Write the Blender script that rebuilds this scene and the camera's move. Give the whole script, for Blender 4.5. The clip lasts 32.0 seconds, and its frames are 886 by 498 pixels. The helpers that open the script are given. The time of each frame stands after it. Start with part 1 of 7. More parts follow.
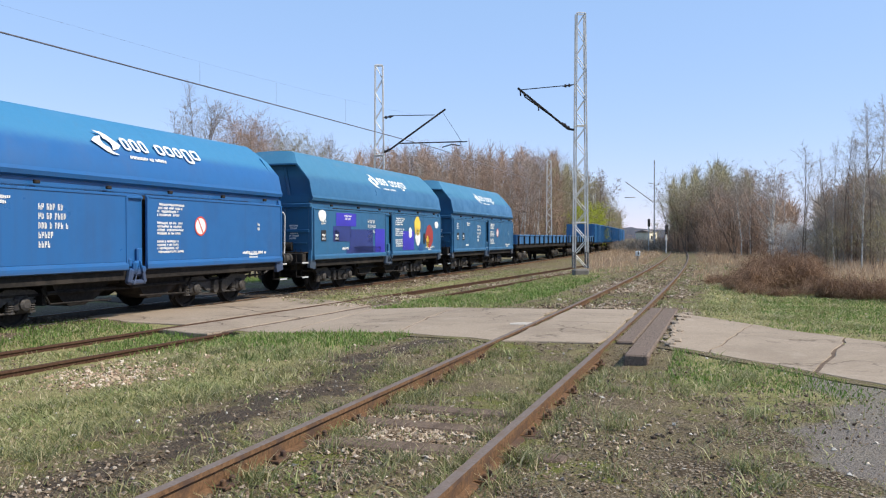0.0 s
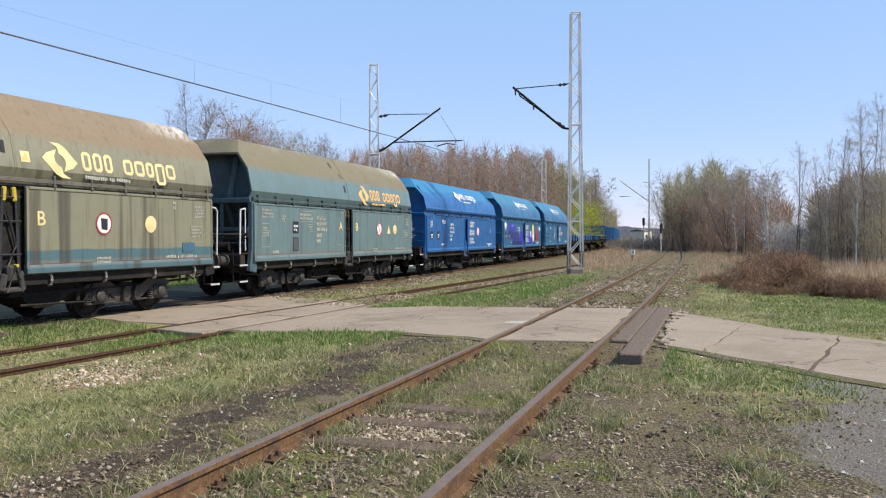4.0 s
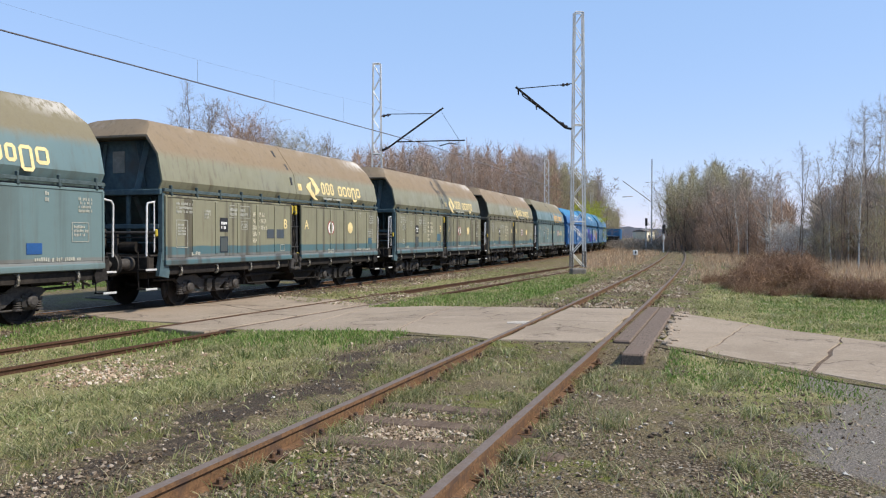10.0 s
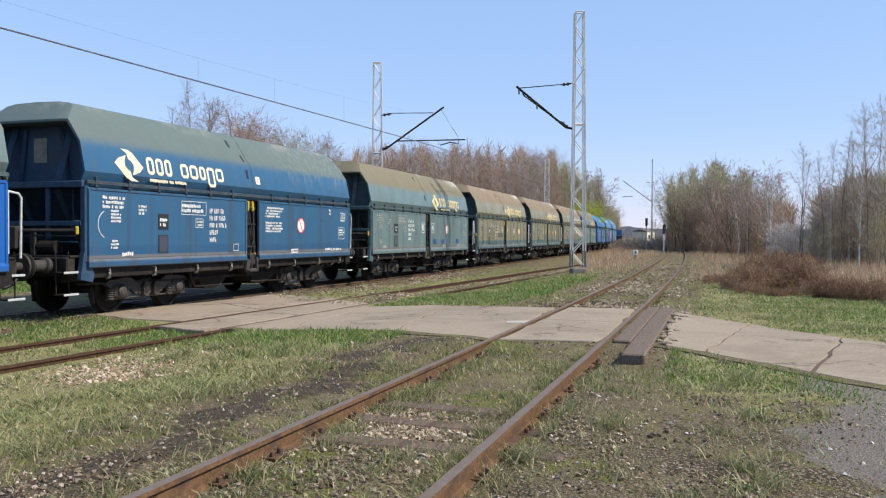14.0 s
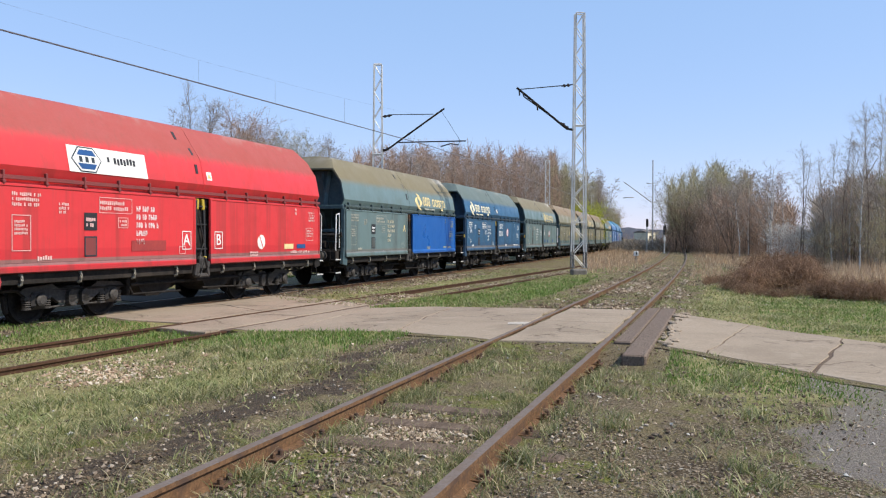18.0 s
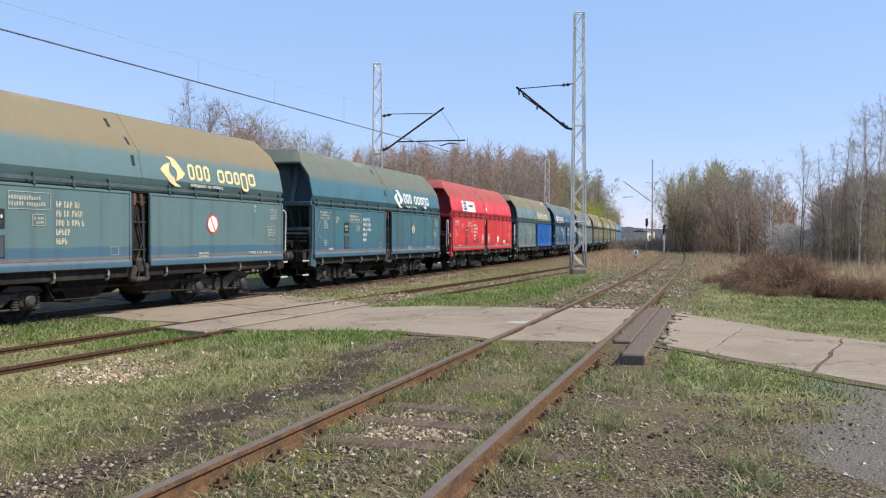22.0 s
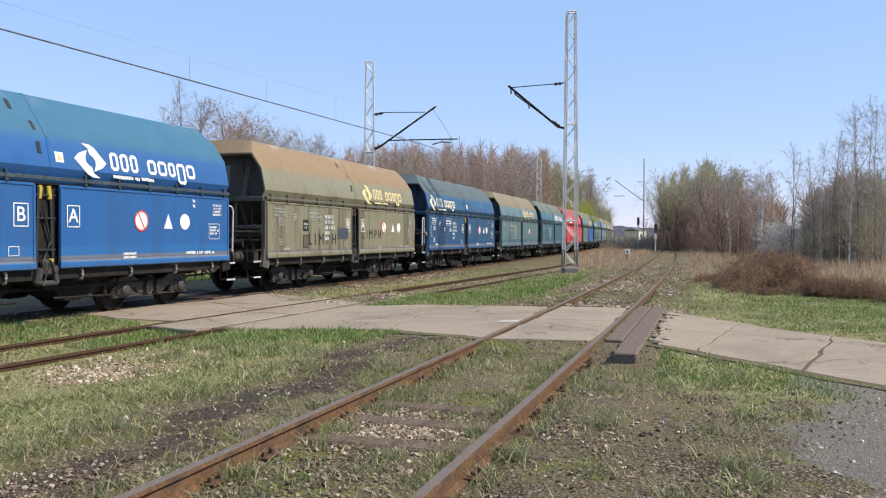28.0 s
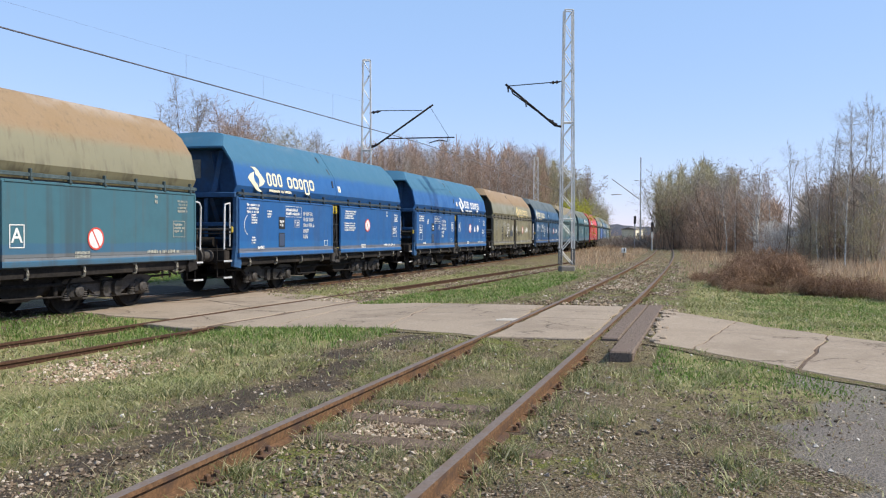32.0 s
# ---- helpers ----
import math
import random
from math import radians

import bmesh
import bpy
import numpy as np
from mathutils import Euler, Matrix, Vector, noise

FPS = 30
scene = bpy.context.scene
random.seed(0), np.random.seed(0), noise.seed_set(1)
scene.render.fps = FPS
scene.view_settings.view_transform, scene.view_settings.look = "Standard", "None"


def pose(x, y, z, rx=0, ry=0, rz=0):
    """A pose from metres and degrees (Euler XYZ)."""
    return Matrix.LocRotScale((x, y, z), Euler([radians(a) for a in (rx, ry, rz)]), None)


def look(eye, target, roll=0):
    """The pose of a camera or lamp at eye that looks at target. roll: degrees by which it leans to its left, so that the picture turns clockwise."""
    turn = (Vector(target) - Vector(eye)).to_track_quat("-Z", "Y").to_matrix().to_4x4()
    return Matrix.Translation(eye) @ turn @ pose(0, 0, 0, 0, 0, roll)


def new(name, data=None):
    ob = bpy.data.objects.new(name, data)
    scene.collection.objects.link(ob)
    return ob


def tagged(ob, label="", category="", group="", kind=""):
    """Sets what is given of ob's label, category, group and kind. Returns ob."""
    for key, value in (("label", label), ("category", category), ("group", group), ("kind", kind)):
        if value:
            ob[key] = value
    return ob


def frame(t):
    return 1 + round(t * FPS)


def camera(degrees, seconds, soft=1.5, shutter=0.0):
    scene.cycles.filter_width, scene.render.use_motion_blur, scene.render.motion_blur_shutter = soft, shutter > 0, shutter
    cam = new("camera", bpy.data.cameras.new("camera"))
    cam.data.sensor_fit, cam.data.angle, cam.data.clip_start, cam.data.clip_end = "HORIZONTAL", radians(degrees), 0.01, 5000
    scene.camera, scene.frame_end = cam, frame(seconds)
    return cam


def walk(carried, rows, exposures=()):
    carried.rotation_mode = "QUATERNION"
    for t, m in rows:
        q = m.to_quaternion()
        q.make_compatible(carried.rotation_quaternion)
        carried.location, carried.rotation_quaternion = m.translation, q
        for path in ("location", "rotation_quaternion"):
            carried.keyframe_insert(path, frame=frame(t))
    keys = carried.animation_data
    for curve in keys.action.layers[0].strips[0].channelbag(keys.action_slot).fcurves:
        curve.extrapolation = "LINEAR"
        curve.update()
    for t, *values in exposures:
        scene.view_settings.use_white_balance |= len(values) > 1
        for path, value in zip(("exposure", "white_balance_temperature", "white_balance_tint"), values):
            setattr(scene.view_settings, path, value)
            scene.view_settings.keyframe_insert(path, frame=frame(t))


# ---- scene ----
import itertools

EYE = Vector((0.0, 0.0, 1.41))


def aim(left, up, lean):
    """A pose at the eye: degrees to the left of +y, up, and lean."""
    a, b = radians(left), radians(up)
    way = Vector((-math.sin(a) * math.cos(b), math.cos(a) * math.cos(b), math.sin(b)))
    return look(EYE, EYE + way * 10, lean)


cam = camera(56.8, 32.0, soft=1.17)
walk(cam, [(t, aim(a, b, c)) for t, a, b, c in (
    (0, 0.185, -0.743, -0.133), (0.5, 0.201, -0.735, -0.174), (1, 0.177, -0.744, -0.128), (1.5, 0.104, -0.746, -0.194),
    (2, 0.013, -0.86, -0.157), (2.5, -0.186, -0.811, -0.132), (3, -0.186, -0.818, -0.137), (3.5, -0.139, -0.83, -0.152),
    (5.5, -0.313, -0.731, -0.158), (6, -0.307, -0.736, -0.13), (6.5, -0.268, -0.738, -0.157), (7, -0.247, -0.744, -0.127),
    (7.5, -0.219, -0.791, -0.046), (8, -0.182, -0.83, 0), (8.5, -0.023, -0.855, 0.007), (9, 0, -0.83, 0),
    (9.5, 0, -0.83, 0), (10, 0.007, -0.836, 0.029), (10.5, 0.059, -0.871, 0.047), (11, 0.072, -0.903, 0.094),
    (11.5, 0.059, -0.861, 0.039), (12, 0.018, -0.896, 0.137), (12.5, 0.017, -0.884, 0.187), (13, -0.045, -0.929, 0.219),
    (13.5, -0.044, -0.9, 0.19), (14, 0.017, -0.884, 0.187), (14.5, 0.138, -0.865, 0.174), (16.5, 0.138, -0.806, 0.177),
    (17, 0.124, -0.793, 0.111), (17.5, 0.069, -0.871, 0.204), (18, 0.064, -0.793, 0.113), (18.5, 0.041, -0.856, 0.127),
    (19, 0.017, -0.884, 0.187), (19.5, -0.035, -0.9, 0.155), (20, -0.004, -0.857, 0.133), (20.5, -0.036, -0.805, 0.17),
    (21, -0.148, -0.802, 0.117), (21.5, -0.123, -0.792, 0.034), (22, 0.034, -0.838, 0.114), (22.5, 0.017, -0.865, 0.174),
    (23, -0.01, -0.838, 0.075), (23.5, 0.017, -0.865, 0.174), (24, -0.104, -0.865, 0.172), (24.5, -0.104, -0.927, 0.172),
    (25, -0.166, -0.922, 0.226), (25.5, -0.141, -0.858, 0.136), (27.5, -0.346, -0.927, 0.174), (28, -0.528, -0.927, 0.174),
    (28.5, -0.763, -0.935, 0.212), (29, -0.709, -0.927, 0.172), (29.5, -0.649, -0.928, 0.177), (30, -0.596, -0.989, 0.184),
    (30.5, -0.57, -1.067, 0.312), (31, -0.516, -1.103, 0.299), (31.5, -0.622, -1.066, 0.309), (32, -0.75, -1.042, 0.262),
)], exposures=((0, 0.34), (6, 0.32), (13, 0.29), (16.5, 0.38), (17.2, 0.37), (18, 0.29), (19, 0.22), (21, 0.27), (23, 0.31), (25, 0.33), (32, 0.34)))

# ---- light: clear spring sky, sun high on the right ----
SUN_AZ, SUN_EL = 106.0, 46.0          # degrees clockwise from +y, above the horizon
world = bpy.data.worlds.new("world")
scene.world = world
world.use_nodes = True
wn = world.node_tree
sky = wn.nodes.new("ShaderNodeTexSky")
sky.sky_type, sky.sun_disc = "NISHITA", False
sky.sun_elevation, sky.sun_rotation = radians(SUN_EL), radians(SUN_AZ)
sky.air_density, sky.dust_density, sky.ozone_density = 1.0, 0.0, 3.0
tint = wn.nodes.new("ShaderNodeMix")
tint.data_type, tint.blend_type = "RGBA", "MULTIPLY"
tint.inputs[0].default_value = 1.0
tint.inputs[7].default_value = (1.28, 0.91, 0.98, 1)
wn.links.new(sky.outputs[0], tint.inputs[6])
haze = wn.nodes.new("ShaderNodeMix")      # thin even spring haze over the clear sky
haze.data_type = "RGBA"
haze.inputs[0].default_value = 0.62
haze.inputs[7].default_value = (2.06, 3.72, 5.98, 1)
wn.links.new(tint.outputs[2], haze.inputs[6])
wn.links.new(haze.outputs[2], wn.nodes["Background"].inputs[0])
wn.nodes["Background"].inputs[1].default_value = 0.14
sun = new("sun", bpy.data.lights.new("sun", "SUN"))
sun.data.energy, sun.data.angle, sun.data.color = 4.4, radians(0.5), (1.0, 0.90, 0.76)
sdir = Vector((math.sin(radians(SUN_AZ)) * math.cos(radians(SUN_EL)), math.cos(radians(SUN_AZ)) * math.cos(radians(SUN_EL)), math.sin(radians(SUN_EL))))
sun.matrix_world = look(sdir * 60, (0, 0, 0))


# ---- materials ----
def shader(name, rough=0.8, metal=0.0):
    m = bpy.data.materials.new(name)
    m.use_nodes = True
    b = m.node_tree.nodes["Principled BSDF"]
    b.inputs["Roughness"].default_value, b.inputs["Metallic"].default_value = rough, metal
    b.inputs["Specular IOR Level"].default_value = 0.5 if rough < 0.75 else 0.12
    return m, m.node_tree, b


def node(nt, kind, **kw):
    n = nt.nodes.new("ShaderNode" + kind)
    for k, v in kw.items():
        n.inputs[k].default_value = v
    return n


def noisy(nt, co, scale, detail=4.0, rough=0.6, distortion=0.0):
    n = node(nt, "TexNoise", Scale=scale, Detail=detail, Roughness=rough, Distortion=distortion)
    nt.links.new(co, n.inputs["Vector"])
    return n.outputs["Fac"]


def ramp(nt, fac, stops):
    r = nt.nodes.new("ShaderNodeValToRGB")
    while len(r.color_ramp.elements) < len(stops):
        r.color_ramp.elements.new(0.5)
    for e, (p, c) in zip(r.color_ramp.elements, stops):
        e.position = p
        e.color = (*c, 1) if not isinstance(c, (int, float)) else (c, c, c, 1)
    nt.links.new(fac, r.inputs[0])
    return r.outputs[0]


def blend(nt, fac, a, b, mode="MIX"):
    n = nt.nodes.new("ShaderNodeMix")
    n.data_type, n.blend_type = "RGBA", mode
    for sock, v in ((n.inputs[0], fac), (n.inputs[6], a), (n.inputs[7], b)):
        if isinstance(v, bpy.types.NodeSocket):
            nt.links.new(v, sock)
        elif isinstance(v, (int, float)):
            sock.default_value = v
        else:
            sock.default_value = (*v, 1)
    return n.outputs[2]


def calc(nt, op, a, b=0.0, clamp=False):
    n = nt.nodes.new("ShaderNodeMath")
    n.operation, n.use_clamp = op, clamp
    for sock, v in ((n.inputs[0], a), (n.inputs[1], b)):
        if isinstance(v, bpy.types.NodeSocket):
            nt.links.new(v, sock)
        else:
            sock.default_value = v
    return n.outputs[0]


def step_up(nt, v, lo, hi):
    n = nt.nodes.new("ShaderNodeMapRange")
    n.interpolation_type = "SMOOTHSTEP"
    nt.links.new(v, n.inputs[0])
    n.inputs[1].default_value, n.inputs[2].default_value = lo, hi
    return n.outputs[0]


def coords(nt, kind="Object", scale=None):
    c = nt.nodes.new("ShaderNodeTexCoord").outputs[kind]
    if scale:
        mp = nt.nodes.new("ShaderNodeMapping")
        mp.inputs["Scale"].default_value = scale
        nt.links.new(c, mp.inputs[0])
        c = mp.outputs[0]
    return c


def bump(nt, b, height, strength=0.4, dist=0.02):
    n = node(nt, "Bump", Strength=strength, Distance=dist)
    nt.links.new(height, n.inputs["Height"])
    nt.links.new(n.outputs[0], b.inputs["Normal"])


def grainy(name, c1, c2, scale=8.0, rough=0.85, metal=0.0, relief=0.3, dist=0.01, c3=None, kind="Object", squash=None, spread=(0.35, 0.65)):
    """A surface of two or three mottled colours with a fine relief."""
    m, nt, b = shader(name, rough, metal)
    co = coords(nt, kind, squash)
    big = noisy(nt, co, scale * 0.12, 3)
    fine = noisy(nt, co, scale, 6, 0.7)
    col = ramp(nt, fine, [(spread[0], c1), (spread[1], c2)])
    if c3:
        col = blend(nt, step_up(nt, big, 0.48, 0.66), col, c3)
    else:
        col = blend(nt, calc(nt, "MULTIPLY", step_up(nt, big, 0.4, 0.7), 0.45), col, tuple(v * 0.6 for v in c1))
    nt.links.new(col, b.inputs["Base Color"])
    rv = node(nt, "MapRange")
    nt.links.new(fine, rv.inputs[0])
    rv.inputs[3].default_value, rv.inputs[4].default_value = max(0.05, rough - 0.12), min(1.0, rough + 0.12)
    nt.links.new(rv.outputs[0], b.inputs["Roughness"])
    bump(nt, b, fine, relief, dist)
    return m


def paint(name, main, roof, low=None, grime=(0.10, 0.075, 0.05), wear=0.35, low_top=1.42, roof_from=3.45, rough=0.42, band=True, drip=0.0, faded=0.0):
    """Wagon paint: main colour, a dusty roof brightened for the sun, an older band below, run-down dirt and a rusty
    hem. Heights above the rail.
    """
    m, nt, b = shader(name, rough)
    # every roof colour is raised 12 percent to stand for sun on the slopes
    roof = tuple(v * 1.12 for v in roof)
    co = coords(nt)
    sep = nt.nodes.new("ShaderNodeSeparateXYZ")
    nt.links.new(co, sep.inputs[0])
    z = sep.outputs[2]
    inf = nt.nodes.new("ShaderNodeObjectInfo")
    off = nt.nodes.new("ShaderNodeVectorMath")
    off.operation = "ADD"
    nt.links.new(co, off.inputs[0])
    sh = nt.nodes.new("ShaderNodeVectorMath")
    sh.operation = "SCALE"
    sh.inputs[0].default_value = (37, 11, 0)
    nt.links.new(inf.outputs["Random"], sh.inputs["Scale"])
    nt.links.new(sh.outputs[0], off.inputs[1])
    co2 = off.outputs[0]
    mp = nt.nodes.new("ShaderNodeMapping")
    mp.inputs["Scale"].default_value = (5.5, 5.5, 0.35)
    nt.links.new(co2, mp.inputs[0])
    streak = noisy(nt, mp.outputs[0], 1.6, 6, 0.7)
    patch = noisy(nt, co2, 0.9, 5, 0.65)
    fine = noisy(nt, co2, 22, 5, 0.7)
    col = blend(nt, calc(nt, "MULTIPLY", step_up(nt, patch, 0.42, 0.72), 0.35), main, tuple(v * 0.72 for v in main))
    if low:
        zl = calc(nt, "ADD", z, calc(nt, "MULTIPLY", calc(nt, "SUBTRACT", patch, 0.5), 0.12))
        col = blend(nt, calc(nt, "SUBTRACT", 1.0, step_up(nt, zl, low_top - 0.02, low_top + 0.02)), col, low)
    if band:
        inb = calc(nt, "MULTIPLY", step_up(nt, z, 1.11, 1.13), calc(nt, "SUBTRACT", 1.0, step_up(nt, z, 1.22, 1.25)))
        col = blend(nt, calc(nt, "MULTIPLY", inb, 0.72), col, (0.16, 0.15, 0.135))
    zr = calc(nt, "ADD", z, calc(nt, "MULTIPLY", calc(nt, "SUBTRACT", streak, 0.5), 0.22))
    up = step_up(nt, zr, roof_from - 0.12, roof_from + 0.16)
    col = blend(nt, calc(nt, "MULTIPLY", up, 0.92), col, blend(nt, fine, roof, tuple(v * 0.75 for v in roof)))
    pale = calc(nt, "MULTIPLY", step_up(nt, zr, 3.95, 4.3), step_up(nt, patch, 0.5, 0.62))
    col = blend(nt, calc(nt, "MULTIPLY", pale, min(0.5, wear * 1.2)), col, (0.42, 0.39, 0.36))
    runs = calc(nt, "MULTIPLY", step_up(nt, streak, 0.5, 0.72), wear)
    col = blend(nt, runs, col, grime)
    mp2 = nt.nodes.new("ShaderNodeMapping")
    mp2.inputs["Scale"].default_value = (2.4, 2.4, 0.10)
    nt.links.new(co2, mp2.inputs[0])
    soft_run = calc(nt, "MULTIPLY", step_up(nt, noisy(nt, mp2.outputs[0], 1.0, 3, 0.6), 0.50, 0.64), calc(nt, "SUBTRACT", 1.0, step_up(nt, z, 2.6, 3.2)))
    col = blend(nt, calc(nt, "MULTIPLY", soft_run, min(0.75, wear * 1.3)), col, tuple(v * 0.45 for v in grime))
    bleach = calc(nt, "MULTIPLY", calc(nt, "MULTIPLY", step_up(nt, sep.outputs[0], 3.6, 5.6), step_up(nt, zr, 3.85, 4.15)), step_up(nt, streak, 0.40, 0.55))
    col = blend(nt, calc(nt, "MULTIPLY", bleach, faded), col, (0.62, 0.60, 0.57))
    if drip:
        runs2 = calc(nt, "MULTIPLY", step_up(nt, streak, 0.50, 0.60), calc(nt, "MULTIPLY", calc(nt, "MULTIPLY", step_up(nt, z, 2.95, 3.45), step_up(nt, sep.outputs[0], 0.5, 3.5)), drip))
        col = blend(nt, runs2, col, (0.42, 0.45, 0.44))
    hem = calc(nt, "SUBTRACT", 1.0, step_up(nt, calc(nt, "ADD", z, calc(nt, "MULTIPLY", fine, 0.1)), 0.98, 1.14))
    col = blend(nt, calc(nt, "MULTIPLY", hem, 0.7), col, (0.055, 0.045, 0.038))
    chips = step_up(nt, fine, 0.68, 0.74)
    col = blend(nt, calc(nt, "MULTIPLY", chips, wear * 0.8), col, (0.16, 0.075, 0.035))
    nt.links.new(col, b.inputs["Base Color"])
    ro = node(nt, "MapRange")
    nt.links.new(patch, ro.inputs[0])
    ro.inputs[1].default_value, ro.inputs[2].default_value = 0.3, 0.7
    ro.inputs[3].default_value, ro.inputs[4].default_value = rough - 0.1, rough + 0.22
    nt.links.new(calc(nt, "ADD", ro.outputs[0], calc(nt, "MULTIPLY", up, 0.25), True), b.inputs["Roughness"])
    dents = noisy(nt, co2, 1.7, 2, 0.5)
    bump(nt, b, calc(nt, "ADD", dents, calc(nt, "MULTIPLY", fine, 0.02)), 0.12, 0.03)
    return m


RUST = grainy("rusty_steel", (0.085, 0.05, 0.03), (0.20, 0.115, 0.062), 30, 0.85, 0.0, 0.5, 0.004, (0.085, 0.055, 0.042))
RAILTOP = grainy("worn_rail_head", (0.16, 0.12, 0.10), (0.30, 0.25, 0.22), 40, 0.5, 0.6, 0.15, 0.002)
DARK = grainy("sooty_steel", (0.012, 0.011, 0.0105), (0.03, 0.027, 0.025), 14, 0.8, 0.0, 0.3, 0.006, (0.042, 0.036, 0.031))
GREASE = grainy("oily_iron", (0.026, 0.024, 0.022), (0.08, 0.072, 0.065), 18, 0.7, 0.15, 0.3, 0.005)
DUSTY = grainy("dusty_cast_steel", (0.045, 0.04, 0.035), (0.105, 0.09, 0.078), 16, 0.8, 0.2, 0.3, 0.005)
GALV = grainy("galvanised_paint", (0.52, 0.53, 0.53), (0.72, 0.72, 0.71), 12, 0.5, 0.2, 0.1, 0.003)


def concrete_material():
    """Cast concrete: tan, stained, with fine cracks and spalled spots."""
    m, nt, b = shader("worn_concrete", 0.9)
    co = coords(nt)
    big, mid, fine = noisy(nt, co, 0.45, 5, 0.65, 0.6), noisy(nt, co, 2.6, 6, 0.7, 0.4), noisy(nt, co, 26, 5, 0.75)
    col = ramp(nt, fine, [(0.3, (0.25, 0.197, 0.145)), (0.7, (0.375, 0.308, 0.236))])
    col = blend(nt, calc(nt, "MULTIPLY", step_up(nt, big, 0.42, 0.68), 0.75), col, (0.22, 0.175, 0.13))
    col = blend(nt, calc(nt, "MULTIPLY", step_up(nt, mid, 0.55, 0.75), 0.55), col, (0.43, 0.37, 0.30))
    col = blend(nt, calc(nt, "MULTIPLY", step_up(nt, noisy(nt, co, 6.5, 5, 0.7, 1.0), 0.6, 0.72), 0.6), col, (0.14, 0.11, 0.082))
    vor = node(nt, "TexVoronoi", Scale=0.55)
    vor.feature = "DISTANCE_TO_EDGE"
    ad = nt.nodes.new("ShaderNodeVectorMath")
    ad.operation = "ADD"
    nz = node(nt, "TexNoise", Scale=1.6, Detail=5.0)
    nt.links.new(co, nz.inputs["Vector"])
    nt.links.new(co, ad.inputs[0])
    nt.links.new(nz.outputs["Color"], ad.inputs[1])
    nt.links.new(ad.outputs[0], vor.inputs["Vector"])
    crack = calc(nt, "MULTIPLY", calc(nt, "SUBTRACT", 1.0, step_up(nt, vor.outputs["Distance"], 0.004, 0.014)), step_up(nt, big, 0.42, 0.6))
    col = blend(nt, calc(nt, "MULTIPLY", crack, 0.75), col, (0.085, 0.066, 0.05))
    nt.links.new(col, b.inputs["Base Color"])
    bump(nt, b, calc(nt, "SUBTRACT", calc(nt, "ADD", fine, mid), calc(nt, "MULTIPLY", crack, 2.0)), 0.5, 0.012)
    return m


CONCRETE = concrete_material()
PLANK = grainy("weathered_timber", (0.085, 0.062, 0.048), (0.22, 0.172, 0.138), 7, 0.9, 0, 0.6, 0.014, (0.16, 0.12, 0.095), squash=(1, 7, 7))
SLEEPER = grainy("old_sleeper_wood", (0.085, 0.06, 0.044), (0.21, 0.155, 0.115), 7, 0.95, 0, 0.6, 0.015, squash=(1, 6, 1))
WHITE = grainy("white_marking", (0.70, 0.70, 0.68), (0.82, 0.82, 0.80), 20, 0.6, 0, 0.05, 0.002)
CREAM = grainy("cream_marking", (0.66, 0.52, 0.24), (0.80, 0.66, 0.34), 20, 0.6, 0, 0.05, 0.002)
ORANGE = grainy("orange_marking", (0.75, 0.42, 0.12), (0.85, 0.52, 0.2), 20, 0.6, 0, 0.05, 0.002)
SIGNRED = grainy("red_marking", (0.55, 0.05, 0.04), (0.66, 0.09, 0.06), 20, 0.6, 0, 0.05, 0.002)
YELLOW = grainy("yellow_paint", (0.40, 0.30, 0.02), (0.56, 0.42, 0.05), 14, 0.5, 0, 0.1, 0.003)
BLACK = grainy("black_paint", (0.012, 0.012, 0.013), (0.03, 0.03, 0.032), 14, 0.5, 0, 0.1, 0.003)
WIRE = grainy("copper_wire", (0.09, 0.085, 0.095), (0.15, 0.14, 0.155), 6, 0.6, 0.3, 0.05, 0.001)


# ---- mesh tools ----
def box(bm, c, s, rot=None):
    m = Matrix.Translation(c)
    if rot:
        m = m @ Euler([radians(a) for a in rot]).to_matrix().to_4x4()
    return bmesh.ops.create_cube(bm, size=1.0, matrix=m @ Matrix.Diagonal((*s, 1)))["verts"]


def soft_box(bm, c, s, r=0.01, rot=None):
    """A box with chamfered edges."""
    vs = box(bm, c, s, rot)
    es = list({e for v in vs for e in v.link_edges})
    bmesh.ops.bevel(bm, geom=es, offset=r, segments=1, affect="EDGES", profile=0.5)


def tube(bm, pts, r, n=6, closed=False):
    """A round bar through points, mitred."""
    pts = [Vector(p) for p in pts]
    rings = []
    for i, p in enumerate(pts):
        a = (p - pts[i - 1]).normalized() if i else (pts[1] - p).normalized()
        b = (pts[i + 1] - p).normalized() if i < len(pts) - 1 else a
        d = (a + b).normalized()
        u = d.cross(Vector((0, 0, 1)) if abs(d.z) < 0.9 else Vector((1, 0, 0))).normalized()
        w = d.cross(u)
        rr = r[i] if isinstance(r, (list, tuple)) else r
        rings.append([bm.verts.new(p + (u * math.cos(2 * math.pi * k / n) + w * math.sin(2 * math.pi * k / n)) * rr) for k in range(n)])
    for q, s in zip(rings, rings[1:]):
        for k in range(n):
            bm.faces.new((q[k], q[(k + 1) % n], s[(k + 1) % n], s[k]))
    bm.faces.new(rings[0][::-1])
    bm.faces.new(rings[-1])


def prism(bm, pts, x0, x1):
    """A solid with the outline pts in (y, z), from x0 to x1."""
    a = [bm.verts.new((x0, y, z)) for y, z in pts]
    b = [bm.verts.new((x1, y, z)) for y, z in pts]
    n = len(pts)
    for i in range(n):
        bm.faces.new((a[i], a[(i + 1) % n], b[(i + 1) % n], b[i]))
    bm.faces.new(a[::-1])
    bm.faces.new(b)


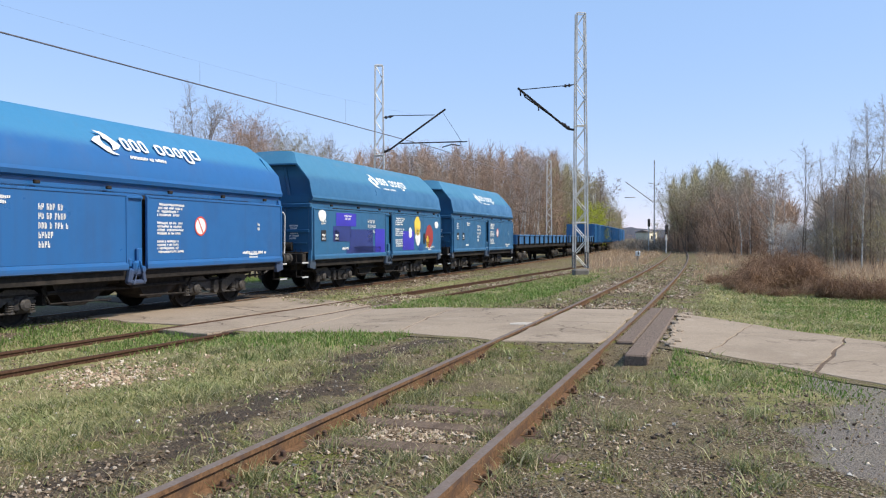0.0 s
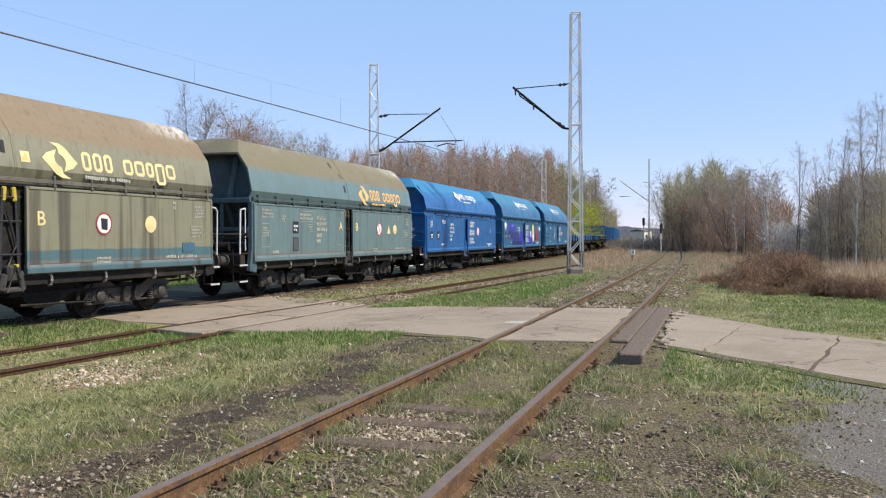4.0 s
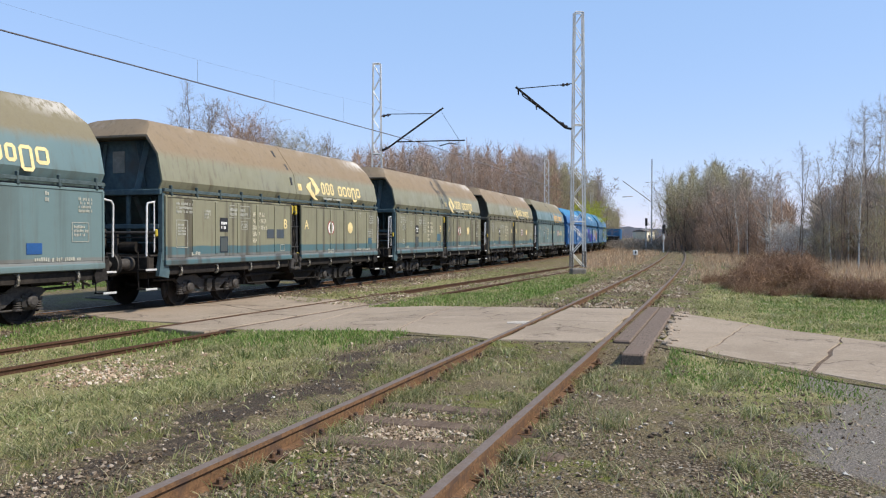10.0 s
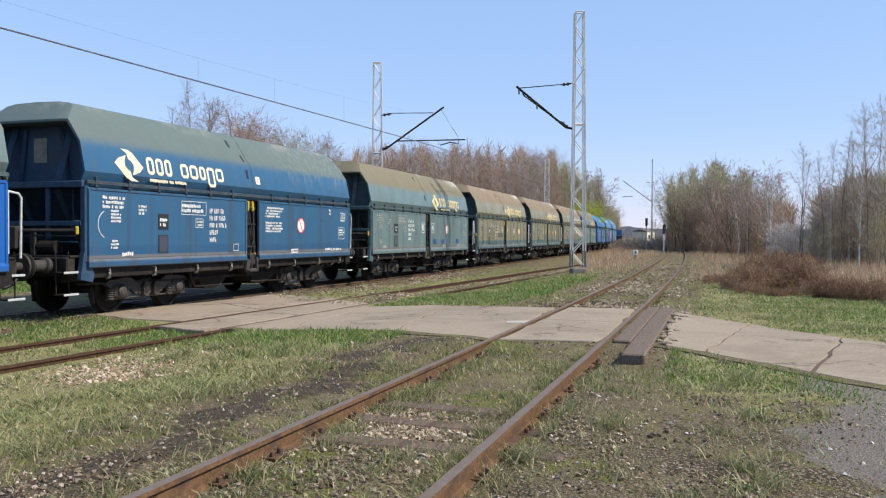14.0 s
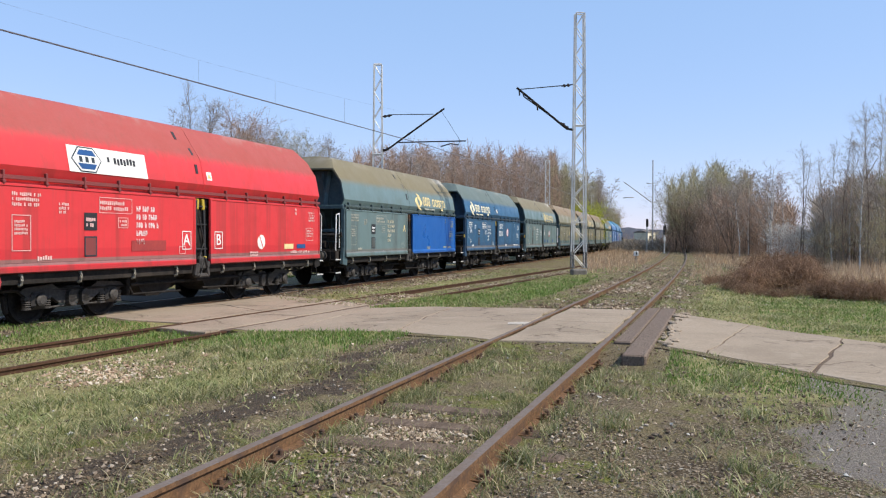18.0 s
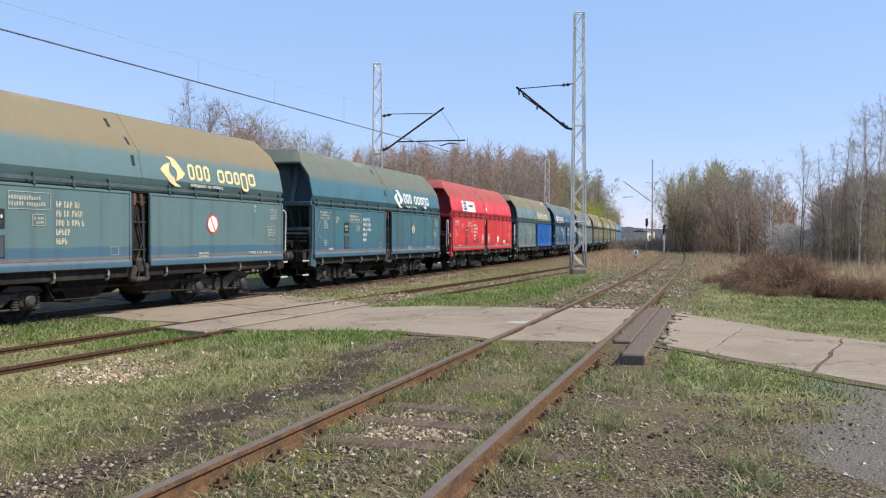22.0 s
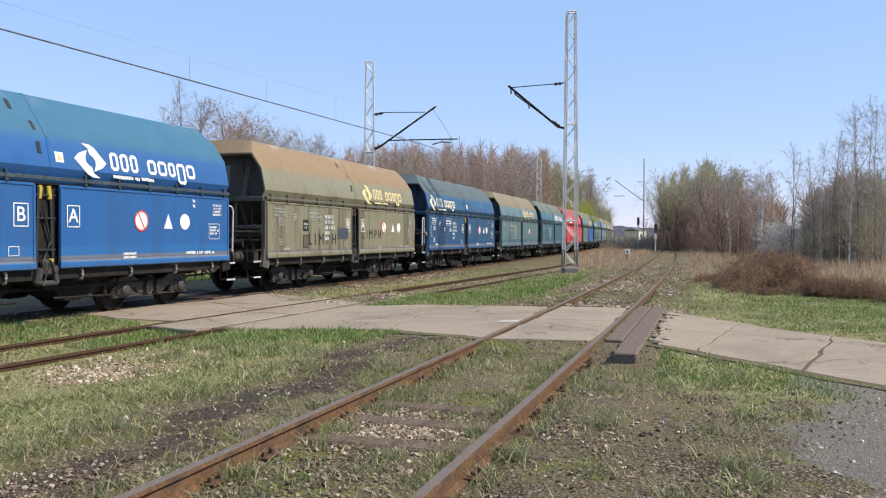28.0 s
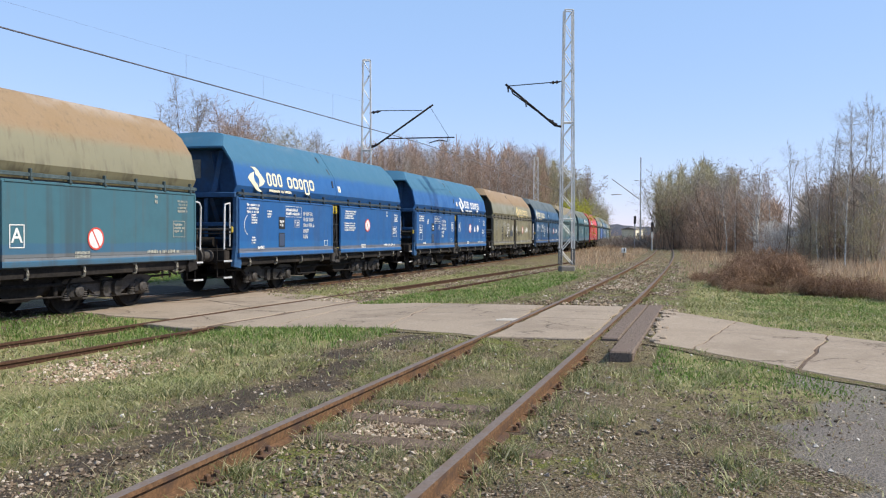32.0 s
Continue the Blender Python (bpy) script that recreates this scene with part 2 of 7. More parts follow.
def plate(bm, pts, thick):
    """A plate in the xz plane, pts (x, z), thickness along -y from 0."""
    a = [bm.verts.new((x, 0, z)) for x, z in pts]
    b = [bm.verts.new((x, -thick, z)) for x, z in pts]
    n = len(pts)
    for i in range(n):
        bm.faces.new((a[i], a[(i + 1) % n], b[(i + 1) % n], b[i]))
    bm.faces.new(a)
    bm.faces.new(b[::-1])


def turned(bm, prof, n=20, axis="y", at=(0, 0, 0)):
    """A turned body: prof of (distance along the axis, radius)."""
    rings = []
    for h, r in prof:
        ring = []
        for k in range(n):
            a = 2 * math.pi * k / n
            v = {"x": (h, r * math.cos(a), r * math.sin(a)), "y": (r * math.cos(a), h, r * math.sin(a)), "z": (r * math.cos(a), r * math.sin(a), h)}[axis]
            ring.append(bm.verts.new(Vector(v) + Vector(at)))
        rings.append(ring)
    for q, s in zip(rings, rings[1:]):
        for k in range(n):
            bm.faces.new((q[k], q[(k + 1) % n], s[(k + 1) % n], s[k]))
    bm.faces.new(rings[0][::-1])
    bm.faces.new(rings[-1])


MESHES = {}


def mesh_of(key, build, smooth=False):
    """The mesh under that key, built once."""
    if key not in MESHES:
        bm = bmesh.new()
        build(bm)
        bmesh.ops.recalc_face_normals(bm, faces=bm.faces)
        if smooth:
            for f in bm.faces:
                f.smooth = True
            for e in bm.edges:
                if len(e.link_faces) == 2 and e.calc_face_angle(0) > 0.6:
                    e.smooth = False
        me = bpy.data.meshes.new(key)
        bm.to_mesh(me)
        bm.free()
        me.materials.append(None)
        MESHES[key] = me
    return MESHES[key]


def put(name, me, mat, parent=None, m=None, label=""):
    """One object on a shared mesh, with its own material."""
    ob = new(name, me)
    ob.material_slots[0].link = "OBJECT"
    ob.material_slots[0].material = mat
    if m is not None:
        ob.matrix_basis = m
    if parent:
        ob.parent = parent
    return tagged(ob, label)


def part(name, bm, mat, parent=None, label="", smooth=False):
    bmesh.ops.recalc_face_normals(bm, faces=bm.faces)
    if smooth:
        for f in bm.faces:
            f.smooth = True
    me = bpy.data.meshes.new(name)
    bm.to_mesh(me)
    bm.free()
    me.materials.append(mat)
    ob = new(name, me)
    if parent:
        ob.parent = parent
    return tagged(ob, label)


def raw(name, verts, faces, mat, parent=None, label="", smooth=False):
    me = bpy.data.meshes.new(name)
    me.from_pydata([tuple(v) for v in verts] if not isinstance(verts, np.ndarray) else verts.tolist(), [], faces if isinstance(faces, list) else faces.tolist())
    me.materials.append(mat)
    if smooth:
        me.polygons.foreach_set("use_smooth", [True] * len(me.polygons))
    ob = new(name, me)
    if parent:
        ob.parent = parent
    return tagged(ob, label)


# ---- plan ----
TRAIN_RAIL = -0.222                   # rail top of the main line; the near track's is 0


class Line:
    """A track's centre line: from a point and heading at s = 0 (degrees clockwise from +y), bent to the left from s = bend on."""

    def __init__(self, x, y, heading, radius, bend, s0=-330, s1=560, ds=0.5):
        self.s = np.arange(s0, s1, ds)
        a = radians(heading) - np.maximum(0, self.s - bend) / radius
        i = int(round(-s0 / ds))
        p = np.cumsum(np.c_[np.sin(a), np.cos(a)] * ds, 0)
        p += np.array([x, y]) - p[i]
        self.x, self.y, self.a = p[:, 0], p[:, 1], a

    def at(self, s, lateral=0.0):
        """x, y and heading in radians at s, lateral metres to the right."""
        x, y, a = (float(np.interp(s, self.s, v)) for v in (self.x, self.y, self.a))
        return x + math.cos(a) * lateral, y - math.sin(a) * lateral, a

    def place(self, s, z, lateral=0.0):
        x, y, a = self.at(s, lateral)
        return Matrix.Translation((x, y, z)) @ Matrix.Rotation(math.pi / 2 - a, 4, "Z")


MAIN = Line(-12.381, 4.577, 19.56, 1444, 0.0)
NEAR = Line(1.56, 11.60, 18.8, 1300, 0.0, -40, 200)
SIDING = Line(-4.34, 15.0, 21.75, 1400, 18.0, -60, 200)


def smoothstep(a, b, v):
    t = np.clip((v - a) / (b - a), 0, 1)
    return t * t * (3 - 2 * t)


def near_lateral(x, y):
    """Metres to the right of the near track's centre line."""
    c, s = math.cos(radians(18.8)), math.sin(radians(18.8))
    l, a = (x - 1.56) * c - (y - 11.6) * s, (x - 1.56) * s + (y - 11.6) * c
    return l + np.maximum(0, a) ** 2 / 2600


def road_z(x, y):
    l = near_lateral(x, y)
    return -0.022 - 0.2 * smoothstep(1.0, 7.2, -l) - 0.075 * smoothstep(0.9, 3.2, l)


def ground_z(x, y):
    l = near_lateral(x, y)
    z = -0.115 - 0.205 * smoothstep(1.6, 6.5, -l) - 0.05 * smoothstep(1.0, 4.0, l)
    flush = road_z(x, y) - 0.021
    a = (x - 1.56) * 0.3223 + (y - 11.6) * 0.9466
    near = smoothstep(-3.4, -1.4, a - 0.25 * np.minimum(0, l)) * (1 - smoothstep(6.0, 9.0, a + 0.5 * np.minimum(0, l)))
    near = np.where(l > 0.9, smoothstep(-6.0, -4.0, a + 0.45 * l) * (1 - smoothstep(6.0, 9.0, a + 0.6 * l)), near)
    sid = (x + 4.34) * 0.9288 - (y - 15.0) * 0.3706
    z = z - 0.06 * smoothstep(1.5, 1.05, np.abs(sid)) * 0.3 * (y < 50) * (y > 17)
    z = z - 0.03 * smoothstep(1.5, 1.25, np.abs(l)) * smoothstep(-0.8, -1.6, (x - 1.56) * 0.3223 + (y - 11.6) * 0.9466)
    bed = smoothstep(-1.3, -0.5, a) * (1 - smoothstep(5.4, 6.4, a)) * (np.abs(l) < 1.0)
    z = z + (flush - z) * np.maximum(near * smoothstep(0.85, 1.1, np.abs(l)), bed * 0.9)
    ex, ey = NEAR.at(-1.75, 1.2)[:2]
    z = z - 0.15 * np.exp(-(((x - ex) / 0.42) ** 2 + ((y - ey) / 0.5) ** 2))
    return np.where(y < 17, z + (np.minimum(z, TRAIN_RAIL - 0.092) - z) * smoothstep(1.6, 1.1, np.abs(sid)) * smoothstep(15.3, 14.2, y + 0.25 * sid), z)


# ---- ground ----
def regions(x, y):
    """Shares of the ground's coverings at a place: green turf, dry turf, dark cinders with the shade under the train,
    grey gravel, ballast.
    """
    l = near_lateral(x, y)
    a = (x - 1.56) * 0.3223 + (y - 11.6) * 0.9466
    main = (x + 12.381) * math.cos(radians(19.56)) - (y - 4.577) * math.sin(radians(19.56))
    along = (x + 12.381) * 0.3348 + (y - 4.577) * 0.9423
    main = main + np.maximum(0, along) ** 2 / 2888
    green = smoothstep(-2.0, -2.9, l) * smoothstep(1.2, 2.4, main)
    green = np.maximum(green, smoothstep(1.3, 2.2, l) * smoothstep(6.2, 8.4, y) * (1 - smoothstep(24, 30, y)))
    green = np.maximum(green, 0.35 * smoothstep(1.5, 2.6, l))
    green = np.maximum(green, 0.4 * smoothstep(0.72, 0.6, np.abs(l)) * smoothstep(-4.2, -3.0, a) * smoothstep(-0.1, -0.6, a))
    green = np.maximum(green, 0.8 * np.exp(-(((x - 2.75) / 0.55) ** 2 + ((y - 7.3) / 1.3) ** 2)))
    green = green * (1 - 0.75 * smoothstep(26, 48, y))
    wave = 0.16 * np.sin(a * 2.1) + 0.1 * np.sin(a * 5.3 + 1)
    cinder_shade = np.exp(-((l + 1.85 + 0.03 * a + wave) / 0.42) ** 2) * (1 - smoothstep(-1, 1.5, a))
    # the main line's bed is coloured dark as well, for the shade under the train
    cinder_shade = np.maximum(cinder_shade, 0.95 * smoothstep(1.2, 0.9, np.abs(main)) * (y < 40))
    grey = smoothstep(-0.15, 0.5, x - (3.82 + 0.41 * (y - 9.0)) + 0.22 * np.sin(y * 2.3) + 0.12 * np.sin(y * 5.7 + x * 3)) * (1 - smoothstep(8.6, 9.6, y))
    ballast = np.maximum(smoothstep(2.9, 1.9, np.abs(main)), smoothstep(1.9, 1.2, np.abs(l)) * (0.8 - 0.55 * smoothstep(-4.2, -3.0, a) * (a < 0)))
    ballast = np.maximum(ballast, smoothstep(1.0, 2.2, l) * (1 - smoothstep(3.0, 4.2, l)) * (1 - smoothstep(6.5, 10.5, y)))
    sid = (x + 4.34) * 0.9288 - (y - 15.0) * 0.3706
    ballast = np.maximum(ballast, (0.55 + 0.4 * (y > 17)) * smoothstep(1.5, 0.9, np.abs(sid)))
    return green, cinder_shade, grey, ballast


def graded(lo, hi, step, far, grow):
    out, v, s = [], lo, step
    out = list(np.arange(lo, hi, step))
    while v > -far:
        v -= s
        s *= grow
        out.insert(0, v)
    v, s = out[-1], step
    while v < far:
        v += s
        s *= grow
        out.append(v)
    return np.array(out)


gx, gy = graded(-14, 14, 0.22, 2600, 1.22), graded(2.5, 32, 0.22, 3000, 1.2)
GX, GY = np.meshgrid(gx, gy)
GZ = ground_z(GX, GY)
near_w = np.exp(-(np.hypot(GX, GY - 14) / 30) ** 2)
wob = np.array([[noise.noise(Vector((x * 0.9, y * 0.9, 3.0))) * 0.6 + noise.noise(Vector((x * 3.1, y * 3.1, 7.0))) * 0.4 for x in gx] for y in gy])
GZ = GZ + wob * 0.022 * near_w
GZ = GZ - 0.35 * smoothstep(60, 200, GY)
nx, ny = len(gx), len(gy)
idx = np.arange(nx * ny).reshape(ny, nx)
quads = np.stack([idx[:-1, :-1], idx[:-1, 1:], idx[1:, 1:], idx[1:, :-1]], -1).reshape(-1, 4)


def ground_material():
    m, nt, b = shader("ground_cover", 0.95)
    co = coords(nt)

    def mask(name):
        at = nt.nodes.new("ShaderNodeAttribute")
        at.attribute_name = name
        return at.outputs["Fac"]

    clump = noisy(nt, co, 1.3, 6, 0.65)
    tuft = noisy(nt, co, 9, 5, 0.7)
    grit = noisy(nt, co, 60, 4, 0.75)
    vor = node(nt, "TexVoronoi", Scale=38.0)
    nt.links.new(co, vor.inputs["Vector"])
    pebble = vor.outputs["Distance"]
    mid = noisy(nt, co, 3.7, 6, 0.7, 0.5)
    chip = node(nt, "TexVoronoi", Scale=75.0)
    nt.links.new(co, chip.inputs["Vector"])
    soil = ramp(nt, grit, [(0.3, (0.050, 0.037, 0.021)), (0.5, (0.125, 0.096, 0.055)), (0.72, (0.27, 0.215, 0.135))])
    soil = blend(nt, calc(nt, "MULTIPLY", step_up(nt, chip.outputs["Color"], 0.62, 0.8), 0.6), soil, (0.33, 0.275, 0.20))
    moss = ramp(nt, grit, [(0.3, (0.065, 0.080, 0.012)), (0.7, (0.215, 0.225, 0.055))])
    patchy = calc(nt, "ADD", calc(nt, "MULTIPLY", noisy(nt, co, 1.05, 4, 0.6, 0.8), 0.65), calc(nt, "MULTIPLY", mid, 0.35))
    soil = blend(nt, calc(nt, "MULTIPLY", step_up(nt, patchy, 0.50, 0.60), 0.85), soil, moss)
    straw = ramp(nt, tuft, [(0.3, (0.12, 0.098, 0.045)), (0.7, (0.28, 0.235, 0.125))])
    soil = blend(nt, calc(nt, "MULTIPLY", step_up(nt, clump, 0.44, 0.62), 0.55), soil, straw)
    turf = ramp(nt, tuft, [(0.25, (0.16, 0.16, 0.058)), (0.55, (0.31, 0.29, 0.125)), (0.8, (0.50, 0.445, 0.24))])
    turf = blend(nt, calc(nt, "MULTIPLY", step_up(nt, grit, 0.5, 0.7), 0.5), turf, (0.13, 0.115, 0.045))
    g = calc(nt, "ADD", mask("green"), calc(nt, "MULTIPLY", calc(nt, "SUBTRACT", clump, 0.5), 1.4))
    col = blend(nt, calc(nt, "MULTIPLY", step_up(nt, g, 0.42, 0.85), 0.85), soil, turf)
    stones = blend(nt, vor.outputs["Color"], (0.09, 0.068, 0.045), (0.40, 0.33, 0.245))
    stones = blend(nt, step_up(nt, pebble, 0.32, 0.6), stones, (0.075, 0.055, 0.035))
    bl = calc(nt, "ADD", mask("ballast"), calc(nt, "MULTIPLY", calc(nt, "SUBTRACT", noisy(nt, co, 2.3, 5, 0.7), 0.6), 2.8))
    col = blend(nt, step_up(nt, bl, 0.45, 0.85), col, stones)
    gr = calc(nt, "ADD", mask("grey"), calc(nt, "MULTIPLY", calc(nt, "SUBTRACT", mid, 0.5), 1.2))
    greys = ramp(nt, grit, [(0.3, (0.13, 0.112, 0.097)), (0.7, (0.275, 0.245, 0.217))])
    greys = blend(nt, calc(nt, "MULTIPLY", step_up(nt, chip.outputs["Color"], 0.66, 0.8), 0.35), greys, (0.36, 0.32, 0.27))
    col = blend(nt, calc(nt, "MULTIPLY", step_up(nt, gr, 0.35, 0.8), 0.85), col, greys)
    ci = calc(nt, "ADD", mask("cinder_shade"), calc(nt, "MULTIPLY", calc(nt, "SUBTRACT", mid, 0.55), 2.4))
    col = blend(nt, calc(nt, "MULTIPLY", step_up(nt, ci, 0.35, 0.8), 0.93), col, ramp(nt, grit, [(0.3, (0.026, 0.02, 0.016)), (0.75, (0.125, 0.096, 0.076))]))
    nt.links.new(col, b.inputs["Base Color"])
    bump(nt, b, calc(nt, "ADD", calc(nt, "ADD", tuft, grit), calc(nt, "MULTIPLY", pebble, 0.8)), 0.8, 0.03)
    return m


ground = raw("ground", np.c_[GX.ravel(), GY.ravel(), GZ.ravel()], quads, ground_material(), None, "patchy spring grass, dirt and gravel beside railway tracks", True)
tagged(ground, category="ground", kind="structure")
for nm, values in zip(("green", "cinder_shade", "grey", "ballast"), regions(GX.ravel(), GY.ravel())):
    ground.data.attributes.new(nm, "FLOAT", "POINT").data.foreach_set("value", values.astype(np.float32))


# ---- tracks ----
RAIL = [(-0.035, 0), (-0.036, -0.03), (-0.012, -0.045), (-0.009, -0.12), (-0.062, -0.135), (-0.062, -0.15), (0.062, -0.15), (0.062, -0.135), (0.009, -0.12), (0.012, -0.045), (0.036, -0.03), (0.035, 0)]


def rail_mesh(line, lateral, top, stations):
    vs, fs = [], []
    n = len(RAIL)
    for s in stations:
        for w, h in RAIL:
            x, y, a = line.at(s, lateral + w)
            vs.append((x, y, top + h))
    for i in range(len(stations) - 1):
        for k in range(n):
            fs.append((i * n + k, (i + 1) * n + k, (i + 1) * n + (k + 1) % n, i * n + (k + 1) % n))
    return vs, fs


def rails(line, top, s0, s1, parent, shine):
    near = list(np.arange(max(s0, -14), 40, 1.0))
    st = list(np.arange(s0, max(s0, -14), 6.0)) + near + list(np.arange(42, s1, 5.0))
    st = [s for s in st if s0 <= s <= s1]
    for lateral in (-0.7525, 0.7525):
        vs, fs = rail_mesh(line, lateral, top, st)
        ob = raw("rail", vs, fs, RUST, parent)
        ob.data.materials.append(shine)
        for p in ob.data.polygons:
            if abs(p.normal.z) > 0.7 and p.center.z > top - 0.02:
                p.material_index = 1


def track(label, line, top, s0, s1, shine=RAILTOP):
    e = tagged(new("railway_track"), label, "track", "railway tracks", "structure")
    rails(line, top, s0, s1, e, shine)
    return e


RUSTTOP = grainy("rusted_rail_head", (0.12, 0.094, 0.08), (0.20, 0.165, 0.145), 40, 0.85, 0.0, 0.2, 0.002, (0.15, 0.112, 0.088))
BRIGHT = grainy("polished_rail_head", (0.17, 0.155, 0.14), (0.28, 0.26, 0.24), 40, 0.55, 0.3, 0.1, 0.002)
DEEPRUST = grainy("deep_brown_rust", (0.045, 0.024, 0.015), (0.105, 0.06, 0.038), 30, 0.85, 0.0, 0.4, 0.003, (0.07, 0.038, 0.026))
near_track = track("rusty railway track overgrown with grass", NEAR, 0.0, -22, 84, RUSTTOP)
siding_track = track("rusty disused siding track sunk in grass", SIDING, TRAIN_RAIL, -40, 120, DEEPRUST)
for ob in siding_track.children:
    ob.data.materials[0] = DEEPRUST
main_track = track("main line track under the freight train", MAIN, TRAIN_RAIL, -120, 420, BRIGHT)


def sleeper_bm(bm):
    soft_box(bm, (0, 0, -0.08), (0.24, 2.5, 0.16), 0.02)


def fastening_bm(bm):
    soft_box(bm, (0, 0, 0.0), (0.17, 0.26, 0.02), 0.004)
    for x, y in ((-0.05, 0.085), (0.05, 0.085), (-0.05, -0.085), (0.05, -0.085)):
        soft_box(bm, (x, y, 0.025), (0.035, 0.035, 0.05), 0.008)


for i, s in enumerate(np.arange(-9.0, 36, 0.63)):
    if -0.3 < s < 5.2:
        continue
    x, y, a = NEAR.at(s + random.uniform(-0.05, 0.05))
    m = Matrix.Translation((x, y, -0.122 + (random.choice((-0.065, -0.05, -0.035, -0.02)) if not -6.2 < s < -4.2 else random.uniform(-0.015, 0.008)))) @ Matrix.Rotation(math.pi / 2 - a + random.uniform(-0.03, 0.03), 4, "Z")
    put("sleeper", mesh_of("sleeper", sleeper_bm), SLEEPER, near_track, m)
    if s < 14:
        for lat in (-0.7525, 0.7525):
            x, y, a = NEAR.at(s, lat)
            put("rail_fastening", mesh_of("rail_fastening", fastening_bm), RUST, near_track, Matrix.Translation((x, y, -0.125)) @ Matrix.Rotation(math.pi / 2 - a, 4, "Z"))
for i, s in enumerate(np.arange(0, 62, 0.62)):
    put("sleeper", mesh_of("sleeper", sleeper_bm), SLEEPER, main_track, MAIN.place(s, TRAIN_RAIL - 0.145))
    if 8 < s < 45:
        x, y, a = MAIN.at(s, 0.7525)
        put("rail_fastening", mesh_of("rail_fastening", fastening_bm), RUST, main_track, Matrix.Translation((x, y, TRAIN_RAIL - 0.14)) @ Matrix.Rotation(math.pi / 2 - a, 4, "Z"))
for s in np.arange(14, 46, 0.64):
    put("sleeper", mesh_of("sleeper", sleeper_bm), SLEEPER, siding_track, SIDING.place(s, TRAIN_RAIL - 0.14))


# ---- the road over the crossing: cast concrete slabs ----
def slab(outline, name="concrete_slab", thick=0.16, lift=0.0, mat=None):
    """A slab with the plan outline, worn at its edge."""
    bm = bmesh.new()
    pts = []
    n = len(outline)
    for i, (x, y) in enumerate(outline):
        x2, y2 = outline[(i + 1) % n]
        k = max(1, int(math.hypot(x2 - x, y2 - y) / 0.35))
        for j in range(k):
            t = j / k
            px, py = x + (x2 - x) * t, y + (y2 - y) * t
            w = noise.noise(Vector((px * 1.7, py * 1.7, 1.0))) * 0.09 + noise.noise(Vector((px * 6, py * 6, 2.0))) * 0.045
            pts.append((px + w, py + w * 0.6))
    cx, cy = sum(p[0] for p in pts) / len(pts), sum(p[1] for p in pts) / len(pts)
    top = [bm.verts.new((x + (cx - x) * 0.012 / max(0.3, math.hypot(cx - x, cy - y)), y + (cy - y) * 0.012 / max(0.3, math.hypot(cx - x, cy - y)), road_z(x, y) + lift)) for x, y in pts]
    rim = [bm.verts.new((x, y, road_z(x, y) + lift - 0.014)) for x, y in pts]
    low = [bm.verts.new((x, y, road_z(x, y) + lift - thick)) for x, y in pts]
    for q, r in ((top, rim), (rim, low)):
        for i in range(len(pts)):
            j = (i + 1) % len(pts)
            bm.faces.new((q[i], q[j], r[j], r[i]))
    f = bm.faces.new(top)
    bmesh.ops.triangulate(bm, faces=[f])
    return part(name, bm, mat or CONCRETE, road)


FADED = grainy("worn_white_paint", (0.34, 0.30, 0.25), (0.55, 0.51, 0.45), 14, 0.85, 0, 0.2, 0.004)
# SHADED_DECK is dirty decking, coloured darker still for the train's shadow across it
SHADED_DECK = grainy("dirty_shaded_concrete", (0.03, 0.023, 0.017), (0.075, 0.06, 0.046), 9, 0.9, 0, 0.5, 0.01)
road = tagged(new("road"), "worn pale concrete slab road over the level crossing", "road", kind="structure")


def nt_xy(s, lateral):
    return NEAR.at(s, lateral)[:2]


slab([nt_xy(-0.35, -0.66), nt_xy(-0.1, 0.66), nt_xy(2.5, 0.66), nt_xy(2.5, -0.66)])
slab([nt_xy(2.52, -0.66), nt_xy(2.52, 0.66), nt_xy(5.25, 0.66), nt_xy(5.15, -0.66)])
slab([(0.70, 11.55), (0.0, 12.1), (-0.8, 12.75), (0.2, 17.6), (1.1, 17.0), (2.25, 16.55)])
slab([(-0.82, 12.77), (-1.7, 13.3), (-2.75, 13.65), (-1.6, 18.45), (-0.3, 18.05), (0.17, 17.62)])


def sid_xy(s, lateral):
    return SIDING.at(s, lateral)[:2]


slab([(-2.78, 13.66), (-3.3, 13.95), (-3.68, 14.4), sid_xy(5.2, 0.87), (-1.63, 18.47)])
slab([sid_xy(-0.5, -0.62), sid_xy(-0.9, 0.62), sid_xy(2.2, 0.62), sid_xy(2.4, -0.62)])
slab([sid_xy(2.43, -0.62), sid_xy(2.23, 0.62), sid_xy(5.3, 0.62), sid_xy(6.2, -0.62)])
for sgn in (-1, 1):
    slab([sid_xy(-0.5, sgn * 0.60), sid_xy(-0.5, sgn * 0.89), sid_xy(6.0, sgn * 0.89), sid_xy(6.0, sgn * 0.60)], "groove_soil", 0.1, -0.013, SLEEPER)
slab([(-6.0, 16.0), sid_xy(0.3, -0.87), sid_xy(3.0, -0.87), (-5.75, 20.2), (-7.25, 18.0), (-7.6, 17.3), (-6.7, 16.5)])
slab([(-5.73, 20.22), sid_xy(3.02, -0.87), sid_xy(6.6, -0.87), (-4.85, 22.9)])
slab([MAIN.at(15.2, 0.66)[:2], MAIN.at(19.5, 0.66)[:2], MAIN.at(19.5, -0.66)[:2], MAIN.at(16.0, -0.66)[:2]], lift=-0.006, mat=SHADED_DECK)
slab([MAIN.at(16.8, -0.84)[:2], MAIN.at(20.5, -0.84)[:2], MAIN.at(21.2, -3.2)[:2], MAIN.at(17.4, -3.2)[:2]], mat=SHADED_DECK)
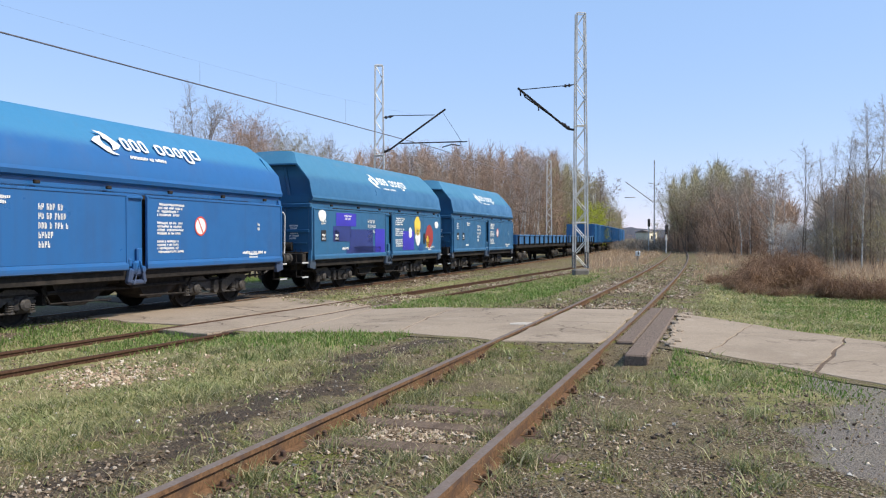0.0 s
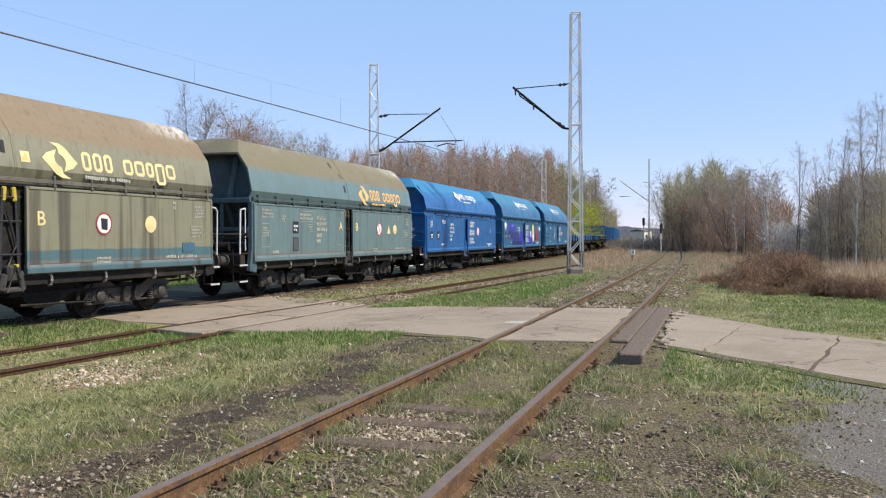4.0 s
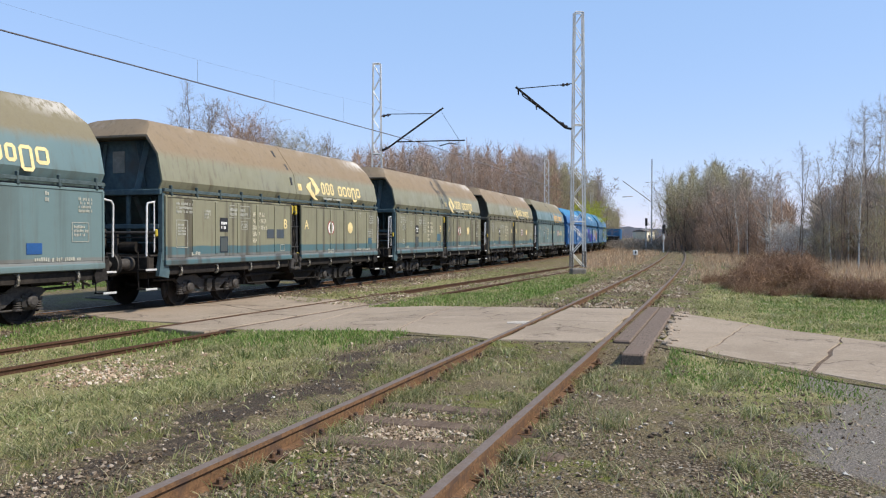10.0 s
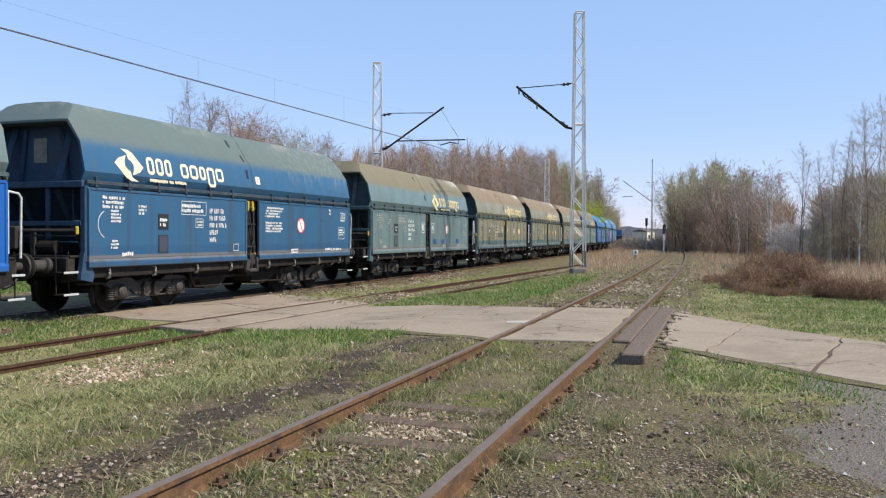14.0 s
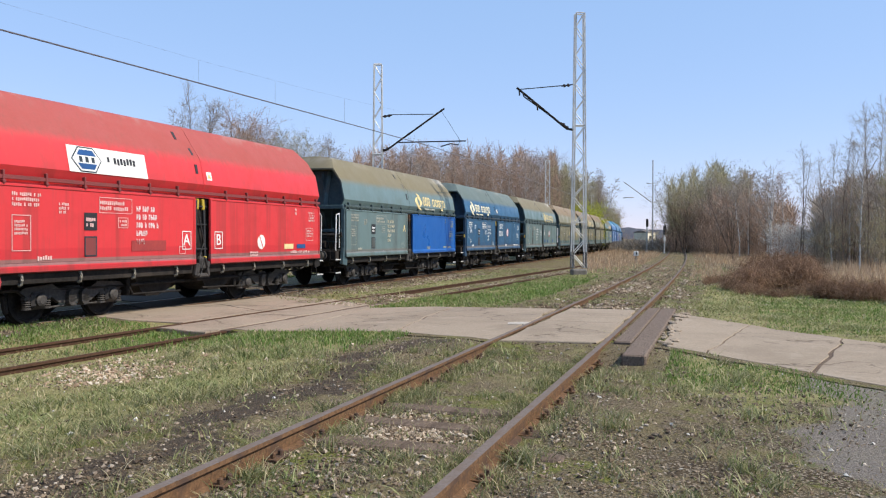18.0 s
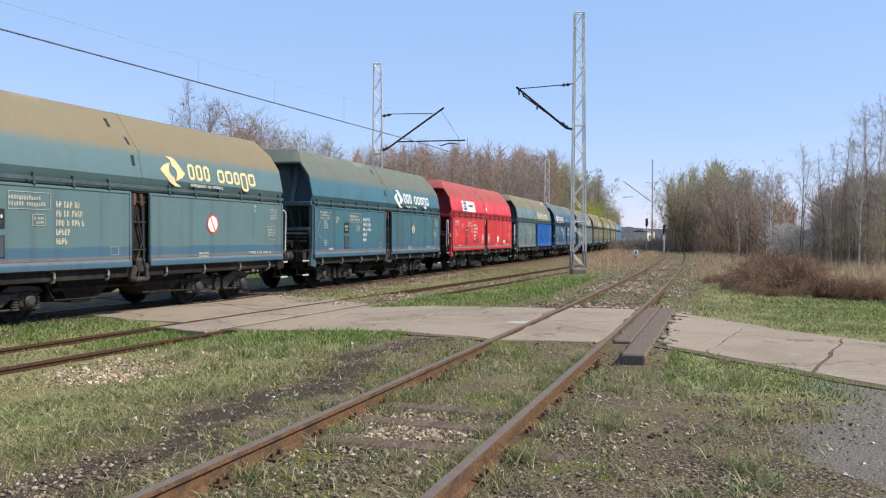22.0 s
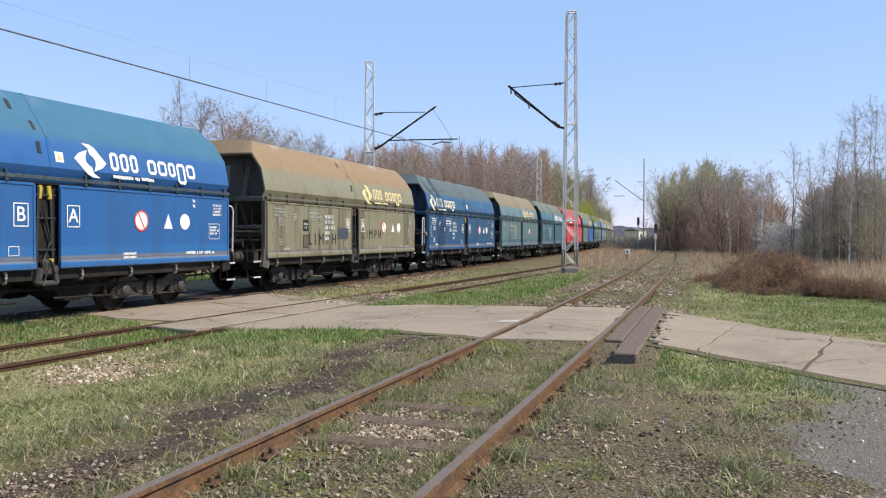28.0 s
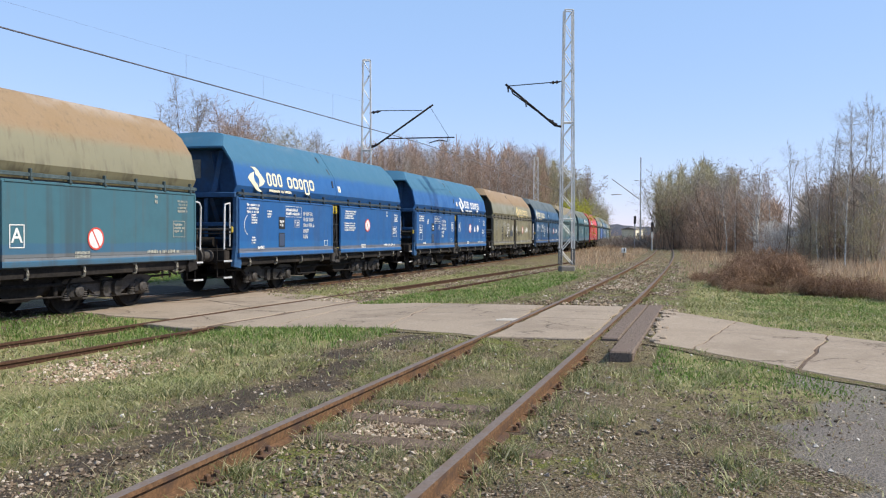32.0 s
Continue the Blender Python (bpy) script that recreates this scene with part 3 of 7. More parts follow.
slab([nt_xy(0.35, 1.50), (3.0, 10.95), (3.36, 10.5), (5.3, 14.2), (4.86, 15.0), (4.35, 15.75), nt_xy(4.7, 1.46)])
slab([(3.375, 10.485), (3.8, 9.75), (4.12, 9.2), (6.05, 12.4), (5.65, 13.1), (5.315, 14.185)])
slab([(4.09, 9.24), (6.04, 12.44), (6.10, 12.34), (4.19, 9.08)], "joint_soil", 0.1, -0.013, SLEEPER)
slab([(4.155, 9.14), (4.5, 8.35), (4.75, 7.9), (6.65, 11.3), (6.07, 12.37)])
slab([(4.78, 7.85), (5.6, 6.6), (8.2, 9.2), (6.7, 11.25)])
slab([(5.62, 6.58), (7.6, 4.4), (10.4, 7.0), (8.25, 9.15)])


def verge(edge, dx, dy):
    """Trodden soil that laps against the road's edge."""
    slab([(x - dx * 0.1, y - dy * 0.1) for x, y in edge] + [(x + dx, y + dy) for x, y in edge[::-1]], "verge_soil", 0.08, -0.005, ground.data.materials[0])


verge([(3.0, 10.95), (3.36, 10.5), (3.8, 9.75), (4.12, 9.2), (4.5, 8.35), (4.75, 7.9), (5.6, 6.6), (7.6, 4.4)], -0.19, -0.10)
verge([(0.70, 11.55), (0.0, 12.1), (-0.8, 12.75), (-1.7, 13.3), (-2.75, 13.65), (-3.3, 13.95), (-3.68, 14.4)], -0.08, -0.18)


def timber(s0, s1, lateral, width, name="crossing_timber"):
    bm = bmesh.new()
    soft_box(bm, (0, 0, 0), (s1 - s0, width, 0.24), 0.018)
    ob = part(name, bm, PLANK)
    ob.matrix_basis = NEAR.place((s0 + s1) / 2, -0.12 - 0.004, lateral)
    return tagged(ob, "long weathered timber beam beside the rail", "timber beam", "crossing timbers")


timber(-0.1, 5.6, 0.965, 0.24)
timber(-1.40, 5.55, 1.245, 0.29)

# broken concrete beside the outer beam
for k in range(46):
    x, y, a = NEAR.at(random.uniform(0.0, 5.0), random.uniform(1.40, 1.66))
    bm = bmesh.new()
    bmesh.ops.create_icosphere(bm, subdivisions=1, radius=random.uniform(0.03, 0.075))
    for v in bm.verts:
        v.co = v.co * random.uniform(0.7, 1.2)
        v.co.z *= 0.55
    ob = part("concrete_rubble", bm, CONCRETE, road)
    ob.matrix_basis = Matrix.Translation((x, y, float(road_z(np.array(x), np.array(y))) + random.uniform(-0.02, 0.012)))


# dark soil in the joints between slabs
for (x0, y0), (x1, y1) in (((3.40, 10.6), (5.29, 14.15)), ((-0.8, 12.85), (0.18, 17.5)), ((-2.76, 13.75), (-1.63, 18.35)), (nt_xy(2.51, -0.6), nt_xy(2.51, 0.6)), (sid_xy(2.4, -0.58), sid_xy(2.23, 0.58))):
    ux, uy = (y1 - y0) / math.hypot(x1 - x0, y1 - y0) * 0.06, -(x1 - x0) / math.hypot(x1 - x0, y1 - y0) * 0.06
    slab([(x0 - ux, y0 - uy), (x1 - ux, y1 - uy), (x1 + ux, y1 + uy), (x0 + ux, y0 + uy)], "joint_soil", 0.08, -0.011, SLEEPER)

bm = bmesh.new()
plate(bm, [(-0.22, -0.2), (0.1, -0.24), (0.24, -0.05), (0.2, 0.2), (-0.05, 0.16), (-0.2, 0.05)], 0.012)
mark = part("paint_mark", bm, FADED, road, "worn white paint mark on the concrete")
mark.matrix_basis = Matrix.Translation((1.28, 13.75, float(road_z(np.array(1.28), np.array(13.75))) - 0.009)) @ Matrix.Rotation(radians(-90), 4, "X")


# ---- the freight train: hopper wagons, built in their own space: x ahead, z from the rail top, the lettered side at -y ----
LENGTH, HALF = 13.516, 5.88
SHELL = [(1.37, 2.60), (1.5, 2.87), (1.38, 3.46), (0.88, 4.20), (0.80, 4.26), (0.55, 4.30), (0.0, 4.315)]
SHELL = SHELL + [(-y, z) for y, z in SHELL[-2::-1]]
SMOOTH = [(1.40, 2.72), (1.5, 2.93), (1.41, 3.38), (0.72, 4.23), (0.62, 4.29), (0.4, 4.31), (0.0, 4.315)]
SMOOTH = SMOOTH + [(-y, z) for y, z in SMOOTH[-2::-1]]
LOW_SMOOTH = [(y, z - 0.13 * max(0.0, (z - 3.0) / 1.3)) for y, z in SMOOTH]


def inset(pts, d):
    return [(y - d * (1 if y > 0 else -1) * (1 if abs(y) > 0.5 else abs(y) * 2), z - d * (1 if z > 3.6 else 0.3)) for y, z in pts]


def hipped(pts, top):
    """The same outline with everything above top pressed down to it along the slope."""
    out, n = [], len(pts)
    side = pts[:n // 2 + 1]
    k = next(i for i, (y, z) in enumerate(side) if z > top)
    (y0, z0), (y1, z1) = side[k - 1], side[k]
    cut = y0 + (y1 - y0) * (top - z0) / (z1 - z0)
    for i, (y, z) in enumerate(side):
        out.append((y, z) if i < k else (y * cut / y1, top + (z - z1) * 0.12))
    return out + [(-y, z) for y, z in out[-2::-1]]


END_DROP = 0.43


def shell_bm(pts, deep_by=0.32):
    """The hopper's skin with hipped ends, open at both ends as far as a recessed end sheet."""
    def f(bm):
        top = max(z for y, z in pts)
        low = hipped(pts, top - END_DROP)
        inner = inset(low, 0.045)
        n = len(pts)
        stages = [(-HALF, low), (-HALF + 0.36, pts), (-HALF * 0.5, pts), (0.0, pts)]
        stages += [(-x, q) for x, q in stages[-2::-1]]
        rings = [[bm.verts.new((x, y, z)) for y, z in q] for x, q in stages]
        for q, r in zip(rings, rings[1:]):
            for i in range(n):
                j = (i + 1) % n
                bm.faces.new((q[i], q[j], r[j], r[i]))
        for ring, x1 in ((rings[0], -HALF + deep_by), (rings[-1], HALF - deep_by)):
            rim = [bm.verts.new((ring[0].co.x, y, z)) for y, z in inner]
            deep = [bm.verts.new((x1, y, z)) for y, z in inner]
            for i in range(n):
                j = (i + 1) % n
                bm.faces.new((ring[i], ring[j], rim[j], rim[i]))
                bm.faces.new((rim[i], rim[j], deep[j], deep[i]))
            bm.faces.new(deep)
    return f


def end_wall_bm(bm):
    """Upper end: recessed plate with two ribs, x = 0 at the plate."""
    pts = inset(hipped(SHELL, SHELL[6][1] - END_DROP), 0.06)
    prism(bm, pts, -0.012, 0.0)
    for y in (-0.62, 0.62):
        tube(bm, [(-0.03, y, 2.72), (-0.05, y * 0.72, 3.78)], 0.05, 4)


def end_strut_bm(bm):
    """A slanted channel strut in front of the upper end plate."""
    tube(bm, [(-0.42, 0, 2.66), (-0.05, 0, 3.80)], 0.08, 4)
    soft_box(bm, (-0.40, 0, 2.68), (0.2, 0.16, 0.08), 0.015)


def brake_gear_bm(bm):
    """Sills, air tank, pipes and levers under the frame."""
    for y in (-0.62, 0.62):
        soft_box(bm, (0, y, 0.80), (11.3, 0.10, 0.24), 0.015)
    turned(bm, [(-0.55, 0.0), (-0.5, 0.15), (-0.4, 0.19), (0.4, 0.19), (0.5, 0.15), (0.55, 0.0)][1:-1], 14, "x", (2.15, -0.85, 0.60))
    tube(bm, [(-5.6, -1.0, 0.66), (-2.2, -1.05, 0.60), (2.4, -1.05, 0.60), (5.6, -1.0, 0.66)], 0.028, 6)
    tube(bm, [(-2.2, -1.18, 0.72), (-2.0, -1.18, 0.42), (-0.4, -1.18, 0.40)], 0.024, 6)
    tube(bm, [(2.3, -1.15, 0.72), (2.05, -1.15, 0.38), (0.5, -1.15, 0.42)], 0.024, 6)
    for x in (-2.05, 1.95):
        soft_box(bm, (x, -0.95, 0.60), (0.10, 0.35, 0.42), 0.02)
    for x in (-4.9, -2.1, 2.1, 4.9):
        for y in (-0.76, 0.76):
            soft_box(bm, (x, y, 0.40), (0.08, 0.10, 0.36), 0.02, (0, 8 if x > 0 else -8, 0))


def window_plate_bm(bm):
    soft_box(bm, (-0.02, 0, 0), (0.02, 0.34, 0.5), 0.005)


def ledge_bm(bm):
    """The dark ledge between hopper and doors, with its long lip."""
    prism(bm, [(1.36, 2.66), (1.36, 2.60), (1.47, 2.59), (1.47, 2.555), (-1.47, 2.555), (-1.47, 2.59), (-1.36, 2.60), (-1.36, 2.66)], -HALF + 0.02, HALF - 0.02)


def lip_bm(bm):
    prism(bm, [(0.035, -0.03), (0.035, 0.02), (0.015, 0.045), (-0.035, 0.03), (-0.035, -0.03)], -HALF + 0.02, HALF - 0.02)


def bracket_bm(bm):
    soft_box(bm, (0, 0, 0), (0.045, 0.07, 0.25), 0.008)
    soft_box(bm, (0, -0.02, -0.07), (0.07, 0.06, 0.05), 0.008)


def door_bm(bm):
    """A side flap's flat sheet, 5.42 long."""
    soft_box(bm, (0, 0, 1.86), (5.54, 0.05, 1.40), 0.012)


def flap_lip_bm(bm):
    prism(bm, [(0.025, 1.17), (-0.028, 1.165), (-0.05, 1.10), (-0.05, 1.01), (0.02, 0.985)], -2.77, 2.77)


def flap_rim_bm(bm):
    soft_box(bm, (0, -0.03, 1.8), (0.055, 0.03, 1.46), 0.008)


def flap_top_bm(bm):
    soft_box(bm, (0, -0.028, 2.53), (5.42, 0.03, 0.05), 0.008)


def flap_rib_bm(bm):
    prism(bm, [(-0.02, 1.2), (-0.04, 1.25), (-0.04, 2.45), (-0.02, 2.5)], -0.05, 0.05)


def seam_bm(bm):
    """A welded seam strip over the side and the roof's edge."""
    out = [(y * 1.004, z + 0.006) for y, z in SHELL]
    prism(bm, out + [(y * 0.99, z - 0.02) for y, z in SHELL[::-1]], -0.035, 0.035)


def slot_bm(bm):
    soft_box(bm, (0, 0, 0), (0.09, 0.02, 0.22), 0.004)


def latch_frame_bm(bm):
    """The dark shaft between the flaps, with its rods."""
    soft_box(bm, (0, 0.05, 1.75), (0.5, 0.05, 1.62), 0.01)
    for x in (-0.2, 0.2):
        tube(bm, [(x, -0.02, 1.0), (x * 0.7, -0.02, 2.5)], 0.035, 6)
    for z in (1.35, 1.93, 2.35):
        tube(bm, [(-0.24, -0.035, z), (0.24, -0.035, z)], 0.022, 6)
    tube(bm, [(-0.1, -0.06, 1.1), (0.12, -0.05, 1.5), (-0.06, -0.05, 2.1)], 0.025, 6)


def latch_panel_bm(bm):
    """The closed recess between the flaps of the newer wagons, with its lock box."""
    soft_box(bm, (0, 0.03, 1.75), (0.56, 0.05, 1.64), 0.01)
    soft_box(bm, (0.12, -0.03, 1.28), (0.16, 0.10, 0.34), 0.03)
    soft_box(bm, (-0.14, -0.02, 1.14), (0.10, 0.08, 0.18), 0.02)
    soft_box(bm, (0, -0.02, 2.5), (0.5, 0.08, 0.06), 0.015)


def latch_gear_bm(bm):
    """The worn linkage casting under the shaft."""
    soft_box(bm, (0, -0.03, 1.02), (0.32, 0.16, 0.32), 0.05)
    soft_box(bm, (-0.24, -0.02, 0.86), (0.16, 0.14, 0.34), 0.04, (0, 18, 0))
    soft_box(bm, (0.24, -0.02, 0.86), (0.16, 0.14, 0.34), 0.04, (0, -18, 0))
    soft_box(bm, (0, -0.06, 0.74), (0.5, 0.12, 0.1), 0.03)
    turned(bm, [(-0.16, 0.07), (-0.05, 0.09)], 12, "y", (0.12, 0, 1.0))
    tube(bm, [(-0.2, -0.1, 0.7), (0, -0.12, 1.15), (0.2, -0.1, 0.7)], 0.03, 6)


def yellow_block_bm(bm):
    soft_box(bm, (-0.11, -0.02, 2.40), (0.09, 0.08, 0.26), 0.02, (0, 6, 0))
    soft_box(bm, (0.11, -0.02, 2.40), (0.09, 0.08, 0.26), 0.02, (0, -6, 0))


def yellow_tag_bm(bm):
    soft_box(bm, (0.04, -0.13, 1.08), (0.1, 0.03, 0.22), 0.01, (0, 8, 0))


def sill_bm(bm):
    """The dark solebar below the flaps."""
    prism(bm, [(-1.42, 0.98), (-1.42, 0.80), (-1.34, 0.78), (-1.30, 0.98)], -HALF, HALF)
    prism(bm, [(1.42, 0.98), (1.42, 0.80), (1.34, 0.78), (1.30, 0.98)], -HALF, HALF)
    soft_box(bm, (0, 0, 0.95), (11.9, 0.5, 0.3), 0.02)
    for x in (-4.9, -1.9, 1.9, 4.9):
        soft_box(bm, (x, 0, 0.9), (0.2, 2.6, 0.16), 0.02)


def hook_bm(bm):
    tube(bm, [(0, 0.05, 0.12), (0, -0.03, 0.10), (0, -0.05, 0.0), (0, -0.03, -0.07), (0, 0.03, -0.09)], 0.028, 6)


def core_bm(bm):
    """The hopper's lower body behind the flaps, drawn in towards the chutes."""
    pts = [(1.40, 2.6), (1.40, 1.02), (0.9, 0.95), (-0.9, 0.95), (-1.40, 1.02), (-1.40, 2.6)]
    prism(bm, pts, -4.35, 4.35)


def slope_bm(bm):
    """A sloping end sheet of the hopper, x outwards."""
    for y0, y1 in ((-1.38, 1.38),):
        a = [bm.verts.new(v) for v in ((5.42, y0, 2.58), (5.42, y1, 2.58), (4.30, y1, 1.12), (4.30, y0, 1.12))]
        b = [bm.verts.new((v.co.x - 0.06, v.co.y, v.co.z + 0.03)) for v in a]
        for i in range(4):
            bm.faces.new((a[i], a[(i + 1) % 4], b[(i + 1) % 4], b[i]))
        bm.faces.new(a)
        bm.faces.new(b[::-1])
    for y in (-0.5, 0.5):
        tube(bm, [(5.56, y, 2.56), (4.78, y, 1.22)], 0.075, 4)
    for y in (-0.85, 0.85):
        tri = [(5.5, 2.55), (4.4, 1.15), (5.5, 1.75)]
        p = [bm.verts.new((x, y - 0.02, z)) for x, z in tri]
        q = [bm.verts.new((x, y + 0.02, z)) for x, z in tri]
        for i in range(3):
            bm.faces.new((p[i], p[(i + 1) % 3], q[(i + 1) % 3], q[i]))
        bm.faces.new(p)
        bm.faces.new(q[::-1])


def end_plate_bm(bm):
    """One leg of the pierced end sheet under the ledge, wider at the top, at -y."""
    prism(bm, [(-1.40, 2.60), (-0.03, 2.60), (-0.03, 2.52), (-0.72, 1.24), (-1.40, 1.24)], -0.015, 0.015)


def brake_shaft_bm(bm):
    """A horizontal brake shaft across the end, on its bracket and gear box."""
    tube(bm, [(0, -1.46, 1.72), (0, 0.75, 1.72)], 0.035, 8)
    tube(bm, [(0.0, -1.40, 1.62), (0.0, 0.5, 1.62)], 0.018, 6)
    soft_box(bm, (0.02, 0.1, 1.58), (0.22, 0.30, 0.46), 0.03)
    for y in (-0.35, 0.55):
        soft_box(bm, (0.04, y, 1.45), (0.09, 0.09, 0.56), 0.015)


def chute_bm(bm):
    """A discharge chute below the frame."""
    bowl = ((-0.85, 1.0, 0.45), (0.85, 1.0, 0.45), (0.72, 0.72, 0.42), (0.46, 0.46, 0.36), (0.20, 0.33, 0.3), (-0.20, 0.33, 0.3), (-0.46, 0.46, 0.36), (-0.72, 0.72, 0.42))
    for y in (-0.72, 0.72):
        vs = []
        for x, z, hy in bowl:
            vs.append((bm.verts.new((x, y - hy, z)), bm.verts.new((x, y + hy, z))))
        for i in range(len(bowl)):
            (a, b), (c, d) = vs[i], vs[(i + 1) % len(bowl)]
            bm.faces.new((a, c, d, b))
        bm.faces.new([v[0] for v in vs])
        bm.faces.new([v[1] for v in vs][::-1])
    tube(bm, [(-0.9, -1.15, 0.62), (0.9, -1.15, 0.62)], 0.04, 6)


def post_bm(bm):
    """A corner post that spreads at its foot."""
    soft_box(bm, (0, 0, 1.85), (0.11, 0.13, 1.5), 0.015)
    plate_pts = [(-0.06, 1.3), (0.07, 1.3), (0.16, 0.78), (-0.16, 0.72), (-0.2, 0.86)]
    a = [bm.verts.new((x, 0.05, z)) for x, z in plate_pts]
    b = [bm.verts.new((x, -0.05, z)) for x, z in plate_pts]
    for i in range(5):
        bm.faces.new((a[i], a[(i + 1) % 5], b[(i + 1) % 5], b[i]))
    bm.faces.new(a)
    bm.faces.new(b[::-1])


def end_frame_bm(bm):
    soft_box(bm, (0, 0, 2.62), (0.13, 2.92, 0.13), 0.015)
    soft_box(bm, (0, 0, 1.86), (0.08, 2.80, 0.10), 0.012)
    for y in (-0.55, 0.55):
        soft_box(bm, (-0.02, y, 1.9), (0.07, 0.09, 1.5), 0.012)
    tube(bm, [(0.02, -1.3, 1.5), (0.02, 1.3, 1.5)], 0.02, 6)


def headstock_bm(bm):
    soft_box(bm, (0, 0, 1.03), (0.22, 2.7, 0.36), 0.025)
    soft_box(bm, (-0.22, 0, 1.22), (0.55, 2.75, 0.04), 0.01)
    soft_box(bm, (0.05, 0, 1.05), (0.2, 0.34, 0.3), 0.03)
    soft_box(bm, (-0.12, -0.35, 1.42), (0.34, 0.26, 0.36), 0.04)
    turned(bm, [(-0.3, 0.13), (0.3, 0.13)], 12, "y", (-0.2, 0.55, 1.4))


def buffer_bm(bm):
    turned(bm, [(0.0, 0.15), (0.08, 0.15), (0.10, 0.115), (0.36, 0.11), (0.37, 0.085), (0.49, 0.085), (0.50, 0.235), (0.53, 0.25), (0.55, 0.20)], 18, "x")


def coupling_bm(bm):
    tube(bm, [(0.1, 0, 1.04), (0.32, 0, 1.06), (0.42, 0, 1.14)], 0.05, 8)
    tube(bm, [(0.3, -0.05, 1.0), (0.36, -0.06, 0.7), (0.42, 0, 0.52), (0.48, 0.06, 0.7), (0.4, 0.05, 1.0)], 0.026, 6)
    tube(bm, [(0.1, 0.35, 0.98), (0.3, 0.37, 0.7), (0.52, 0.34, 0.62)], 0.03, 6)
    tube(bm, [(0.1, -0.35, 0.98), (0.3, -0.37, 0.68), (0.52, -0.34, 0.6)], 0.03, 6)


def handrail_bm(bm):
    tube(bm, [(0, 0, 1.22), (0.0, -0.02, 2.28), (-0.04, 0, 2.36), (-0.3, 0.02, 2.40)], 0.022, 8)
    tube(bm, [(-0.26, 0, 1.3), (-0.26, 0.0, 2.38)], 0.018, 6)


def step_bm(bm):
    soft_box(bm, (0, 0, 0), (0.36, 0.24, 0.03), 0.008)
    for x in (-0.16, 0.16):
        tube(bm, [(x, 0.08, 0.0), (x, 0.1, 0.40)], 0.014, 5)


def step_edge_bm(bm):
    soft_box(bm, (0, -0.125, 0), (0.37, 0.02, 0.045), 0.006)


def bogie_frame_bm(bm):
    for y in (-1.0, 1.0):
        pts = [(-1.35, 0.62), (-1.25, 0.70), (-0.6, 0.74), (-0.35, 0.60), (0.35, 0.60), (0.6, 0.74), (1.25, 0.70), (1.35, 0.62), (1.2, 0.52), (0.62, 0.50), (0.4, 0.36), (-0.4, 0.36), (-0.62, 0.50), (-1.2, 0.52)]
        a = [bm.verts.new((x, y - 0.05, z)) for x, z in pts]
        b = [bm.verts.new((x, y + 0.05, z)) for x, z in pts]
        for i in range(len(pts)):
            j = (i + 1) % len(pts)
            bm.faces.new((a[i], a[j], b[j], b[i]))
        bm.faces.new(a)
        bm.faces.new(b[::-1])
        tube(bm, [(-1.1, y, 0.3), (1.1, y, 0.3)], 0.022, 5)
    soft_box(bm, (0, 0, 0.55), (0.4, 2.0, 0.28), 0.03)
    for x in (-0.34, 0.34):
        for z in (0.4, 0.46, 0.52):
            turned(bm, [(-1.14, 0.1), (-1.02, 0.1)], 10, "y", (x * 0.5, 0, z))


def axlebox_bm(bm):
    soft_box(bm, (0, 0, 0.46), (0.34, 0.2, 0.3), 0.05)
    turned(bm, [(-0.17, 0.07), (-0.14, 0.12), (-0.05, 0.13)], 12, "y", (0, 0, 0.46))


def spring_bm(bm):
    turned(bm, [(0.29, 0.09), (0.325, 0.09), (0.33, 0.06), (0.35, 0.085), (0.37, 0.06), (0.39, 0.085), (0.41, 0.06), (0.43, 0.085), (0.45, 0.06), (0.47, 0.085), (0.52, 0.085)], 10, "z")


def wheelset_bm(bm):
    """Axle and two wheels round the y axis."""
    turned(bm, [(-1.02, 0.06), (1.02, 0.06)], 10, "y")
    for y in (-1, 1):
        prof = [(0.685, 0.49), (0.715, 0.485), (0.725, 0.455), (0.82, 0.45), (0.82, 0.39), (0.775, 0.37), (0.765, 0.15), (0.82, 0.13), (0.82, 0.06), (0.68, 0.06), (0.68, 0.13), (0.72, 0.15), (0.73, 0.37), (0.685, 0.40)]
        turned(bm, [(h * y, r) for h, r in prof], 20, "y")
    for k in range(3):
        a = k * 2.094
        turned(bm, [(-0.79, 0.04), (-0.77, 0.04)], 8, "y", (0.26 * math.cos(a), 0, 0.26 * math.sin(a)))


# -- lettering: plain bars and shapes on the painted side, each lying in the xz plane and facing -y --
TILT = math.atan2(0.125, 0.64)


def side_pose(x, z, style, up=False):
    """A pose on the flap (or, up, on the hopper side above it)."""
    if not up:
        return pose(x, -1.532, z)
    base = (1.5, 2.93, 1.41, 3.38) if style == "smooth" else (1.5, 2.87, 1.38, 3.46)
    y = base[0] + (base[2] - base[0]) * (z - base[1]) / (base[3] - base[1])
    t = math.atan2(base[0] - base[2], base[3] - base[1])
    if style == "smooth" and z > 3.38:
        y = 1.41 - 0.69 * (z - 3.38) / 0.85
        t = math.atan2(0.69, 0.85)
    return pose(x, -y - 0.004, z) @ Matrix.Rotation(-t, 4, "X")


def bars(rows, h, w, seed):
    """Rows of short bars, like small unreadable print."""
    def f(bm):
        rnd = random.Random(seed)
        for i in range(rows):
            x, z = 0.0, -i * h * 1.5
            end = w * rnd.uniform(0.7, 1.0)
            while x < end:
                d = h * 0.5
                if rnd.random() < 0.86:
                    box(bm, (x + d / 2, -0.002, z + h * rnd.choice((0, 0, 0.1, -0.1))), (d, 0.003, h * rnd.choice((1, 1, 0.8))))
                x += d + h * 0.22
    return f


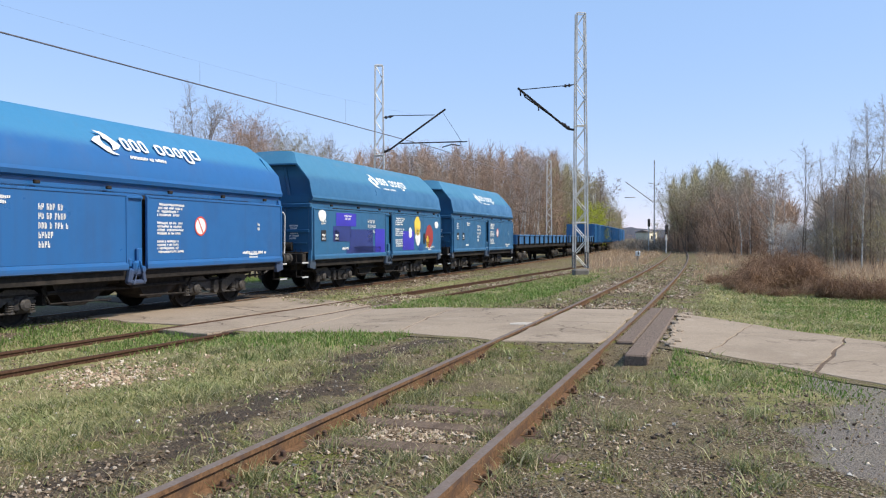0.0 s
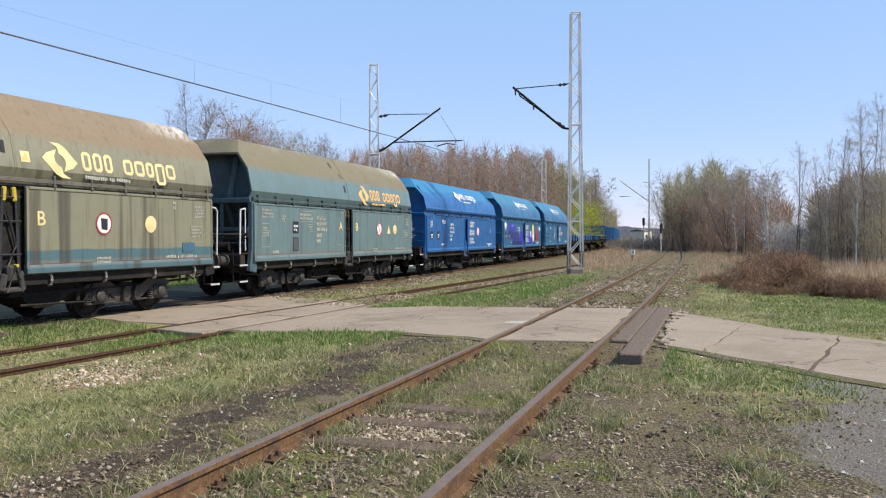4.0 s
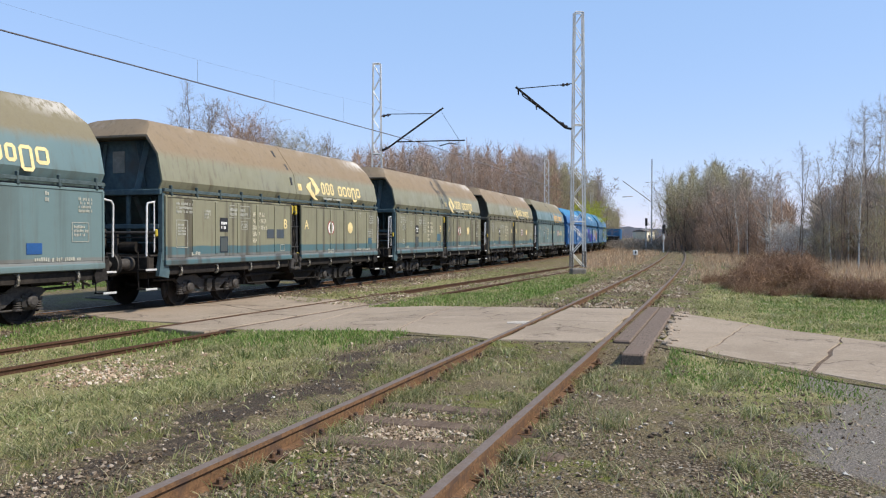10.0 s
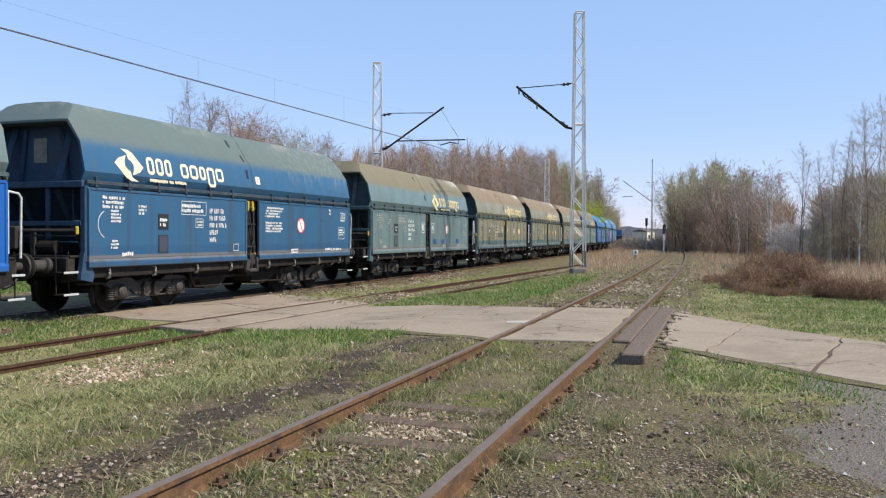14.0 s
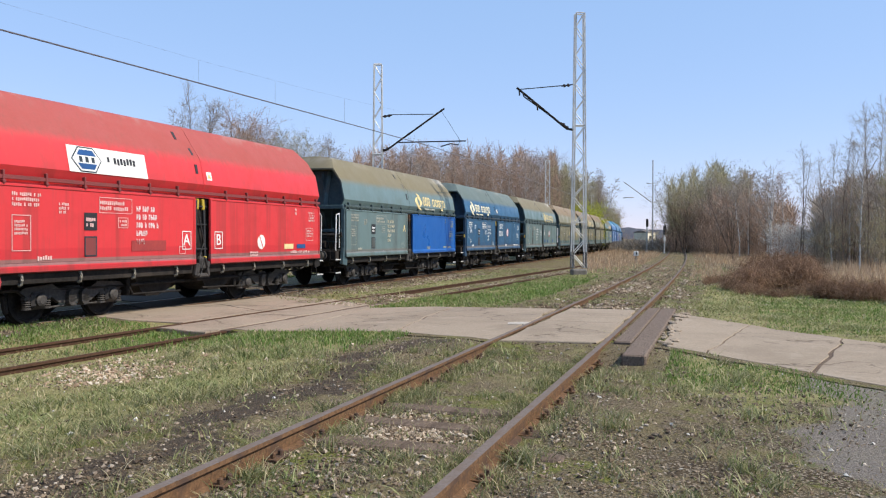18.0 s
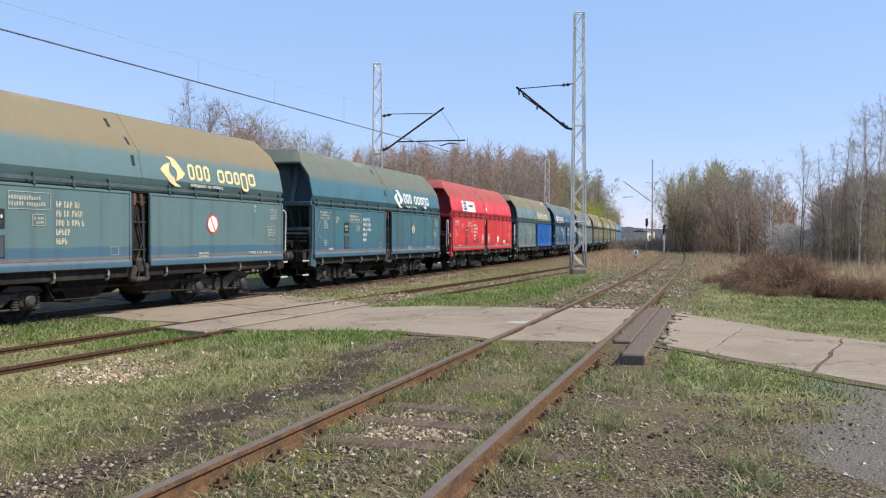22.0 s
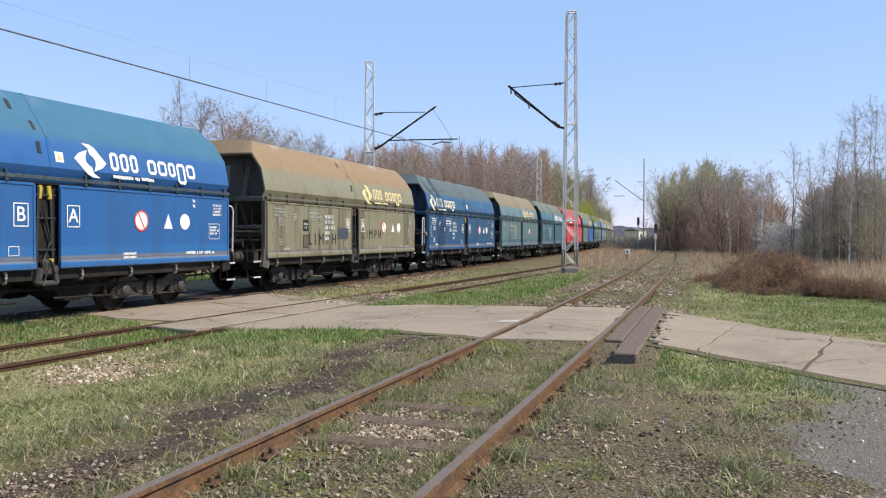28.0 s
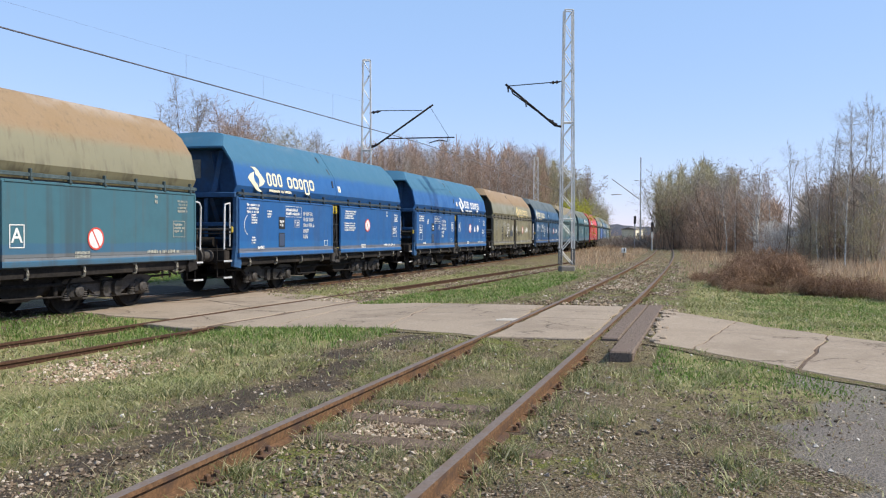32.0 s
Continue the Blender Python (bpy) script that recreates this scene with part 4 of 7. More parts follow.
def number_bm(bm):
    """Five rows of thin upright bars, grouped like a vehicle's number."""
    rnd = random.Random(11)
    for i, groups in enumerate(((2, 3, 2), (2, 2, 4), (3, 1, 3, 1), (5,), (4,))):
        x = 0.0
        for g in groups:
            for _ in range(g):
                box(bm, (x + 0.013, -0.002, -i * 0.17), (0.018, 0.003, 0.115))
                box(bm, (x + 0.032, -0.002, -i * 0.17 + rnd.choice((-0.045, 0.0, 0.045))), (0.022, 0.003, 0.02))
                box(bm, (x + 0.045, -0.002, -i * 0.17 + rnd.choice((0.0, 0.02, -0.02))), (0.014, 0.003, 0.075))
                x += 0.07
            x += 0.05


def arc_bm(bm):
    """A thin upright bracket arc."""
    for k in range(7):
        a0, a1 = 2.0 + k * 0.33, 2.0 + (k + 1) * 0.33
        p, q = [(0.28 * math.cos(a), 0.28 * math.sin(a)) for a in (a0, a1)]
        box(bm, ((p[0] + q[0]) / 2, -0.002, (p[1] + q[1]) / 2), (0.016, 0.003, 0.10), (0, -math.degrees((a0 + a1) / 2) + 180, 0))


def disc_bm(r, r0=0.0, n=28):
    def f(bm):
        if r0:
            a = [bm.verts.new((r * math.cos(6.2832 * k / n), -0.005, r * math.sin(6.2832 * k / n))) for k in range(n)]
            b = [bm.verts.new((v.co.x * r0 / r, -0.005, v.co.z * r0 / r)) for v in a]
            for k in range(n):
                bm.faces.new((a[k], a[(k + 1) % n], b[(k + 1) % n], b[k]))
        else:
            turned(bm, [(-0.003, r), (0.0, r)], n, "y")
    return f


def rim_bm(w, h, t):
    def f(bm):
        for x, z, a, b in ((0, h / 2, w, t), (0, -h / 2, w, t), (-w / 2, 0, t, h + t), (w / 2, 0, t, h + t)):
            box(bm, (x, -0.002, z), (a, 0.003, b))
    return f


def tri_bm(w, h):
    def f(bm):
        plate(bm, [(-w / 2, 0), (w / 2, 0), (0, h)], 0.003)
    return f


def slash_bm(bm):
    box(bm, (0, -0.006, 0), (0.028, 0.003, 0.4), (0, -30, 0))


def block_bm(w, h):
    def f(bm):
        box(bm, (0, -0.002, 0), (w, 0.003, h))
    return f


def emblem_bm(bm):
    """Two swept blades round an open middle, about 0.8 wide."""
    pts = [(-0.20, 0.34), (0.02, 0.33), (0.15, 0.27), (0.27, 0.14), (0.43, -0.02), (0.30, -0.13), (0.06, -0.21), (0.13, -0.07), (0.13, 0.02), (0.07, 0.09), (-0.01, 0.13), (-0.03, 0.25)]
    for s in (1, -1):
        plate(bm, [(s * x, s * z) for x, z in pts], 0.004)


def ring_bm(w, z0, z1):
    """An upright rounded block with an open middle, in place of a trade name's letter."""
    def f(bm):
        t, c = 0.07, 0.06
        out = [(c, z0), (w - c, z0), (w, z0 + c), (w, z1 - c), (w - c, z1), (c, z1), (0, z1 - c), (0, z0 + c)]
        mid = [(c + (t - c), z0 + t), (w - t, z0 + t), (w - t, z0 + t), (w - t, z1 - t), (w - t, z1 - t), (t, z1 - t), (t, z1 - t), (t, z0 + t)]
        a = [bm.verts.new((x, -0.003, z)) for x, z in out]
        b = [bm.verts.new((x + 0.001 * (i % 2), -0.003, z + 0.001 * (i % 2))) for i, (x, z) in enumerate(mid)]
        for i in range(8):
            j = (i + 1) % 8
            bm.faces.new((a[i], a[j], b[j], b[i]))
    return f


def letter_mesh(text, size, bold=0.0):
    key = "letter_%s_%g" % (text, size)
    if key not in MESHES:
        cu = bpy.data.curves.new(key, "FONT")
        cu.body, cu.size, cu.align_x, cu.align_y, cu.extrude, cu.offset = text, size, "CENTER", "CENTER", 0.002, bold
        ob = bpy.data.objects.new(key, cu)
        me = bpy.data.meshes.new_from_object(ob)
        bpy.data.objects.remove(ob)
        me.materials.clear()
        me.materials.append(None)
        me.transform(Matrix.Rotation(math.pi / 2, 4, "X"))
        MESHES[key] = me
    return MESHES[key]


WAGONS = []


def wagon(label, hopper, lower, ink, style="ledge", logo=1.0, rear=None, signs="", blocks="yellow", seed=0, brand=None, door2=None, ribs=False, letters="BA", patches=(), shade="teal"):
    """One hopper wagon at the origin. logo: x where the emblem starts; signs: marks on the front flap; letters: on the two flaps."""
    w = new("hopper_wagon")
    tagged(w, label, "freight wagon", "wagons of the freight train")
    smooth = style == "smooth"
    rnd = random.Random(100 + seed)
    brand = brand or ink
    lowered = smooth and seed == 2
    put("hopper", mesh_of("hopper_%s%d" % (style, lowered), shell_bm((LOW_SMOOTH if lowered else SMOOTH) if smooth else SHELL, 0.32 if smooth else 0.55), True), hopper, w)
    trim = lower if smooth else END_SHADED[shade]
    dust = DUSTED[{"teal": 1, "blue": 2, "navy": 2}.get(shade, 0)]
    for sx in (-1, 1):
        ew = put("end_wall", mesh_of("end_wall", end_wall_bm), lower if smooth else END_SHADED[shade], w, pose(sx * (HALF - (0.31 if smooth else 0.54)), 0, 0, 0, 0, 0 if sx < 0 else 180))
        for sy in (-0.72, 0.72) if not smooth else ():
            put("end_strut", mesh_of("end_strut", end_strut_bm), END_SHADED[shade], ew, pose(0, sy, 0))
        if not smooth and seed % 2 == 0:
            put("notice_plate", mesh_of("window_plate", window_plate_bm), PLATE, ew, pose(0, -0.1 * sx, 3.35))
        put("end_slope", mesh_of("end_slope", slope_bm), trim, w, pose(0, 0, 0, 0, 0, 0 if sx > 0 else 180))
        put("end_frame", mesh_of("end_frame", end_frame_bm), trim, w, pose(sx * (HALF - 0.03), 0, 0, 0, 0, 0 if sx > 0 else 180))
        put("headstock", mesh_of("headstock", headstock_bm), DARK, w, pose(sx * 6.08, 0, 0, 0, 0, 0 if sx > 0 else 180))
        put("coupling", mesh_of("coupling", coupling_bm), GREASE, w, pose(sx * 6.19, 0, 0, 0, 0, 0 if sx > 0 else 180))
        for sy in (-1, 1):
            put("buffer", mesh_of("buffer", buffer_bm, True), GREASE, w, pose(sx * 6.19, sy * 0.875, 1.05, 0, 0, 0 if sx > 0 else 180))
            put("corner_post", mesh_of("corner_post", post_bm), lower if smooth else (END_SHADED[shade] if sx < 0 else DARK), w, pose(sx * (HALF - 0.06), sy * 1.43, 0, 0, 0, 0 if sx > 0 else 180))
        if sx > 0 or (not smooth and seed not in (7, 8, 11, 12, 14, 15)):
            put("handrail", mesh_of("handrail", handrail_bm, True), GALV, w, pose(sx * 6.25, -1.36, 0) if sx > 0 else pose(-6.25, -1.36, 0) @ Matrix.Scale(-1, 4, (1, 0, 0)))
        for z in (0.92, 0.50):
            st = put("step", mesh_of("step", step_bm), DARK, w, pose(sx * 6.13, -1.27, z))
            put("step_edge", mesh_of("step_edge", step_edge_bm), GALV, st)
    if smooth:
        for sx, sy in ((-1, -1), (-1, 1), (1, -1), (1, 1)):
            leg = put("end_plate", mesh_of("end_plate", end_plate_bm), lower, w, pose(sx * (HALF - 0.05), 0, 0) @ Matrix.Diagonal((1, -sy, 1, 1)))
        put("small_print", mesh_of("end_notice", bars(6, 0.05, 0.34, 44)), WHITE, w, pose(-HALF + 0.034, -0.72, 2.02, 0, 0, -90), "white notice on the end plate")
    else:
        bs = put("brake_shaft", mesh_of("brake_shaft", brake_shaft_bm, True), GREASE, w, pose(-HALF - 0.16, 0, 0))
        put("brake_handle", mesh_of("brake_handle", lambda bm: soft_box(bm, (-0.02, -1.47, 1.72), (0.07, 0.06, 0.16), 0.02)), YELLOW if blocks == "yellow" or seed in (7, 8) else DARK, bs)
    put("hopper_body", mesh_of("hopper_core", core_bm), DARK, w)
    if smooth:
        put("ledge", mesh_of("ledge_smooth", lambda bm: prism(bm, [(1.5, 2.93), (1.53, 2.86), (1.50, 2.78), (1.40, 2.74), (1.40, 2.56), (-1.40, 2.56), (-1.40, 2.74), (-1.5, 2.78), (-1.53, 2.86), (-1.5, 2.93)], -HALF, HALF)), hopper, w)
        for x in (-4.6, -2.6, -0.8, 1.1, 3.1, 5.0):
            put("hinge", mesh_of("hinge", lambda bm: soft_box(bm, (0, 0, 0), (0.14, 0.06, 0.07), 0.015)), DARK, w, pose(x, -1.5, 2.66))
    else:
        put("ledge", mesh_of("ledge", ledge_bm), BLACK if seed != 10 else lower, w)
        put("ledge_lip", mesh_of("ledge_lip", lip_bm), hopper if seed == 10 else dust, w, pose(0, -1.5, 2.66))
        for i in range(13):
            if i != 6:
                put("hinge_bracket", mesh_of("hinge_bracket", bracket_bm), dust if seed != 10 else lower, w, pose(-5.62 + i * 0.937, -1.515, 2.65))
        put("seam", mesh_of("seam", seam_bm), hopper, w, pose(0.12, 0, 0))
        for x, z in ((-0.12, 3.22), (-0.10, 3.62), (-0.42, 3.98)):
            put("slot", mesh_of("slot", slot_bm), BLACK, w, side_pose(x, z, style, True) if z < 3.44 else pose(x, -1.375 + (z - 3.44) * 0.65 - 0.004, z, -33))
    gap = 0.29
    for sy, k in ((-1, 0), (-1, 1), (1, 0), (1, 1)):
        x = (gap + 2.77) * (1 if k else -1)
        skin = (door2 or lower) if k else lower
        fl = put("side_flap", mesh_of("flap", door_bm), skin, w, pose(x, sy * 1.50, 0, 0, 0, 0 if sy < 0 else 180))
        put("flap_lip", mesh_of("flap_lip", flap_lip_bm), skin, fl)
        if sy < 0:
            put("flap_top_rim", mesh_of("flap_top", flap_top_bm), skin, fl)
            for rx in (-2.74, 2.74):
                put("flap_rim", mesh_of("flap_rim", flap_rim_bm), skin, fl, pose(rx, 0, 0))
            if ribs:
                for rx in (-1.75, -0.85, 0.1, 1.0, 1.9):
                    put("flap_rib", mesh_of("flap_rib", flap_rib_bm), skin, fl, pose(rx, 0, 0))
    lf = put("latch_shaft", mesh_of("latch_panel", latch_panel_bm) if smooth else mesh_of("latch_shaft", latch_frame_bm), lower if smooth else BLACK, w, pose(0, -1.42, 0))
    put("latch_gear", mesh_of("latch_gear", latch_gear_bm), GREASE if not smooth else lower, w, pose(0, -1.46, 0) @ Matrix.Diagonal((0.8, 1, 1, 1)))
    if not smooth:
        put("latch_block", mesh_of("latch_block", yellow_block_bm), YELLOW if blocks == "yellow" else RUST, lf, None, "yellow painted block" if blocks == "yellow" else "rusty red block")
        if blocks == "yellow":
            put("lock_tag", mesh_of("lock_tag", yellow_tag_bm), YELLOW, lf)
        for x in (-5.2, -3.8, -2.3, -0.9, 0.9, 2.3, 3.8, 5.2):
            put("hook", mesh_of("hook", hook_bm, True), GALVDARK, w, pose(x, -1.44, 0.86))
    put("solebar", mesh_of("solebar", sill_bm), DARK, w)
    put("brake_gear", mesh_of("brake_gear", brake_gear_bm), DARK, w)
    for x in (-1.15, 1.15):
        put("chute", mesh_of("chute", chute_bm), DARK, w, pose(x, 0, 0))
    wheels = []
    for x in (-3.48, 3.48):
        bg = put("bogie", mesh_of("bogie", bogie_frame_bm), GREASE, w, pose(x, 0, 0))
        for ax in (-0.95, 0.95):
            wheels.append(put("wheelset", mesh_of("wheelset", wheelset_bm, True), DARK, bg, pose(ax, 0, 0.46)))
            put("axlebox", mesh_of("axlebox", axlebox_bm), GREASE, bg, pose(ax, -1.02, 0))
            put("axlebox", mesh_of("axlebox", axlebox_bm), GREASE, bg, pose(ax, 1.02, 0, 0, 0, 180))
            for dx in (-0.24, 0.24):
                put("spring", mesh_of("spring", spring_bm), GREASE, bg, pose(ax + dx, -1.02, 0))
    # lettering
    def mark(key, build, mat, x, z, up=False, name="marking", label=""):
        if name in ("small_print", "notice_frame", "bracket_mark") and mat is ink and shade not in ("blue", "navy") and not smooth:
            mat = OLD_INK if seed != 10 else PINK_INK
        ob = put(name, mesh_of(key, build), mat, w, side_pose(x, z, style, up), label)
        return tagged(ob, kind="stuff") if name in ("small_print", "number_print") else ob

    if logo is not None:
        lz = (3.58 if seed == 2 else 3.68) if smooth else 3.08
        k = 0.92 if smooth else 1.0
        lg = mark("emblem", emblem_bm, brand, logo + 0.4, lz, True, "emblem")
        x = logo + 0.95 * k
        for i, (bw, z0, z1) in enumerate(((0.24, -0.17, 0.21), (0.24, -0.17, 0.21), (0.23, -0.17, 0.21), (0.28, -0.17, 0.16), (0.3, -0.17, 0.16), (0.24, -0.17, 0.16), (0.3, -0.32, 0.16), (0.31, -0.17, 0.16))):
            o = mark("ring_%g_%g_%g" % (bw, z0, z1), ring_bm(bw, z0, z1), brand, x, lz + 0.02, True, "trade_name_bar")
            if smooth:
                o.matrix_basis = o.matrix_basis @ Matrix.Scale(k, 4)
            x += (bw + 0.06 + (0.26 if i == 2 else 0)) * k
        w3 = mark("word_line", bars(1, 0.07, 1.4, 5), brand, logo + 0.98 * k, lz - 0.27 * k, True, "small_print")
        if smooth:
            for o in (lg, w3):
                o.matrix_basis = o.matrix_basis @ Matrix.Scale(k, 4)
    # numbers and notices as bars
    drop = 0.42 if seed in (10, 17) else 0.0
    bx = 2.15 if smooth else 2.55
    nx = -2.3 if rear is None else rear
    mark("numbers", number_bm, AGED if ink is CREAM else ink, nx, 2.22, name="number_print")
    if smooth:
        mark("notice_n", bars(4, 0.05, 0.3, 45), ink, -5.35, 2.32, name="small_print")
        mark("notice_o", bars(2, 0.06, 0.55, 46), ink, -3.75, 2.36, name="small_print")
        mark("notice_p", bars(1, 0.08, 0.55, 47), ink, -3.9, 1.32, name="small_print")
        for px_ in (-5.2, -4.3):
            mark("data_plate_s", block_bm(0.32, 0.34), BLACK, px_, 1.72, name="data_plate")
            mark("data_plate_t", bars(2, 0.07, 0.2, 26), WHITE, px_ - 0.1, 1.74, name="small_print").location.y -= 0.004
        mark("notice_k", bars(2, 0.05, 0.4, 20), ink, 4.2, 1.24, name="small_print")
        mark("notice_l", bars(2, 0.07, 0.12, 21), ink, 4.6, 2.0, name="small_print")
        mark("notice_j", bars(1, 0.07, 1.2, 19), ink, 3.9, 1.28, name="small_print")
    else:
        mark("notice_a", bars(3, 0.06, 0.75, 12), ink, -5.45, 2.38, name="small_print")
        mark("notice_b", bars(2, 0.075, 0.85, 13), ink, nx - 1.05, 2.31, name="small_print")
        mark("table_rim", rim_bm(0.92, 0.30, 0.012), ink, nx - 0.6, 2.26, name="notice_frame")
        mark("small_rim", rim_bm(0.28, 0.2, 0.012), ink, nx - 0.4, 1.92, name="notice_frame")
        mark("small_fill", bars(2, 0.05, 0.22, 24), ink, nx - 0.5, 1.95, name="small_print")
        if seed % 3 == 0 or seed in (10, 17):
            mark("notice_c", rim_bm(0.40, 0.62, 0.014), ink, -5.25, 1.70, name="notice_frame")
            mark("notice_d", bars(4, 0.045, 0.3, 14), ink, -5.40, 1.90, name="small_print")
        else:
            mark("bracket_arc", arc_bm, ink, -5.3, 1.85, name="bracket_mark")
            mark("notice_d", bars(7, 0.045, 0.26, 14), ink, -5.22, 2.12, name="small_print")
            mark("notice_m", bars(3, 0.045, 0.26, 25), ink, -5.22, 1.52, name="small_print")
        mark("notice_e", bars(3, 0.05, 0.24, 15), ink, -4.4, 2.24, name="small_print")
        mark("notice_f", bars(1, 0.08, 0.4, 16), ink, -4.9, 1.25, name="small_print")
        mark("hatch", rim_bm(0.3, 0.36, 0.03), P_END, -3.6, 1.45, name="hatch_rim")
        mark("hatch_fill", block_bm(0.28, 0.34), lower, -3.6, 1.45, name="hatch")
        mark("axle_plate", block_bm(0.34, 0.34), BLACK, -3.6, 1.93, name="data_plate")
        ob = mark("axle_marks", bars(2, 0.07, 0.22, 26), WHITE, -3.72, 1.97, name="small_print")
        ob.location.y -= 0.003
        mark("hatch_b", rim_bm(0.22, 0.16, 0.012), ink, -0.78, 1.34, name="notice_frame")
        mark("notice_g", bars(4, 0.05, 0.4, 17), ink, 5.15, 2.35, name="small_print")
        mark("notice_h", rim_bm(0.42, 0.36, 0.012), ink, 5.2, 1.72, name="notice_frame")
        mark("notice_i", bars(3, 0.05, 0.38, 18), ink, 5.03, 1.82, name="small_print")
        mark("notice_j", bars(1, 0.07, 1.2, 19), ink, 4.1, 1.22, name="small_print")
        mark("notice_k", bars(2, 0.05, 0.4, 20), ink, 2.0, 1.24, name="small_print")
        mark("notice_l", bars(4, 0.06, 0.12, 21), ink, 4.35, 2.42, name="small_print")
    if not smooth:
        for ch, x in zip(letters, (-0.62, 0.62)):
            put("letter", letter_mesh(ch, 0.37, 0.004), ink, w, side_pose(x, 1.98 - drop, style), "letter " + ch)
            if ink is WHITE and ch != " ":
                mark("letter_frame", rim_bm(0.31, 0.40, 0.02), ink, x, 1.98 - drop, name="letter_frame")
    if not smooth and seed not in (3, 7, 9, 11, 12, 14, 17):
        mark("warning_plate", block_bm(0.2, 0.2), WHITE if ink is WHITE else CREAM, 0.34, 3.08, True, "warning_plate")
        mark("warning_tri", tri_bm(0.13, 0.12), ORANGE, 0.34, 3.03, True, "warning_triangle").location.y -= 0.003
    if "n" in signs:
        mark("ban_disc", disc_bm(0.2), OLD_INK if seed == 11 else WHITE, bx, 1.93 - drop, name="ban_sign")
        put("ban_ring", mesh_of("ban_ring", disc_bm(0.225, 0.188)), P_END if seed == 11 else SIGNRED, w, side_pose(bx, 1.93 - drop, style))
        put("ban_bar", mesh_of("ban_bar", slash_bm), P_END if seed == 11 else SIGNRED, w, side_pose(bx, 1.93 - drop, style))
    if "h" in signs:
        mark("keep_disc", disc_bm(0.2), WHITE, 2.2, 1.92, name="notice_disc")
        put("notice_ring", mesh_of("ban_ring", disc_bm(0.23, 0.185)), GRAF_R, w, side_pose(2.2, 1.92, style))
        put("notice_figure", mesh_of("keep_figure", lambda bm: plate(bm, [(-0.07, -0.11), (0.09, -0.13), (0.10, 0.10), (-0.09, 0.11)], 0.005)), BLACK, w, side_pose(2.2, 1.92, style))
    if "t" in signs:
        mark("sign_tri", tri_bm(0.3, 0.33), ink, 3.45, 1.77, name="triangle_sign")
    if "o" in signs:
        mark("sign_dot", disc_bm(0.18), ink, 4.05 if "t" in signs else 3.6, 1.93, name="dot_sign")
    if "p" in signs:
        mark("para", bars(4, 0.05, 0.95, 23), ink, 0.62, 2.38, name="small_print")
        mark("para_b", bars(4, 0.05, 0.95, 27), ink, 0.62, 1.98, name="small_print")
        if smooth:
            mark("para_c", bars(4, 0.05, 0.95, 28), ink, 0.62, 1.58, name="small_print")
    for x, z, a, b, mat in patches:
        mark("patch_%g_%g" % (a, b), block_bm(a, b), mat, x, z, name="paint_patch")
    WAGONS.append((w, wheels, LENGTH))
    return w


DUSTED = [grainy("dusty_trim_a", (0.10, 0.095, 0.08), (0.17, 0.16, 0.13), 14, 0.8, 0, 0.2, 0.004), grainy("dusty_trim_b", (0.05, 0.075, 0.08), (0.10, 0.13, 0.135), 14, 0.8, 0, 0.2, 0.004), grainy("dusty_trim_c", (0.035, 0.05, 0.065), (0.08, 0.10, 0.12), 14, 0.8, 0, 0.2, 0.004)]
GALVDARK = grainy("worn_hook_steel", (0.20, 0.19, 0.16), (0.34, 0.32, 0.27), 14, 0.6, 0.3, 0.2, 0.004)
FRESH = (0.016, 0.106, 0.295)
P_END = grainy("dark_end_paint", (0.014, 0.022, 0.032), (0.035, 0.05, 0.065), 8, 0.6, 0, 0.2, 0.004)
AGED = grainy("aged_white_marking", (0.52, 0.48, 0.36), (0.70, 0.65, 0.50), 20, 0.7, 0, 0.05, 0.002)
OLD_INK = grainy("faded_marking", (0.30, 0.31, 0.27), (0.46, 0.46, 0.39), 20, 0.7, 0, 0.05, 0.002)
PINK_INK = grainy("pinkish_marking", (0.62, 0.35, 0.33), (0.78, 0.55, 0.52), 20, 0.7, 0, 0.05, 0.002)
PLATE = grainy("pale_tin_plate", (0.22, 0.21, 0.18), (0.36, 0.34, 0.29), 9, 0.7, 0.1, 0.2, 0.004)
# body colours at about 0.6 for the shade on the ends, mottled with dirt
END_SHADED = {nm: grainy("end_sheet_paint_" + nm, a, b, 6, 0.65, 0, 0.2, 0.004, c) for nm, a, b, c in (
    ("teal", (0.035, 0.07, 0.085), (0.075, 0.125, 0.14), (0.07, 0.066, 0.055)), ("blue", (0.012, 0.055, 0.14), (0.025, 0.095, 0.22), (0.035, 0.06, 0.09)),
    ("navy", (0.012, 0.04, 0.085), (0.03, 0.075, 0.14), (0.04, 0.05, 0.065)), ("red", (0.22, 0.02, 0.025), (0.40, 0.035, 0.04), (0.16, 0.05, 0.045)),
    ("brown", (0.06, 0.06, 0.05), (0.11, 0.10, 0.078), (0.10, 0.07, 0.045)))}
# both blues get a lighter roof slope, the light on it put into the colour
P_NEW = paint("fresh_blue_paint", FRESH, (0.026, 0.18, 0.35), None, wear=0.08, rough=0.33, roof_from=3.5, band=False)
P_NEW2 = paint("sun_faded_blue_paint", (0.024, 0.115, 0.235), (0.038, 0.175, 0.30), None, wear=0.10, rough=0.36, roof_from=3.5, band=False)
P_OLIVE = paint("dusty_olive_paint", (0.205, 0.20, 0.132), (0.22, 0.16, 0.098), (0.065, 0.13, 0.145), wear=0.55, faded=0.8)
P_OLIVE2 = paint("dusty_grey_olive_paint", (0.21, 0.195, 0.12), (0.255, 0.17, 0.092), None, wear=0.45)
P_TEAL = paint("dull_teal_paint", (0.120, 0.182, 0.185), (0.18, 0.15, 0.085), None, wear=0.25, faded=0.6)
